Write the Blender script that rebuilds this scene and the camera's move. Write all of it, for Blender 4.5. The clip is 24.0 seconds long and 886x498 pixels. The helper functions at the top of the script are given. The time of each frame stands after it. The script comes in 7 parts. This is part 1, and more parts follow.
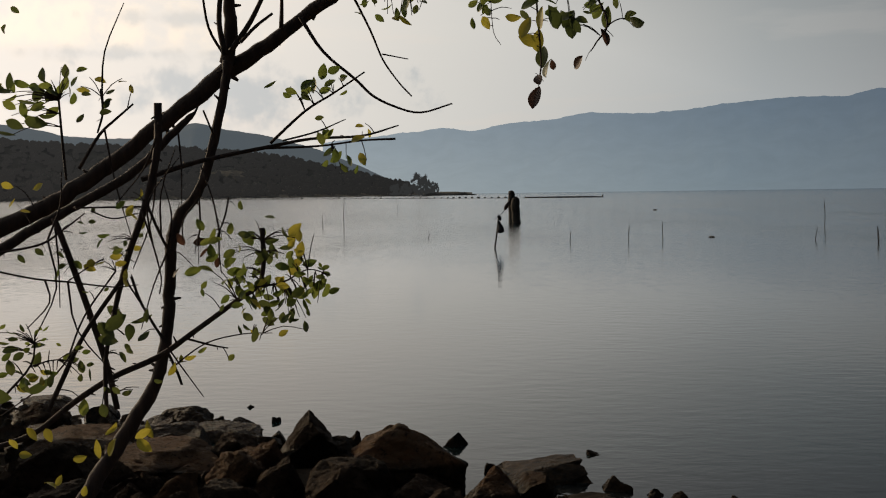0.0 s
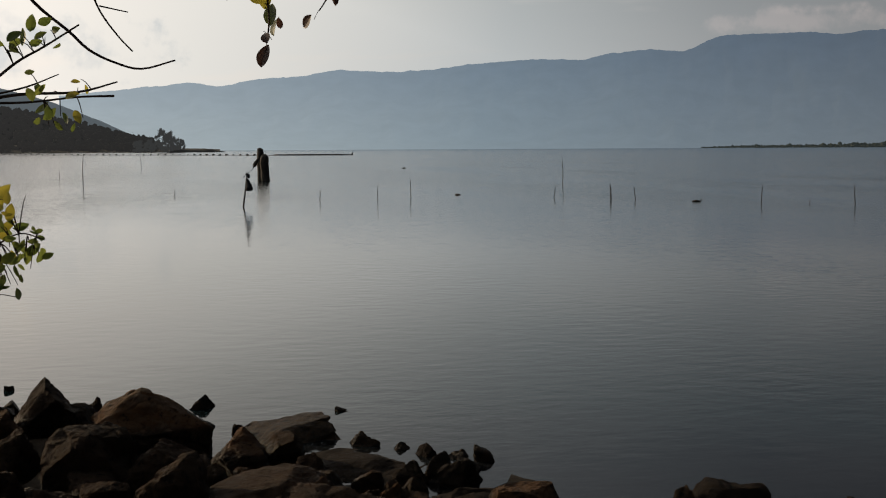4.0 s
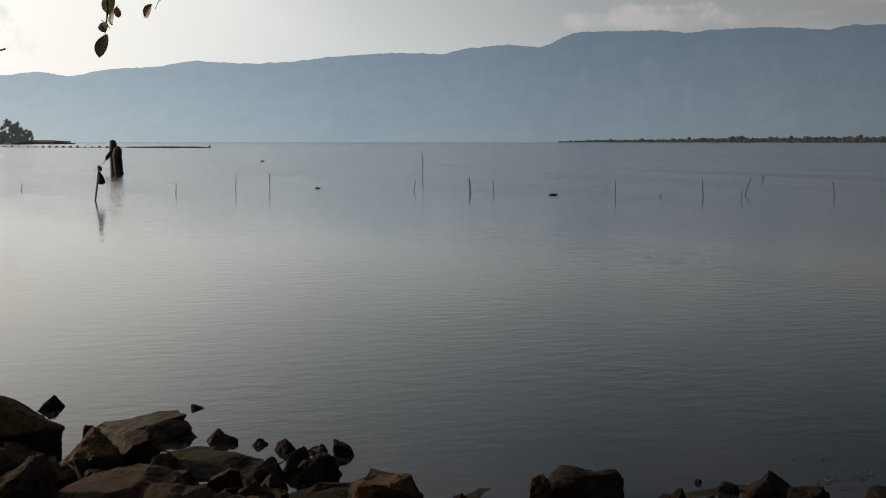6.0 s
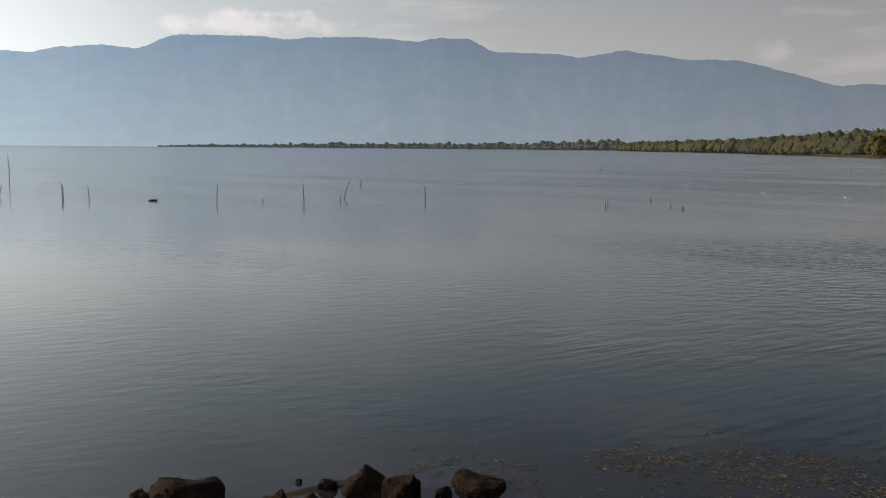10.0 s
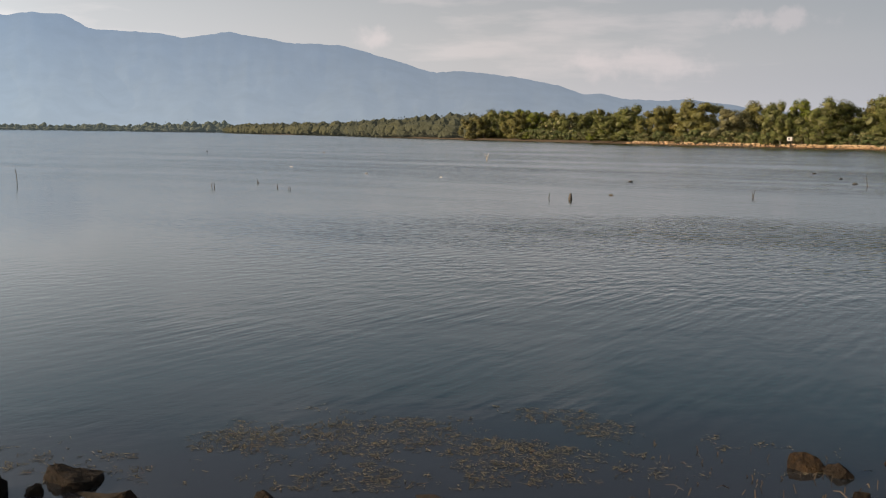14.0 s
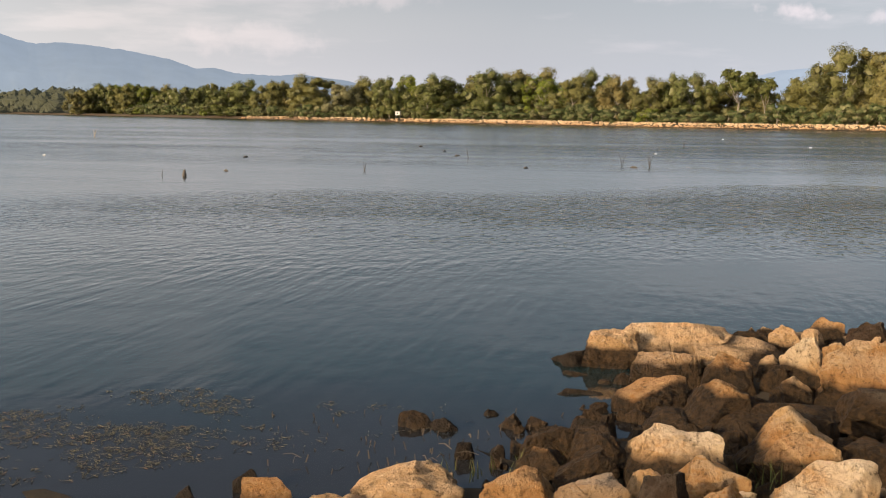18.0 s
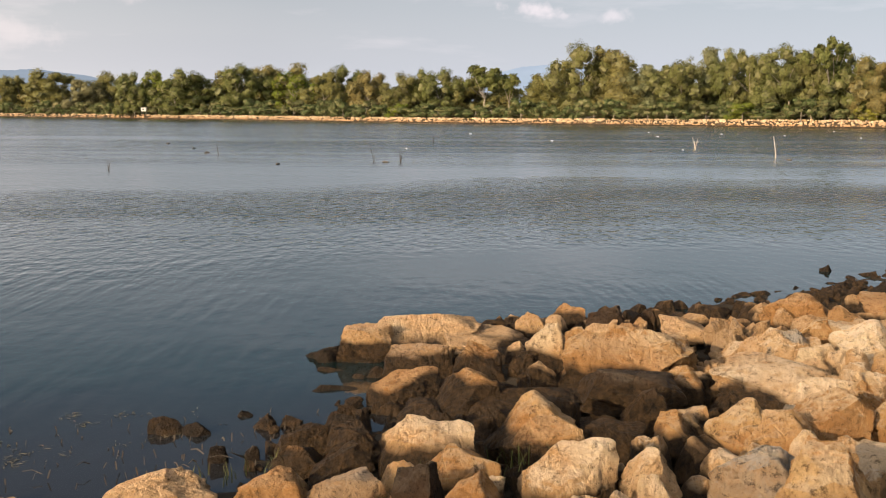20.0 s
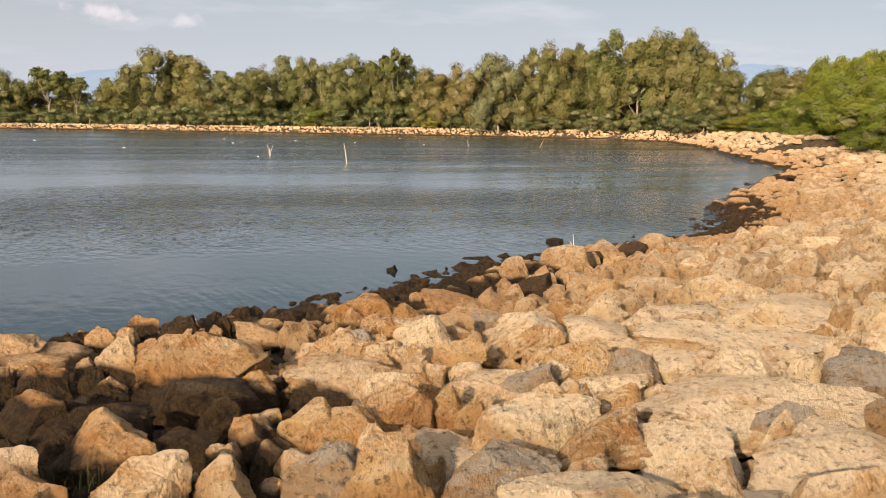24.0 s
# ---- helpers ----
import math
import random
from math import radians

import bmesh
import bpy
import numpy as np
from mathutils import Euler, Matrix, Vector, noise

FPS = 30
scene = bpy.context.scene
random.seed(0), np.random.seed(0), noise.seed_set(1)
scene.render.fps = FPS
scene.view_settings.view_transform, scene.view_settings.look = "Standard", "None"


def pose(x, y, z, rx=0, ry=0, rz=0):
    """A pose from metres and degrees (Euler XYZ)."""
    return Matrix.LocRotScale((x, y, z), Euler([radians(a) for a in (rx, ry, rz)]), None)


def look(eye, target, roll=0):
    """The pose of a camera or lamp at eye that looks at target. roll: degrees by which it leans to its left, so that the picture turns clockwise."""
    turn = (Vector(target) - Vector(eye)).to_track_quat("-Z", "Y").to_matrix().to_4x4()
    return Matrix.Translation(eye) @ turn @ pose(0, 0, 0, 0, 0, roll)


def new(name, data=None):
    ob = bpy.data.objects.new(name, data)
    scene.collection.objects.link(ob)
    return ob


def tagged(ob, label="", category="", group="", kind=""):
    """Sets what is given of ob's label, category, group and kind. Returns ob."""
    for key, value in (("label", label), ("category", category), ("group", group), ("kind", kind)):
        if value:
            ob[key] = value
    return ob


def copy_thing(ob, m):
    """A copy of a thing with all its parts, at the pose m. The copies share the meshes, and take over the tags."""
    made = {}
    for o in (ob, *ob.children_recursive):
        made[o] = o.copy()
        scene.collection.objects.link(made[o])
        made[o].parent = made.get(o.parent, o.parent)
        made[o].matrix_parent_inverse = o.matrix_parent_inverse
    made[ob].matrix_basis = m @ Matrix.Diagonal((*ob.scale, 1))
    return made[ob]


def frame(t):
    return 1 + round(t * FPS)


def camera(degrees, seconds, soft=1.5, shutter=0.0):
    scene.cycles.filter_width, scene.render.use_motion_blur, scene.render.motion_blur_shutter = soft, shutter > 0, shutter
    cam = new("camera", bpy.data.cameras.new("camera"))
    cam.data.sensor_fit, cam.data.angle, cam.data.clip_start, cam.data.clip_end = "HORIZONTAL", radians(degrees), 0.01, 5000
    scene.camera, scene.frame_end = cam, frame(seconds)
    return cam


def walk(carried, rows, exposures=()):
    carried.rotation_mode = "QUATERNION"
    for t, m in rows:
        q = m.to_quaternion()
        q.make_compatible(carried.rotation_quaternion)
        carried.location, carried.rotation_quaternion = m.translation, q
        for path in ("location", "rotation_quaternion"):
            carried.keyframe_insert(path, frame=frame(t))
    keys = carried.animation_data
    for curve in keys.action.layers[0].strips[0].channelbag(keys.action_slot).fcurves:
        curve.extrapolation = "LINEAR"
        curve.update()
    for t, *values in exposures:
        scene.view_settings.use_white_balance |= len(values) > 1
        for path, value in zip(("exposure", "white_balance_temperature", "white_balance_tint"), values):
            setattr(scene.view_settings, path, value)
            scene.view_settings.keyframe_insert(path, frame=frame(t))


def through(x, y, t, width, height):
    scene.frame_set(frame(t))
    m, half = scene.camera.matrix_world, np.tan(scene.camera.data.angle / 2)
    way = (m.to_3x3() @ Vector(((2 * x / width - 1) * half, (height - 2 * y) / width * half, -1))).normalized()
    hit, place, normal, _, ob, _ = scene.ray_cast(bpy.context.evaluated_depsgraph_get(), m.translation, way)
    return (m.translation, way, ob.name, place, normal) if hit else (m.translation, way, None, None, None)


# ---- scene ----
import itertools

# the camera: held at eye height on the bank, turning clockwise; rows are seconds, place, heading, pitch, roll
cam = camera(42.86, 24.0, soft=1.1)
ROWS = [
    (0.0, 0.000, 0.000, 2.500, 0.00, -2.84, 0.74),
    (0.5, 0.003, 0.015, 2.498, 1.41, -3.38, 0.81),
    (1.0, 0.008, 0.024, 2.498, 2.95, -3.81, 0.69),
    (1.5, 0.009, 0.028, 2.497, 4.42, -4.20, 0.41),
    (2.0, 0.008, 0.022, 2.501, 6.08, -4.10, 0.48),
    (2.5, 0.010, 0.025, 2.499, 8.08, -4.55, 0.36),
    (4.5, 0.040, -0.001, 2.507, 14.22, -5.15, 0.41),
    (5.0, 0.044, -0.003, 2.508, 16.09, -5.17, 0.49),
    (5.5, 0.047, -0.000, 2.506, 17.78, -5.38, 0.26),
    (6.0, 0.054, 0.005, 2.506, 19.70, -5.44, -0.01),
    (6.5, 0.063, -0.013, 2.502, 21.87, -5.39, -0.01),
    (7.0, 0.082, -0.021, 2.509, 24.79, -5.46, -0.11),
    (7.5, 0.073, -0.015, 2.515, 27.43, -5.41, -0.10),
    (8.0, 0.075, -0.012, 2.513, 29.82, -5.16, -0.58),
    (8.5, 0.081, -0.024, 2.526, 32.29, -5.25, -0.25),
    (9.0, 0.083, -0.050, 2.513, 34.97, -5.00, -0.51),
    (9.5, 0.075, -0.056, 2.518, 37.50, -5.13, -0.56),
    (10.0, 0.085, -0.070, 2.519, 39.65, -5.12, -0.44),
    (10.5, 0.101, -0.075, 2.529, 42.18, -5.30, -0.65),
    (12.5, 0.165, -0.085, 2.496, 51.71, -5.32, -0.09),
    (13.0, 0.182, -0.083, 2.485, 54.68, -5.47, -0.09),
    (13.5, 0.202, -0.083, 2.477, 57.27, -5.50, -0.06),
    (14.0, 0.211, -0.079, 2.463, 59.33, -5.81, -0.69),
    (14.5, 0.218, -0.080, 2.467, 61.23, -5.95, -0.65),
    (15.0, 0.218, -0.076, 2.472, 63.12, -6.20, -0.67),
    (15.5, 0.214, -0.097, 2.466, 64.75, -6.08, -0.36),
    (16.0, 0.207, -0.118, 2.463, 67.23, -6.04, -0.35),
    (16.5, 0.206, -0.118, 2.475, 70.05, -6.65, -0.34),
    (17.0, 0.200, -0.147, 2.468, 72.90, -6.69, -0.84),
    (17.5, 0.196, -0.141, 2.467, 75.82, -6.83, -0.62),
    (18.0, 0.197, -0.156, 2.464, 78.59, -6.86, -0.57),
    (18.5, 0.206, -0.167, 2.475, 81.84, -7.37, -0.40),
    (20.5, 0.231, -0.210, 2.465, 93.55, -7.00, -0.33),
    (21.0, 0.231, -0.222, 2.465, 96.06, -7.37, -0.41),
    (21.5, 0.230, -0.243, 2.464, 99.31, -7.46, -0.83),
    (22.0, 0.238, -0.259, 2.469, 101.94, -7.76, -1.17),
    (22.5, 0.223, -0.256, 2.474, 104.91, -7.55, -1.24),
    (23.0, 0.208, -0.254, 2.474, 107.32, -6.96, -0.75),
    (23.5, 0.189, -0.266, 2.480, 110.25, -6.40, -0.55),
    (24.0, 0.174, -0.269, 2.479, 112.24, -6.45, -0.81),
]
EXPOSURES = [(0.0, -1.1), (5.0, -0.69), (9.0, 0.11), (14.0, 0.82), (18.0, 1.13), (21.0, 1.24), (24.0, 1.2)]
walk(cam, [(t, pose(x, y, z, 0, 0, -heading) @ pose(0, 0, 0, 90 + pitch, 0, 0) @ pose(0, 0, 0, 0, 0, -roll))
           for t, x, y, z, heading, pitch, roll in ROWS], EXPOSURES)

# ---- sky and sun: late afternoon, hazy, the sun low over the water to the left of the first view ----
SUN_HEADING, SUN_HEIGHT = -48.0, 15.0
world = bpy.data.worlds.new("sky")
scene.world = world
world.use_nodes = True
wt = world.node_tree
wt.nodes.clear()


def wnode(kind, **values):
    n = wt.nodes.new(kind)
    for key, value in values.items():
        n.inputs[key].default_value = value
    return n


sky = wt.nodes.new("ShaderNodeTexSky")
sky.sky_type = "NISHITA"
sky.sun_disc = False
sky.sun_elevation = radians(SUN_HEIGHT)
sky.sun_rotation = radians(SUN_HEADING)
sky.altitude = 100
sky.air_density = 1.0
sky.dust_density = 2.5
sky.ozone_density = 1.5
coord = wt.nodes.new("ShaderNodeTexCoord")
split = wt.nodes.new("ShaderNodeSeparateXYZ")
wt.links.new(coord.outputs["Generated"], split.inputs[0])
# veil of thin haze, thicker towards the horizon
veil = wt.nodes.new("ShaderNodeMapRange")
veil.inputs["From Min"].default_value = 0.0
veil.inputs["From Max"].default_value = 0.265
veil.inputs["To Min"].default_value = 0.96
veil.inputs["To Max"].default_value = 0.05
wt.links.new(split.outputs["Z"], veil.inputs["Value"])
hazy = wt.nodes.new("ShaderNodeMix")
hazy.data_type = "RGBA"
# the haze scatters the low sun forward: brightest towards it
SCATTER = [(0.03, (0.148, 0.165, 0.190)), (0.20, (0.141, 0.150, 0.166)), (0.35, (0.178, 0.180, 0.187)), (0.515, (0.222, 0.232, 0.243)), (0.645, (0.303, 0.331, 0.346)),
           (0.725, (0.405, 0.447, 0.457)), (0.835, (0.668, 0.68, 0.645)), (0.945, (0.98, 0.94, 0.86))]
sunward = wt.nodes.new("ShaderNodeVectorMath")
sunward.operation = "DOT_PRODUCT"
sunward.inputs[1].default_value = (math.sin(radians(SUN_HEADING)) * math.cos(radians(SUN_HEIGHT)), math.cos(radians(SUN_HEADING)) * math.cos(radians(SUN_HEIGHT)), math.sin(radians(SUN_HEIGHT)))
wt.links.new(coord.outputs["Generated"], sunward.inputs[0])
half = wt.nodes.new("ShaderNodeMapRange")
half.inputs["From Min"].default_value = -1.0
wt.links.new(sunward.outputs["Value"], half.inputs["Value"])
glow = wt.nodes.new("ShaderNodeValToRGB")
while len(glow.color_ramp.elements) < len(SCATTER):
    glow.color_ramp.elements.new(0.5)
for e, (place, v) in zip(glow.color_ramp.elements, SCATTER):
    e.position, e.color = place, (*v, 1)
wt.links.new(half.outputs[0], glow.inputs[0])


def scattered(colour):
    n = wt.nodes.new("ShaderNodeMix")
    n.data_type, n.blend_type = "RGBA", "MULTIPLY"
    n.inputs[0].default_value = 1.0
    n.inputs[7].default_value = (*colour, 1)
    wt.links.new(glow.outputs[0], n.inputs[6])
    return n.outputs[2]


wt.links.new(scattered((43.4, 41.2, 40.4)), hazy.inputs[7])
lift = wt.nodes.new("ShaderNodeMapRange")
lift.inputs["From Min"].default_value = 0.19
lift.inputs["From Max"].default_value = 1.0
lift.inputs["To Max"].default_value = 1.0
wt.links.new(glow.outputs[0], lift.inputs["Value"])
veiled = wt.nodes.new("ShaderNodeMath")
veiled.operation = "ADD"
veiled.use_clamp = True
wt.links.new(veil.outputs[0], veiled.inputs[0])
wt.links.new(lift.outputs[0], veiled.inputs[1])
wt.links.new(veiled.outputs[0], hazy.inputs[0])
# the clear sky is deeper away from the sun
deep = wt.nodes.new("ShaderNodeMapRange")
deep.inputs["From Min"].default_value, deep.inputs["From Max"].default_value = 0.22, 0.70
deep.inputs["To Min"].default_value, deep.inputs["To Max"].default_value = 0.65, 1.10
wt.links.new(half.outputs[0], deep.inputs["Value"])
clear = wt.nodes.new("ShaderNodeVectorMath")
clear.operation = "SCALE"
wt.links.new(sky.outputs[0], clear.inputs[0])
wt.links.new(deep.outputs[0], clear.inputs["Scale"])
wt.links.new(clear.outputs[0], hazy.inputs[6])
# low broken cloud
flat = wt.nodes.new("ShaderNodeMapping")
flat.inputs["Scale"].default_value = (2.2, 2.2, 13.0)
wt.links.new(coord.outputs["Generated"], flat.inputs["Vector"])
puffs = wnode("ShaderNodeTexNoise", Scale=2.6, Detail=7.0, Roughness=0.55)
wt.links.new(flat.outputs[0], puffs.inputs["Vector"])
shape = wt.nodes.new("ShaderNodeValToRGB")
shape.color_ramp.elements[0].position = 0.53
shape.color_ramp.elements[1].position = 0.66
wt.links.new(puffs.outputs["Fac"], shape.inputs[0])
lowband = wt.nodes.new("ShaderNodeValToRGB")
lowband.color_ramp.elements[0].position = 0.0
lowband.color_ramp.elements[0].color = (0.65, 0.65, 0.65, 1)
lowband.color_ramp.elements[1].position = 0.32
lowband.color_ramp.elements[1].color = (0, 0, 0, 1)
wt.links.new(split.outputs["Z"], lowband.inputs[0])
amount = wt.nodes.new("ShaderNodeMath")
amount.operation = "MULTIPLY"
wt.links.new(shape.outputs[0], amount.inputs[0])
wt.links.new(lowband.outputs[0], amount.inputs[1])
cloudy = wt.nodes.new("ShaderNodeMix")
cloudy.data_type = "RGBA"
wt.links.new(scattered((47.0, 42.0, 39.5)), cloudy.inputs[7])
wt.links.new(amount.outputs[0], cloudy.inputs[0])
wt.links.new(hazy.outputs[2], cloudy.inputs[6])
# single clouds: heading, height, width, thickness, cover and colour
fleece = wnode("ShaderNodeTexNoise", Scale=34.0, Detail=6.0, Roughness=0.6)
wt.links.new(coord.outputs["Generated"], fleece.inputs["Vector"])
under = cloudy.outputs[2]
PINK, CREAM, SLATE = (62.0, 51.0, 47.0), (52.0, 46.0, 41.0), (30.0, 31.0, 33.0)
for heading, height, wide, tall, thick, tint in ((95.6, 5.0, 1.9, 0.55, 0.75, PINK), (97.0, 4.7, 0.9, 0.25, 0.4, PINK), (99.5, 4.65, 0.85, 0.50, 0.55, PINK), (90.2, 5.9, 2.6, 0.5, 0.4, PINK),
                                                 (-17.0, 7.9, 9.0, 1.8, 0.9, CREAM), (-11.0, 5.1, 10.0, 1.7, 0.9, SLATE), (-16.0, 6.9, 6.0, 0.6, 0.7, SLATE), (-13.0, 8.6, 4.0, 0.5, 0.6, SLATE), (29.5, 6.0, 5.2, 0.7, 0.4, PINK),
                                                 (31.2, 6.5, 2.0, 0.3, 0.3, PINK), (56.0, 4.7, 1.8, 0.8, 0.3, PINK), (75.5, 5.6, 2.6, 0.6, 0.3, PINK), (69.0, 3.6, 5.0, 0.8, 0.25, PINK)):
    h, e = radians(heading), radians(height)
    off = wt.nodes.new("ShaderNodeVectorMath")
    off.operation = "SUBTRACT"
    off.inputs[1].default_value = (math.sin(h) * math.cos(e), math.cos(h) * math.cos(e), math.sin(e))
    wt.links.new(coord.outputs["Generated"], off.inputs[0])
    wide_of = wt.nodes.new("ShaderNodeVectorMath")
    wide_of.operation = "MULTIPLY"
    wide_of.inputs[1].default_value = (1 / radians(wide), 1 / radians(wide), 1 / radians(tall))
    wt.links.new(off.outputs[0], wide_of.inputs[0])
    far_off = wt.nodes.new("ShaderNodeVectorMath")
    far_off.operation = "LENGTH"
    wt.links.new(wide_of.outputs[0], far_off.inputs[0])
    ragged = wt.nodes.new("ShaderNodeMath")
    ragged.operation = "MULTIPLY_ADD"
    ragged.inputs[1].default_value = 3.4
    wt.links.new(fleece.outputs["Fac"], ragged.inputs[0])
    wt.links.new(far_off.outputs["Value"], ragged.inputs[2])
    puff = wt.nodes.new("ShaderNodeMapRange")
    puff.interpolation_type = "SMOOTHSTEP"
    puff.inputs["From Min"].default_value = 2.7
    puff.inputs["From Max"].default_value = 1.7
    puff.inputs["To Max"].default_value = thick
    wt.links.new(ragged.outputs[0], puff.inputs["Value"])
    over = wt.nodes.new("ShaderNodeMix")
    over.data_type = "RGBA"
    wt.links.new(puff.outputs[0], over.inputs[0])
    wt.links.new(under, over.inputs[6])
    wt.links.new(scattered(tint), over.inputs[7])
    under = over.outputs[2]
banks = wnode("ShaderNodeTexNoise", Scale=1.25, Detail=6.0, Roughness=0.5)
stretch = wt.nodes.new("ShaderNodeMapping")
stretch.inputs["Location"].default_value = (5.2, 2.6, 1.9)
stretch.inputs["Scale"].default_value = (1.6, 1.6, 16.0)
wt.links.new(coord.outputs["Generated"], stretch.inputs["Vector"])
wt.links.new(stretch.outputs[0], banks.inputs["Vector"])
bank_shape = wt.nodes.new("ShaderNodeMapRange")
bank_shape.inputs["From Min"].default_value = 0.40
bank_shape.inputs["From Max"].default_value = 0.54
bank_shape.inputs["To Max"].default_value = 0.14
wt.links.new(banks.outputs["Fac"], bank_shape.inputs["Value"])
bank_amount = wt.nodes.new("ShaderNodeMath")
bank_amount.operation = "MULTIPLY"
wt.links.new(bank_shape.outputs[0], bank_amount.inputs[0])
wt.links.new(lowband.outputs[0], bank_amount.inputs[1])
grey_banks = wt.nodes.new("ShaderNodeMix")
grey_banks.data_type, grey_banks.blend_type = "RGBA", "MULTIPLY"
grey_banks.inputs[7].default_value = (0.74, 0.78, 0.86, 1)
wt.links.new(bank_amount.outputs[0], grey_banks.inputs[0])
wt.links.new(under, grey_banks.inputs[6])
back = wnode("ShaderNodeBackground", Strength=0.05)
wt.links.new(grey_banks.outputs[2], back.inputs["Color"])
wout = wt.nodes.new("ShaderNodeOutputWorld")
wt.links.new(back.outputs[0], wout.inputs["Surface"])

sun_data = bpy.data.lights.new("sun", "SUN")
sun_data.energy = 5.0
sun_data.angle = radians(0.6)
sun_data.color = (1.0, 0.775, 0.51)
sun = new("sun", sun_data)
sun_dir = Vector((math.sin(radians(SUN_HEADING)) * math.cos(radians(SUN_HEIGHT)),
                  math.cos(radians(SUN_HEADING)) * math.cos(radians(SUN_HEIGHT)), math.sin(radians(SUN_HEIGHT))))
sun.matrix_world = look(sun_dir * 60, (0, 0, 0))

# ---- materials ----
class Nodes:
    """A small builder of node materials."""

    def __init__(self, name):
        self.mat = bpy.data.materials.new(name)
        self.mat.use_nodes = True
        self.tree = self.mat.node_tree
        self.tree.nodes.clear()
        self.out = self.tree.nodes.new("ShaderNodeOutputMaterial")

    def add(self, kind, links=None, **values):
        n = self.tree.nodes.new(kind)
        for key, value in values.items():
            n.inputs[key.replace("_", " ")].default_value = value
        for key, source in (links or {}).items():
            self.tree.links.new(source, n.inputs[key])
        return n

    def noise(self, vector, scale, detail=5.0, rough=0.55):
        return self.add("ShaderNodeTexNoise", {"Vector": vector}, Scale=scale, Detail=detail, Roughness=rough).outputs["Fac"]

    def ramp(self, source, stops):
        n = self.add("ShaderNodeValToRGB", {"Fac": source})
        ramp = n.color_ramp
        while len(ramp.elements) < len(stops):
            ramp.elements.new(0.5)
        for e, (place, colour) in zip(ramp.elements, stops):
            e.position, e.color = place, (*colour, 1)
        return n.outputs["Color"]

    def grey(self, source, lo, hi, a=0.0, b=1.0):
        n = self.add("ShaderNodeMapRange", {"Value": source})
        n.inputs["From Min"].default_value, n.inputs["From Max"].default_value = lo, hi
        n.inputs["To Min"].default_value, n.inputs["To Max"].default_value = a, b
        return n.outputs[0]

    def math(self, op, a, b):
        n = self.tree.nodes.new("ShaderNodeMath")
        n.operation = op
        for i, v in enumerate((a, b)):
            if isinstance(v, (int, float)):
                n.inputs[i].default_value = v
            else:
                self.tree.links.new(v, n.inputs[i])
        return n.outputs[0]

    def mix(self, fac, a, b, mode="MIX"):
        n = self.tree.nodes.new("ShaderNodeMix")
        n.data_type, n.blend_type = "RGBA", mode
        for key, v in ((0, fac), (6, a), (7, b)):
            if isinstance(v, (int, float)):
                n.inputs[key].default_value = v
            elif isinstance(v, tuple):
                n.inputs[key].default_value = (*v, 1)
            else:
                self.tree.links.new(v, n.inputs[key])
        return n.outputs[2]

    def place(self):
        return self.add("ShaderNodeNewGeometry").outputs["Position"]

    def bump(self, height, strength=0.4, distance=0.02, normal=None):
        links = {"Height": height}
        if normal:
            links["Normal"] = normal
        return self.add("ShaderNodeBump", links, Strength=strength, Distance=distance).outputs[0]

    def surface(self, colour, rough=0.8, normal=None, **values):
        n = self.add("ShaderNodeBsdfPrincipled", **values)
        for key, v in (("Base Color", colour), ("Roughness", rough), ("Normal", normal)):
            if v is None:
                continue
            if isinstance(v, tuple):
                n.inputs[key].default_value = (*v, 1)
            elif isinstance(v, (int, float)):
                n.inputs[key].default_value = v
            else:
                self.tree.links.new(v, n.inputs[key])
        return n.outputs[0]

    def done(self, shader):
        self.tree.links.new(shader, self.out.inputs["Surface"])
        return self.mat


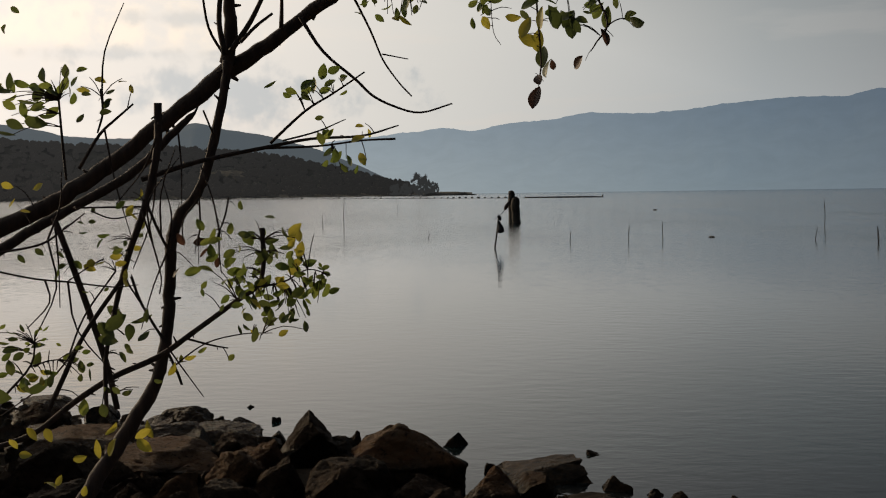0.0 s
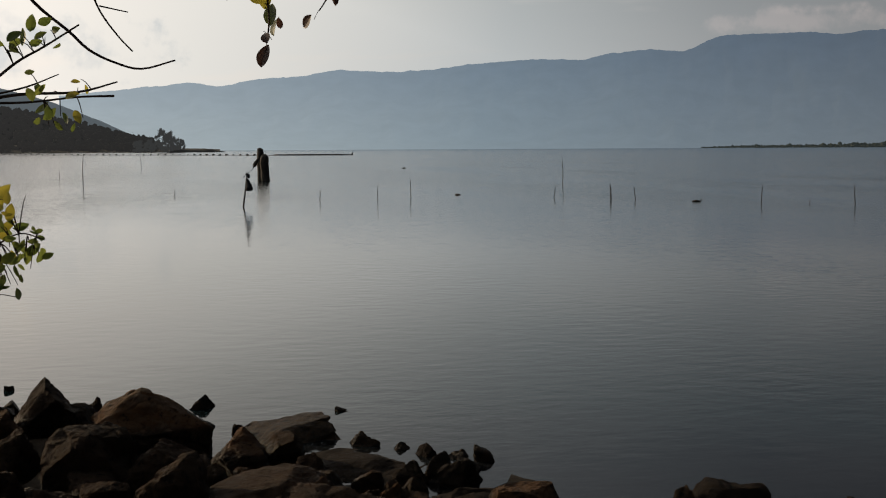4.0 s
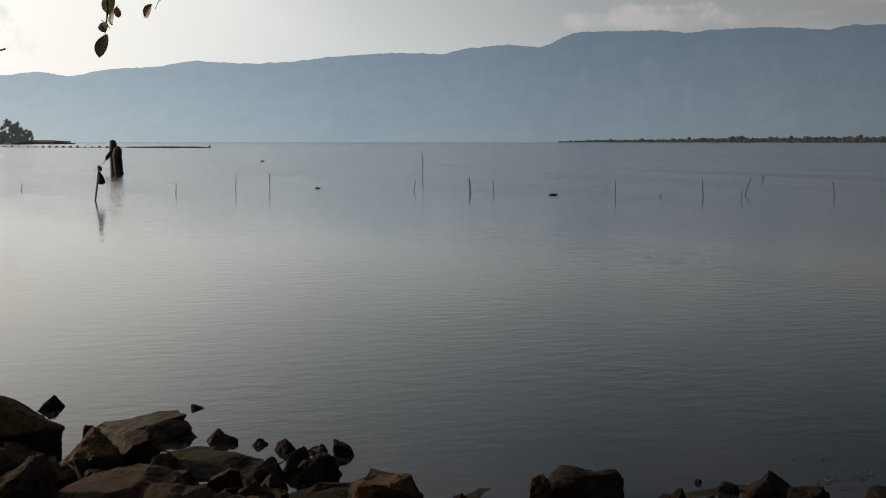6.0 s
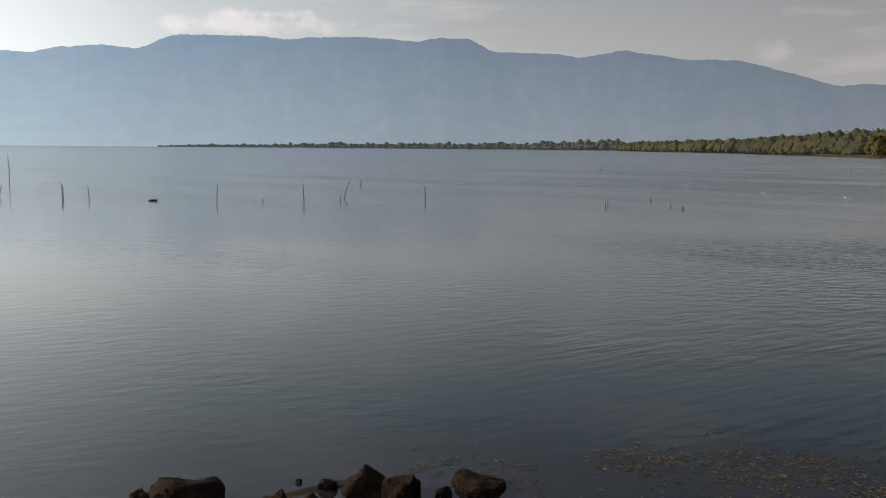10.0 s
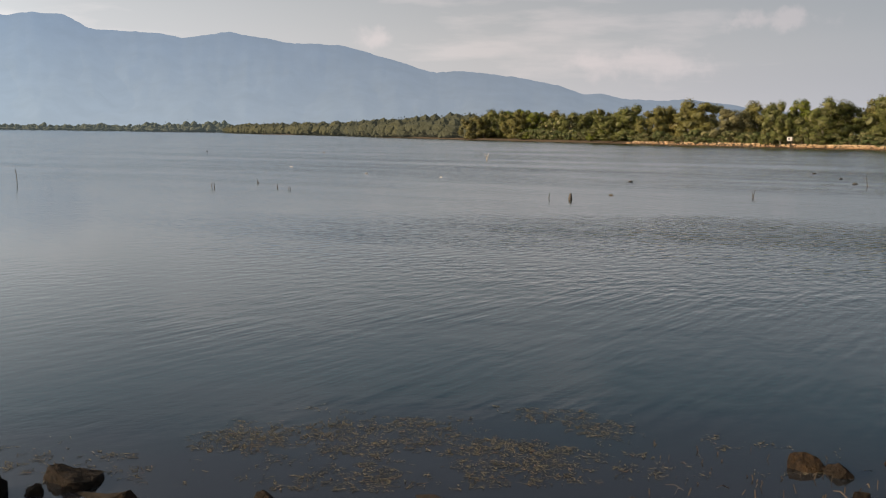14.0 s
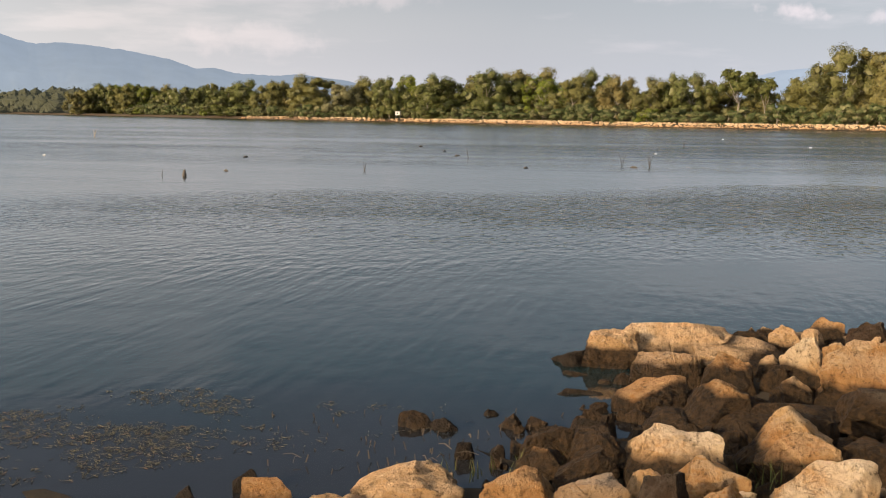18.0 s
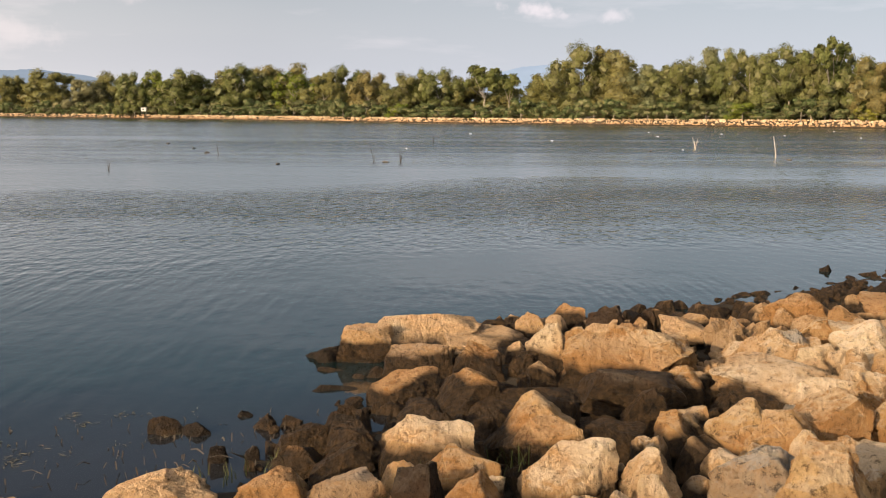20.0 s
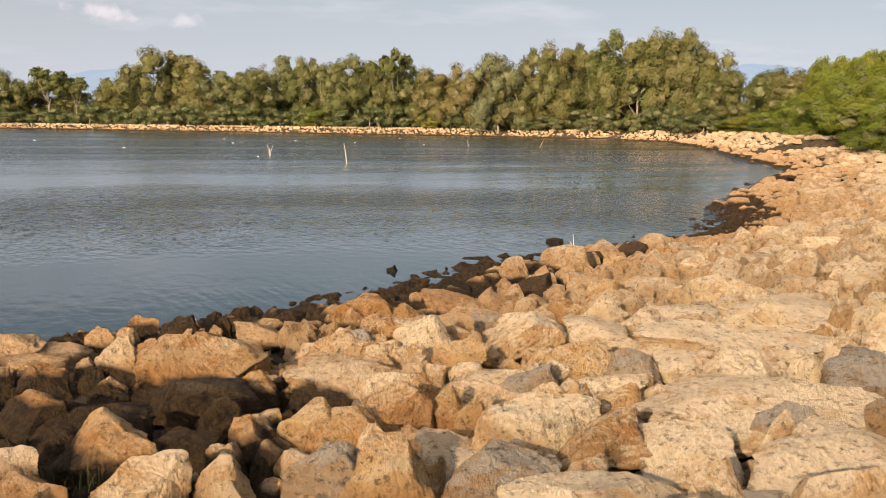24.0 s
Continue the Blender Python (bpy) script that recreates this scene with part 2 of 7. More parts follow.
def stone_material(name, palette, island=False, tide=0.19, wetness=0.75):
    """Weathered limestone: palette gives the pale, middle and deep tones, the stain and the weathered crust."""
    light, middle, deep, stain, crust = palette
    n = Nodes(name)
    chance = n.add("ShaderNodeNewGeometry").outputs["Random Per Island"] if island else n.add("ShaderNodeObjectInfo").outputs["Random"]
    pos = n.place()
    shift = n.add("ShaderNodeVectorMath", {0: pos})
    shift.operation = "ADD"
    far = n.math("MULTIPLY", chance, 37.0)
    comb = n.add("ShaderNodeCombineXYZ", {"X": far, "Y": far, "Z": far})
    n.tree.links.new(comb.outputs[0], shift.inputs[1])
    at = shift.outputs[0]
    tone = n.ramp(chance, [(0.0, middle), (0.25, light), (0.5, deep), (0.75, middle), (1.0, light)])
    height = n.add("ShaderNodeSeparateXYZ", {0: pos}).outputs["Z"]
    # large clouds of iron stain, then blotches of crust on the upper faces
    colour = n.mix(n.grey(n.noise(at, 2.1, 6.0, 0.62), 0.46, 0.62, 0.0, 0.8), tone, stain)
    up = n.add("ShaderNodeSeparateXYZ", {0: n.add("ShaderNodeNewGeometry").outputs["Normal"]}).outputs["Z"]
    crusty = n.math("ADD", n.noise(at, 6.0, 9.0, 0.72), n.grey(up, 0.0, 0.95, -0.14, 0.10))
    colour = n.mix(n.grey(crusty, 0.47, 0.60, 0.0, 0.85), colour, crust)
    # rust brown low on the bank, where the water stands at times
    iron = n.math("ADD", height, n.grey(n.noise(at, 1.6, 5.0), 0.2, 0.8, 0.28, -0.28))
    colour = n.mix(n.grey(iron, 0.62, 0.34, 0.0, 0.7), colour, stain)
    # pits and specks in the crust
    dark_pit = tuple(v * 0.32 for v in deep)
    grain = n.noise(at, 16.0, 10.0, 0.78)
    speck = n.noise(at, 60.0, 5.0, 0.75)
    colour = n.mix(n.grey(grain, 0.53, 0.63, 0.0, 0.88), colour, dark_pit)
    colour = n.mix(n.grey(grain, 0.46, 0.34, 0.0, 0.45), colour, light)
    colour = n.mix(n.grey(speck, 0.56, 0.70, 0.0, 0.45), colour, dark_pit)
    # silt and algae left by the water, up to a wandering line
    line = n.math("ADD", height, n.grey(n.noise(pos, 1.1, 5.0), 0.2, 0.8, 0.12, -0.12))
    # a soaked hollow among the stones of the point
    hollow = n.add("ShaderNodeVectorMath", {0: pos})
    hollow.operation = "DISTANCE"
    hollow.inputs[1].default_value = (8.1, -1.2, 0.25)
    line = n.math("SUBTRACT", line, n.grey(n.math("ADD", hollow.outputs["Value"], n.grey(n.noise(pos, 0.9, 3.0), 0.3, 0.7, -0.6, 0.6)), 1.4, 2.5, 0.21, 0.0))
    wet = n.grey(line, tide + 0.03, tide - 0.03)
    colour = n.mix(wet, colour, n.mix(n.grey(grain, 0.38, 0.62), (0.012, 0.008, 0.005), (0.075, 0.042, 0.017)))
    rough = n.grey(wet, 0.0, 1.0, 0.92, wetness)
    cracks = n.add("ShaderNodeTexVoronoi", {"Vector": at}, Scale=5.0)
    cracks.feature = "DISTANCE_TO_EDGE"
    relief = n.math("ADD", n.math("MULTIPLY", n.noise(at, 7.0, 12.0, 0.74), 1.4), n.math("ADD", n.grey(cracks.outputs["Distance"], 0.0, 0.06, -0.12, 0.0), n.math("MULTIPLY", grain, 0.9)))
    return n.done(n.surface(colour, rough, n.bump(relief, 1.0, 0.21), Specular_IOR_Level=0.15))


STONE = stone_material("pale_stone", ((0.74, 0.57, 0.38), (0.62, 0.46, 0.28), (0.46, 0.30, 0.165), (0.46, 0.25, 0.10), (0.70, 0.56, 0.405)))
STONE_OCHRE = stone_material("ochre_stone", ((0.58, 0.38, 0.18), (0.46, 0.27, 0.115), (0.31, 0.17, 0.072), (0.35, 0.165, 0.055), (0.55, 0.40, 0.25)))
STONE_GREY = stone_material("grey_stone", ((0.46, 0.36, 0.26), (0.34, 0.26, 0.18), (0.25, 0.18, 0.12), (0.36, 0.20, 0.085), (0.33, 0.29, 0.25)))
# dark, brown: silty stone, with the west bank's backlit shade put into the palette
STONE_DARK_SHADED = stone_material("shaded_dark_stone", ((0.085, 0.058, 0.036), (0.052, 0.034, 0.021), (0.030, 0.021, 0.014), (0.060, 0.030, 0.013), (0.095, 0.073, 0.052)), tide=0.26, wetness=0.6)
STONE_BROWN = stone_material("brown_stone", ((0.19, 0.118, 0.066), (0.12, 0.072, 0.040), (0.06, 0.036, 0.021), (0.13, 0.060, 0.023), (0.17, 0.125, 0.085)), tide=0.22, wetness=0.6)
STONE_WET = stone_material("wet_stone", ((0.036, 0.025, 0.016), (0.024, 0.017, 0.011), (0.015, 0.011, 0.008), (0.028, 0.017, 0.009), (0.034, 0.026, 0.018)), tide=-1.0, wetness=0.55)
STONE_FAR_SHADED = stone_material("shaded_dark_joined", ((0.085, 0.058, 0.036), (0.052, 0.034, 0.021), (0.030, 0.021, 0.014), (0.060, 0.030, 0.013), (0.095, 0.073, 0.052)), True, 0.26, 0.6)
STONE_FAR = stone_material("stone_joined", ((0.64, 0.48, 0.31), (0.47, 0.335, 0.20), (0.33, 0.215, 0.12), (0.38, 0.21, 0.09), (0.55, 0.43, 0.305)), True)


def make_water():
    n = Nodes("lake_water")
    pos = n.place()
    xyz = n.add("ShaderNodeSeparateXYZ", {0: pos})
    # distance out from the near shore, which runs from north-west to south-east
    out = n.math("ADD", n.math("MULTIPLY", xyz.outputs["X"], 0.70), n.math("MULTIPLY", xyz.outputs["Y"], 0.71))
    reach = n.add("ShaderNodeVectorMath", {0: pos})
    reach.operation = "LENGTH"
    wander = n.math("ADD", reach.outputs["Value"], n.grey(n.noise(pos, 0.06, 4.0), 0.2, 0.8, -4.0, 4.0))
    breeze = n.ramp(n.grey(n.math("SUBTRACT", wander, n.grey(xyz.outputs["Y"], 4.0, -6.0, 0.0, 8.0)), 5.0, 60.0), [(0.18, (0, 0, 0)), (0.27, (0.17, 0.17, 0.17)), (0.38, (0.35, 0.35, 0.35)), (0.58, (0, 0, 0))])
    still = n.ramp(n.grey(wander, 5.0, 60.0), [(0.0, (0.016, 0.016, 0.016)), (0.14, (0.016, 0.016, 0.016)), (0.4, (0.012, 0.013, 0.013)), (0.7, (0.04, 0.04, 0.04)), (1.0, (0.065, 0.065, 0.065))])
    lanes = n.add("ShaderNodeMapping", {"Vector": pos})
    lanes.inputs["Rotation"].default_value = (0, 0, radians(12))
    lanes.inputs["Scale"].default_value = (1.0, 0.22, 1.0)
    gust = n.grey(n.noise(lanes.outputs[0], 0.10, 4.0), 0.36, 0.64, 0.3, 1.35)
    # the breeze reaches the bay in the east, the west lies in the lee
    lee = n.grey(n.math("SUBTRACT", n.math("MULTIPLY", xyz.outputs["X"], 0.8), n.math("MULTIPLY", xyz.outputs["Y"], 0.6)), 3.0, 20.0, 0.02, 1.1)
    power = n.math("MULTIPLY", n.math("ADD", n.math("MULTIPLY", breeze, lee), still), gust)
    # streaks of breeze across the far water of the bay
    streak = n.add("ShaderNodeMapping", {"Vector": pos})
    streak.inputs["Rotation"].default_value = (0, 0, radians(22))
    streak.inputs["Scale"].default_value = (0.085, 0.006, 1.0)
    far_breeze = n.math("MULTIPLY", n.grey(n.noise(streak.outputs[0], 1.0, 3.0, 0.6), 0.46, 0.58, 0.0, 0.16), n.math("MULTIPLY", n.grey(reach.outputs["Value"], 45.0, 75.0), n.grey(xyz.outputs["Y"], 25.0, -15.0)))
    power = n.math("ADD", power, far_breeze)
    turn = n.add("ShaderNodeMapping", {"Vector": pos})
    turn.inputs["Rotation"].default_value = (0, 0, radians(58))
    turn.inputs["Scale"].default_value = (1.0, 1.9, 1.0)
    ripple = n.noise(turn.outputs[0], 2.3, 2.0, 0.45)
    fine = n.noise(turn.outputs[0], 6.5, 2.0, 0.5)
    swell = n.noise(pos, 1.5, 3.0, 0.5)
    # crisp wavelets in the shallows, longer chop far out
    crests = n.add("ShaderNodeMapping", {"Vector": pos})
    crests.inputs["Rotation"].default_value = (0, 0, radians(66))
    crests.inputs["Scale"].default_value = (0.7, 6.0, 1.0)
    wavelet = n.math("MULTIPLY", n.noise(crests.outputs[0], 1.0, 1.0, 0.4), n.ramp(n.grey(wander, 5.0, 25.0), [(0.0, (0, 0, 0)), (0.22, (0.9, 0.9, 0.9)), (0.45, (0.9, 0.9, 0.9)), (0.8, (0, 0, 0))]))
    wavelet = n.math("MULTIPLY", wavelet, n.grey(n.noise(pos, 0.35, 3.0), 0.38, 0.6, 0.6, 2.9))
    chop = n.math("MULTIPLY", n.noise(pos, 0.7, 4.0, 0.6), n.grey(reach.outputs["Value"], 35.0, 80.0, 0.0, 6.0))
    height = n.math("ADD", n.math("MULTIPLY", ripple, 0.95), n.math("ADD", n.math("MULTIPLY", fine, n.grey(reach.outputs["Value"], 9.0, 16.0, 0.5, 0.12)), n.math("MULTIPLY", swell, 0.4)))
    # the shallows in the west lie still
    sheltered = n.grey(n.math("DIVIDE", xyz.outputs["X"], n.math("ADD", reach.outputs["Value"], 1.0)), 0.52, 0.82, 0.12, 1.0)
    wavelet = n.math("MULTIPLY", wavelet, sheltered)
    # farther out, normals lean towards the camera so the water reflects higher sky
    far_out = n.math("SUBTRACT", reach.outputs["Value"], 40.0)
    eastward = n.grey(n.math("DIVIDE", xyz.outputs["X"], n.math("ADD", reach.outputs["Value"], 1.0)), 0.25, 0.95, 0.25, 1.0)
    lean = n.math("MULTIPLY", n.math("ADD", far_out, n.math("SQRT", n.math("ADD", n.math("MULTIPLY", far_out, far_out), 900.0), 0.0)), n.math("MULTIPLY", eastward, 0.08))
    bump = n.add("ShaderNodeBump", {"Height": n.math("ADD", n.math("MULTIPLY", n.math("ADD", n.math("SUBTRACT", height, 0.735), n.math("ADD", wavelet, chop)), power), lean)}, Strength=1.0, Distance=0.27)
    deep = n.mix(n.grey(n.noise(pos, 0.08, 3.0), 0.3, 0.7), (0.0042, 0.0128, 0.0146), (0.0064, 0.0160, 0.0180))
    # over the weedy bottom of the shallows the water is brown
    body = n.mix(n.grey(n.math("ADD", reach.outputs["Value"], n.grey(n.noise(pos, 0.5, 4.0), 0.3, 0.7, -0.8, 0.8)), 8.6, 11.5), (0.0125, 0.0125, 0.0135), deep)
    return n.done(n.surface(body, n.grey(out, 8.0, 45.0, 0.05, 0.12), bump.outputs[0], IOR=1.333))


WATER = make_water()


def make_ground():
    n = Nodes("bank_soil")
    pos = n.place()
    clods = n.noise(pos, 3.0, 8.0, 0.65)
    colour = n.ramp(clods, [(0.25, (0.022, 0.015, 0.009)), (0.5, (0.06, 0.042, 0.025)), (0.75, (0.13, 0.095, 0.06))])
    grass = n.mix(n.grey(n.noise(pos, 0.35, 5.0), 0.52, 0.6, 0.0, 0.7), colour, (0.09, 0.10, 0.035))
    z = n.add("ShaderNodeSeparateXYZ", {0: pos}).outputs["Z"]
    colour = n.mix(n.grey(z, 0.9, 1.08), n.mix(n.grey(z, 0.05, 0.22), (0.025, 0.019, 0.013), colour), grass)
    return n.done(n.surface(colour, 0.95, n.bump(clods, 0.8, 0.08), Specular_IOR_Level=0.1))


SOIL = make_ground()


def foliage(name, dark, light, dry, through=0.35):
    n = Nodes(name)
    chance = n.add("ShaderNodeObjectInfo").outputs["Random"]
    leaf = n.add("ShaderNodeNewGeometry").outputs["Random Per Island"]
    colour = n.mix(leaf, dark, light)
    colour = n.mix(n.grey(chance, 0.55, 1.0, 0.0, 0.55), colour, dry)
    colour = n.mix(n.grey(leaf, 0.90, 1.0, 0.0, 0.7), colour, dry)
    shade = n.surface(colour, 0.7, Specular_IOR_Level=0.22)
    thin = n.add("ShaderNodeBsdfTranslucent")
    n.tree.links.new(colour, thin.inputs["Color"])
    both = n.add("ShaderNodeMixShader", {1: shade, 2: thin.outputs[0]}, Fac=through)
    return n.done(both.outputs[0])


CROWN = foliage("tree_leaves", (0.060, 0.068, 0.017), (0.104, 0.109, 0.028), (0.130, 0.104, 0.036), 0.35)
CROWN_OLIVE = foliage("olive_leaves", (0.082, 0.077, 0.020), (0.135, 0.122, 0.034), (0.16, 0.115, 0.043), 0.35)
CROWN_GREY = foliage("grey_green_leaves", (0.085, 0.090, 0.040), (0.135, 0.138, 0.066), (0.150, 0.122, 0.062), 0.35)
CROWN_YELLOW = foliage("shrub_leaves", (0.078, 0.104, 0.012), (0.140, 0.155, 0.018), (0.21, 0.175, 0.026), 0.4)
SHRUB = foliage("low_shrub_leaves", (0.032, 0.046, 0.013), (0.064, 0.078, 0.022), (0.09, 0.08, 0.033), 0.2)


def bark(name, a, b, scale=30.0):
    n = Nodes(name)
    pos = n.place()
    stretch = n.add("ShaderNodeMapping", {"Vector": pos})
    stretch.inputs["Scale"].default_value = (1.0, 1.0, 0.25)
    ridges = n.noise(stretch.outputs[0], scale, 6.0, 0.6)
    return n.done(n.surface(n.mix(n.grey(ridges, 0.3, 0.7), a, b), 0.85, n.bump(ridges, 0.6, 0.5 / scale)))


BARK = bark("bark", (0.022, 0.014, 0.012), (0.068, 0.044, 0.034), 90.0)
TRUNK = bark("pale_trunk", (0.09, 0.073, 0.055), (0.20, 0.17, 0.13), 6.0)
POLE = bark("weathered_wood", (0.022, 0.018, 0.015), (0.065, 0.052, 0.040), 14.0)
BLEACHED = bark("bleached_wood", (0.24, 0.19, 0.14), (0.42, 0.35, 0.27), 14.0)


def leaf_material(name, dark, light):
    n = Nodes(name)
    chance = n.add("ShaderNodeObjectInfo").outputs["Random"]
    spots = n.noise(n.place(), 160.0, 4.0)
    colour = n.mix(n.grey(spots, 0.4, 0.75, 0.0, 0.5), n.mix(chance, dark, light), dark)
    shade = n.surface(colour, 0.5)
    thin = n.add("ShaderNodeBsdfTranslucent")
    n.tree.links.new(colour, thin.inputs["Color"])
    return n.done(n.add("ShaderNodeMixShader", {1: shade, 2: thin.outputs[0]}, Fac=0.5).outputs[0])


LEAF_MATS = [leaf_material("green_leaf", (0.11, 0.15, 0.03), (0.24, 0.27, 0.055)),
             leaf_material("yellow_leaf", (0.32, 0.28, 0.035), (0.48, 0.41, 0.06)),
             leaf_material("brown_leaf", (0.055, 0.028, 0.018), (0.10, 0.048, 0.030)),
             leaf_material("dark_leaf", (0.06, 0.08, 0.022), (0.12, 0.14, 0.04))]


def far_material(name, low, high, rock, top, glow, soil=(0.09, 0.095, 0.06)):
    """Distant slopes; the bright air before them is painted on as emission."""
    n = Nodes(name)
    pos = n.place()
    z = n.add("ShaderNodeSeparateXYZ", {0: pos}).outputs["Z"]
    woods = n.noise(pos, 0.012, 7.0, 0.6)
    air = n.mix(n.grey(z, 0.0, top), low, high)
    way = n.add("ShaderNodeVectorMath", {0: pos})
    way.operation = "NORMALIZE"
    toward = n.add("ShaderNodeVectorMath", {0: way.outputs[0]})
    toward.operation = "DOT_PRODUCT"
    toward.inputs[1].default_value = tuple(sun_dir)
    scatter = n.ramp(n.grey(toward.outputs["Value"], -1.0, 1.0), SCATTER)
    # painted haze: the air colour, brighter towards the sun, emitted by the slope
    haze_glow = n.add("ShaderNodeEmission", {"Color": n.mix(1.0, n.mix(n.grey(woods, 0.3, 0.7, 0.0, 0.10), air, rock), scatter, "MULTIPLY")}, Strength=2.95)
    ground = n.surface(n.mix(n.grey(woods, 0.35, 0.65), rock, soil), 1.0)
    return n.done(n.add("ShaderNodeMixShader", {1: ground, 2: haze_glow.outputs[0]}, Fac=glow).outputs[0])


# low and high are the haze colours a slope emits at foot and top
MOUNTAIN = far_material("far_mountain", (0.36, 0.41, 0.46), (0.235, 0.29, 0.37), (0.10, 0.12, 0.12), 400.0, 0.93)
HAZY_HILL = far_material("hazy_hills", (0.52, 0.56, 0.60), (0.47, 0.52, 0.58), (0.30, 0.33, 0.35), 400.0, 0.95)
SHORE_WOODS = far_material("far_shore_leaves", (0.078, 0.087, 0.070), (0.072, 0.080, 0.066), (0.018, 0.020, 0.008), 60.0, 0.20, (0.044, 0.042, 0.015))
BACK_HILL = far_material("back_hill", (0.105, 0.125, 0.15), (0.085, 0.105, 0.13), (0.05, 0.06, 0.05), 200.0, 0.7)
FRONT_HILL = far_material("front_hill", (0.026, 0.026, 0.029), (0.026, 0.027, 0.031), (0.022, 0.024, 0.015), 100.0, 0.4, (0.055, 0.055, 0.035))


# woods and tip trees emit painted haze as well
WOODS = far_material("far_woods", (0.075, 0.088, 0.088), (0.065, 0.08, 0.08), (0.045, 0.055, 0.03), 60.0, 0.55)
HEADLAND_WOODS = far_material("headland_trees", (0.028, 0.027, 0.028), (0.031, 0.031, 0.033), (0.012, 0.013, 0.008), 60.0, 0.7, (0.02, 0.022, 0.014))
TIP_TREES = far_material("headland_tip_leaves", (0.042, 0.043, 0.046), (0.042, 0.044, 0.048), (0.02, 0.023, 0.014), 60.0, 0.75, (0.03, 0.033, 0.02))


def plain(name, colour, rough=0.7, **values):
    n = Nodes(name)
    dirt = n.noise(n.place(), 25.0, 5.0)
    c = n.mix(n.grey(dirt, 0.4, 0.8, 0.0, 0.5), colour, tuple(v * 0.45 for v in colour))
    return n.done(n.surface(c, rough, **values))


WHITE = plain("weathered_white_paint", (0.32, 0.30, 0.28))
BLACK_CLOTH = plain("black_cloth", (0.025, 0.024, 0.026), 0.9)
ROPE = plain("dark_rope", (0.06, 0.055, 0.05), 0.9)
WEED = foliage("water_weed", (0.052, 0.043, 0.026), (0.115, 0.096, 0.056), (0.15, 0.072, 0.048), 0.3)
REED = foliage("rotted_reed", (0.016, 0.011, 0.008), (0.028, 0.019, 0.012), (0.034, 0.024, 0.014), 0.0)
GRASS = foliage("grass_blades", (0.05, 0.055, 0.014), (0.10, 0.10, 0.03), (0.20, 0.12, 0.06), 0.3)


# ---- helpers for building ----
def thing(name, label, category, group="", kind="", place=None):
    ob = new(name)
    if place is not None:
        ob.matrix_basis = place
    return tagged(ob, label, category, group, kind)


def mesh_from(name, verts, faces, material, smooth=False):
    me = bpy.data.meshes.new(name)
    me.from_pydata([tuple(v) for v in verts], [], [tuple(f) for f in faces])
    me.materials.append(material)
    if smooth:
        me.polygons.foreach_set("use_smooth", [True] * len(me.polygons))
    me.update()
    return me


def mesh_arrays(name, verts, quads, material, smooth=False):
    """A mesh from arrays of points and of four-cornered (or three-cornered) faces."""
    verts, quads = np.asarray(verts, np.float32), np.asarray(quads, np.int32)
    me = bpy.data.meshes.new(name)
    me.vertices.add(len(verts))
    me.vertices.foreach_set("co", verts.ravel())
    me.loops.add(quads.size)
    me.loops.foreach_set("vertex_index", quads.ravel())
    me.polygons.add(len(quads))
    me.polygons.foreach_set("loop_start", np.arange(0, quads.size, quads.shape[1], dtype=np.int32))
    me.polygons.foreach_set("use_smooth", np.full(len(quads), smooth))
    me.update(calc_edges=True)
    me.validate()
    me.materials.append(material)
    return me


def part(name, me, parent, label=""):
    ob = new(name, me)
    ob.parent = parent
    return tagged(ob, label)


def tube(points, material, name="tube", sides=8, knots=3, rng=None):
    """A tapered, slightly bent round limb along (x, y, z, radius) points."""
    p = np.array(points, float)
    seg = np.linspace(0, len(p) - 1, (len(p) - 1) * knots + 1)
    out = np.empty((len(seg), 4))
    pad = np.vstack([2 * p[0] - p[1], p, 2 * p[-1] - p[-2]])
    for i, s in enumerate(seg):
        k = min(int(s), len(p) - 2)
        u = s - k
        a, b, c, d = pad[k], pad[k + 1], pad[k + 2], pad[k + 3]
        out[i] = 0.5 * (2 * b + (c - a) * u + (2 * a - 5 * b + 4 * c - d) * u * u + (3 * b - a - 3 * c + d) * u ** 3)
    out[:, 3] = np.maximum(out[:, 3], p[:, 3].min() * 0.8)
    if rng is not None:
        out[1:-1, :3] += rng.normal(0, 0.07, (len(out) - 2, 3)) * out[1:-1, 3:4]
        out[:, 3] *= 1 + rng.normal(0, 0.04, len(out))
        out[-1, 3] *= 0.45
    tan = np.gradient(out[:, :3], axis=0)
    tan /= np.linalg.norm(tan, axis=1)[:, None] + 1e-9
    side = np.cross(tan[0], (0.31, 0.17, 0.93))
    if np.linalg.norm(side) < 0.3:
        side = np.cross(tan[0], (1.0, 0.2, 0.0))
    verts = []
    for q, tn in zip(out, tan):
        side = side - tn * (side @ tn)
        side /= np.linalg.norm(side)
        other = np.cross(tn, side)
        for k in range(sides):
            w = 2 * math.pi * k / sides
            verts.append(q[:3] + q[3] * (side * math.cos(w) + other * math.sin(w)))
    faces = []
    n = len(out)
    for i in range(n - 1):
        for k in range(sides):
            j = (k + 1) % sides
            faces.append((i * sides + k, i * sides + j, (i + 1) * sides + j, (i + 1) * sides + k))
    faces.append(tuple(range(sides - 1, -1, -1)))
    faces.append(tuple((n - 1) * sides + k for k in range(sides)))
    return mesh_from(name, verts, faces, material, True)


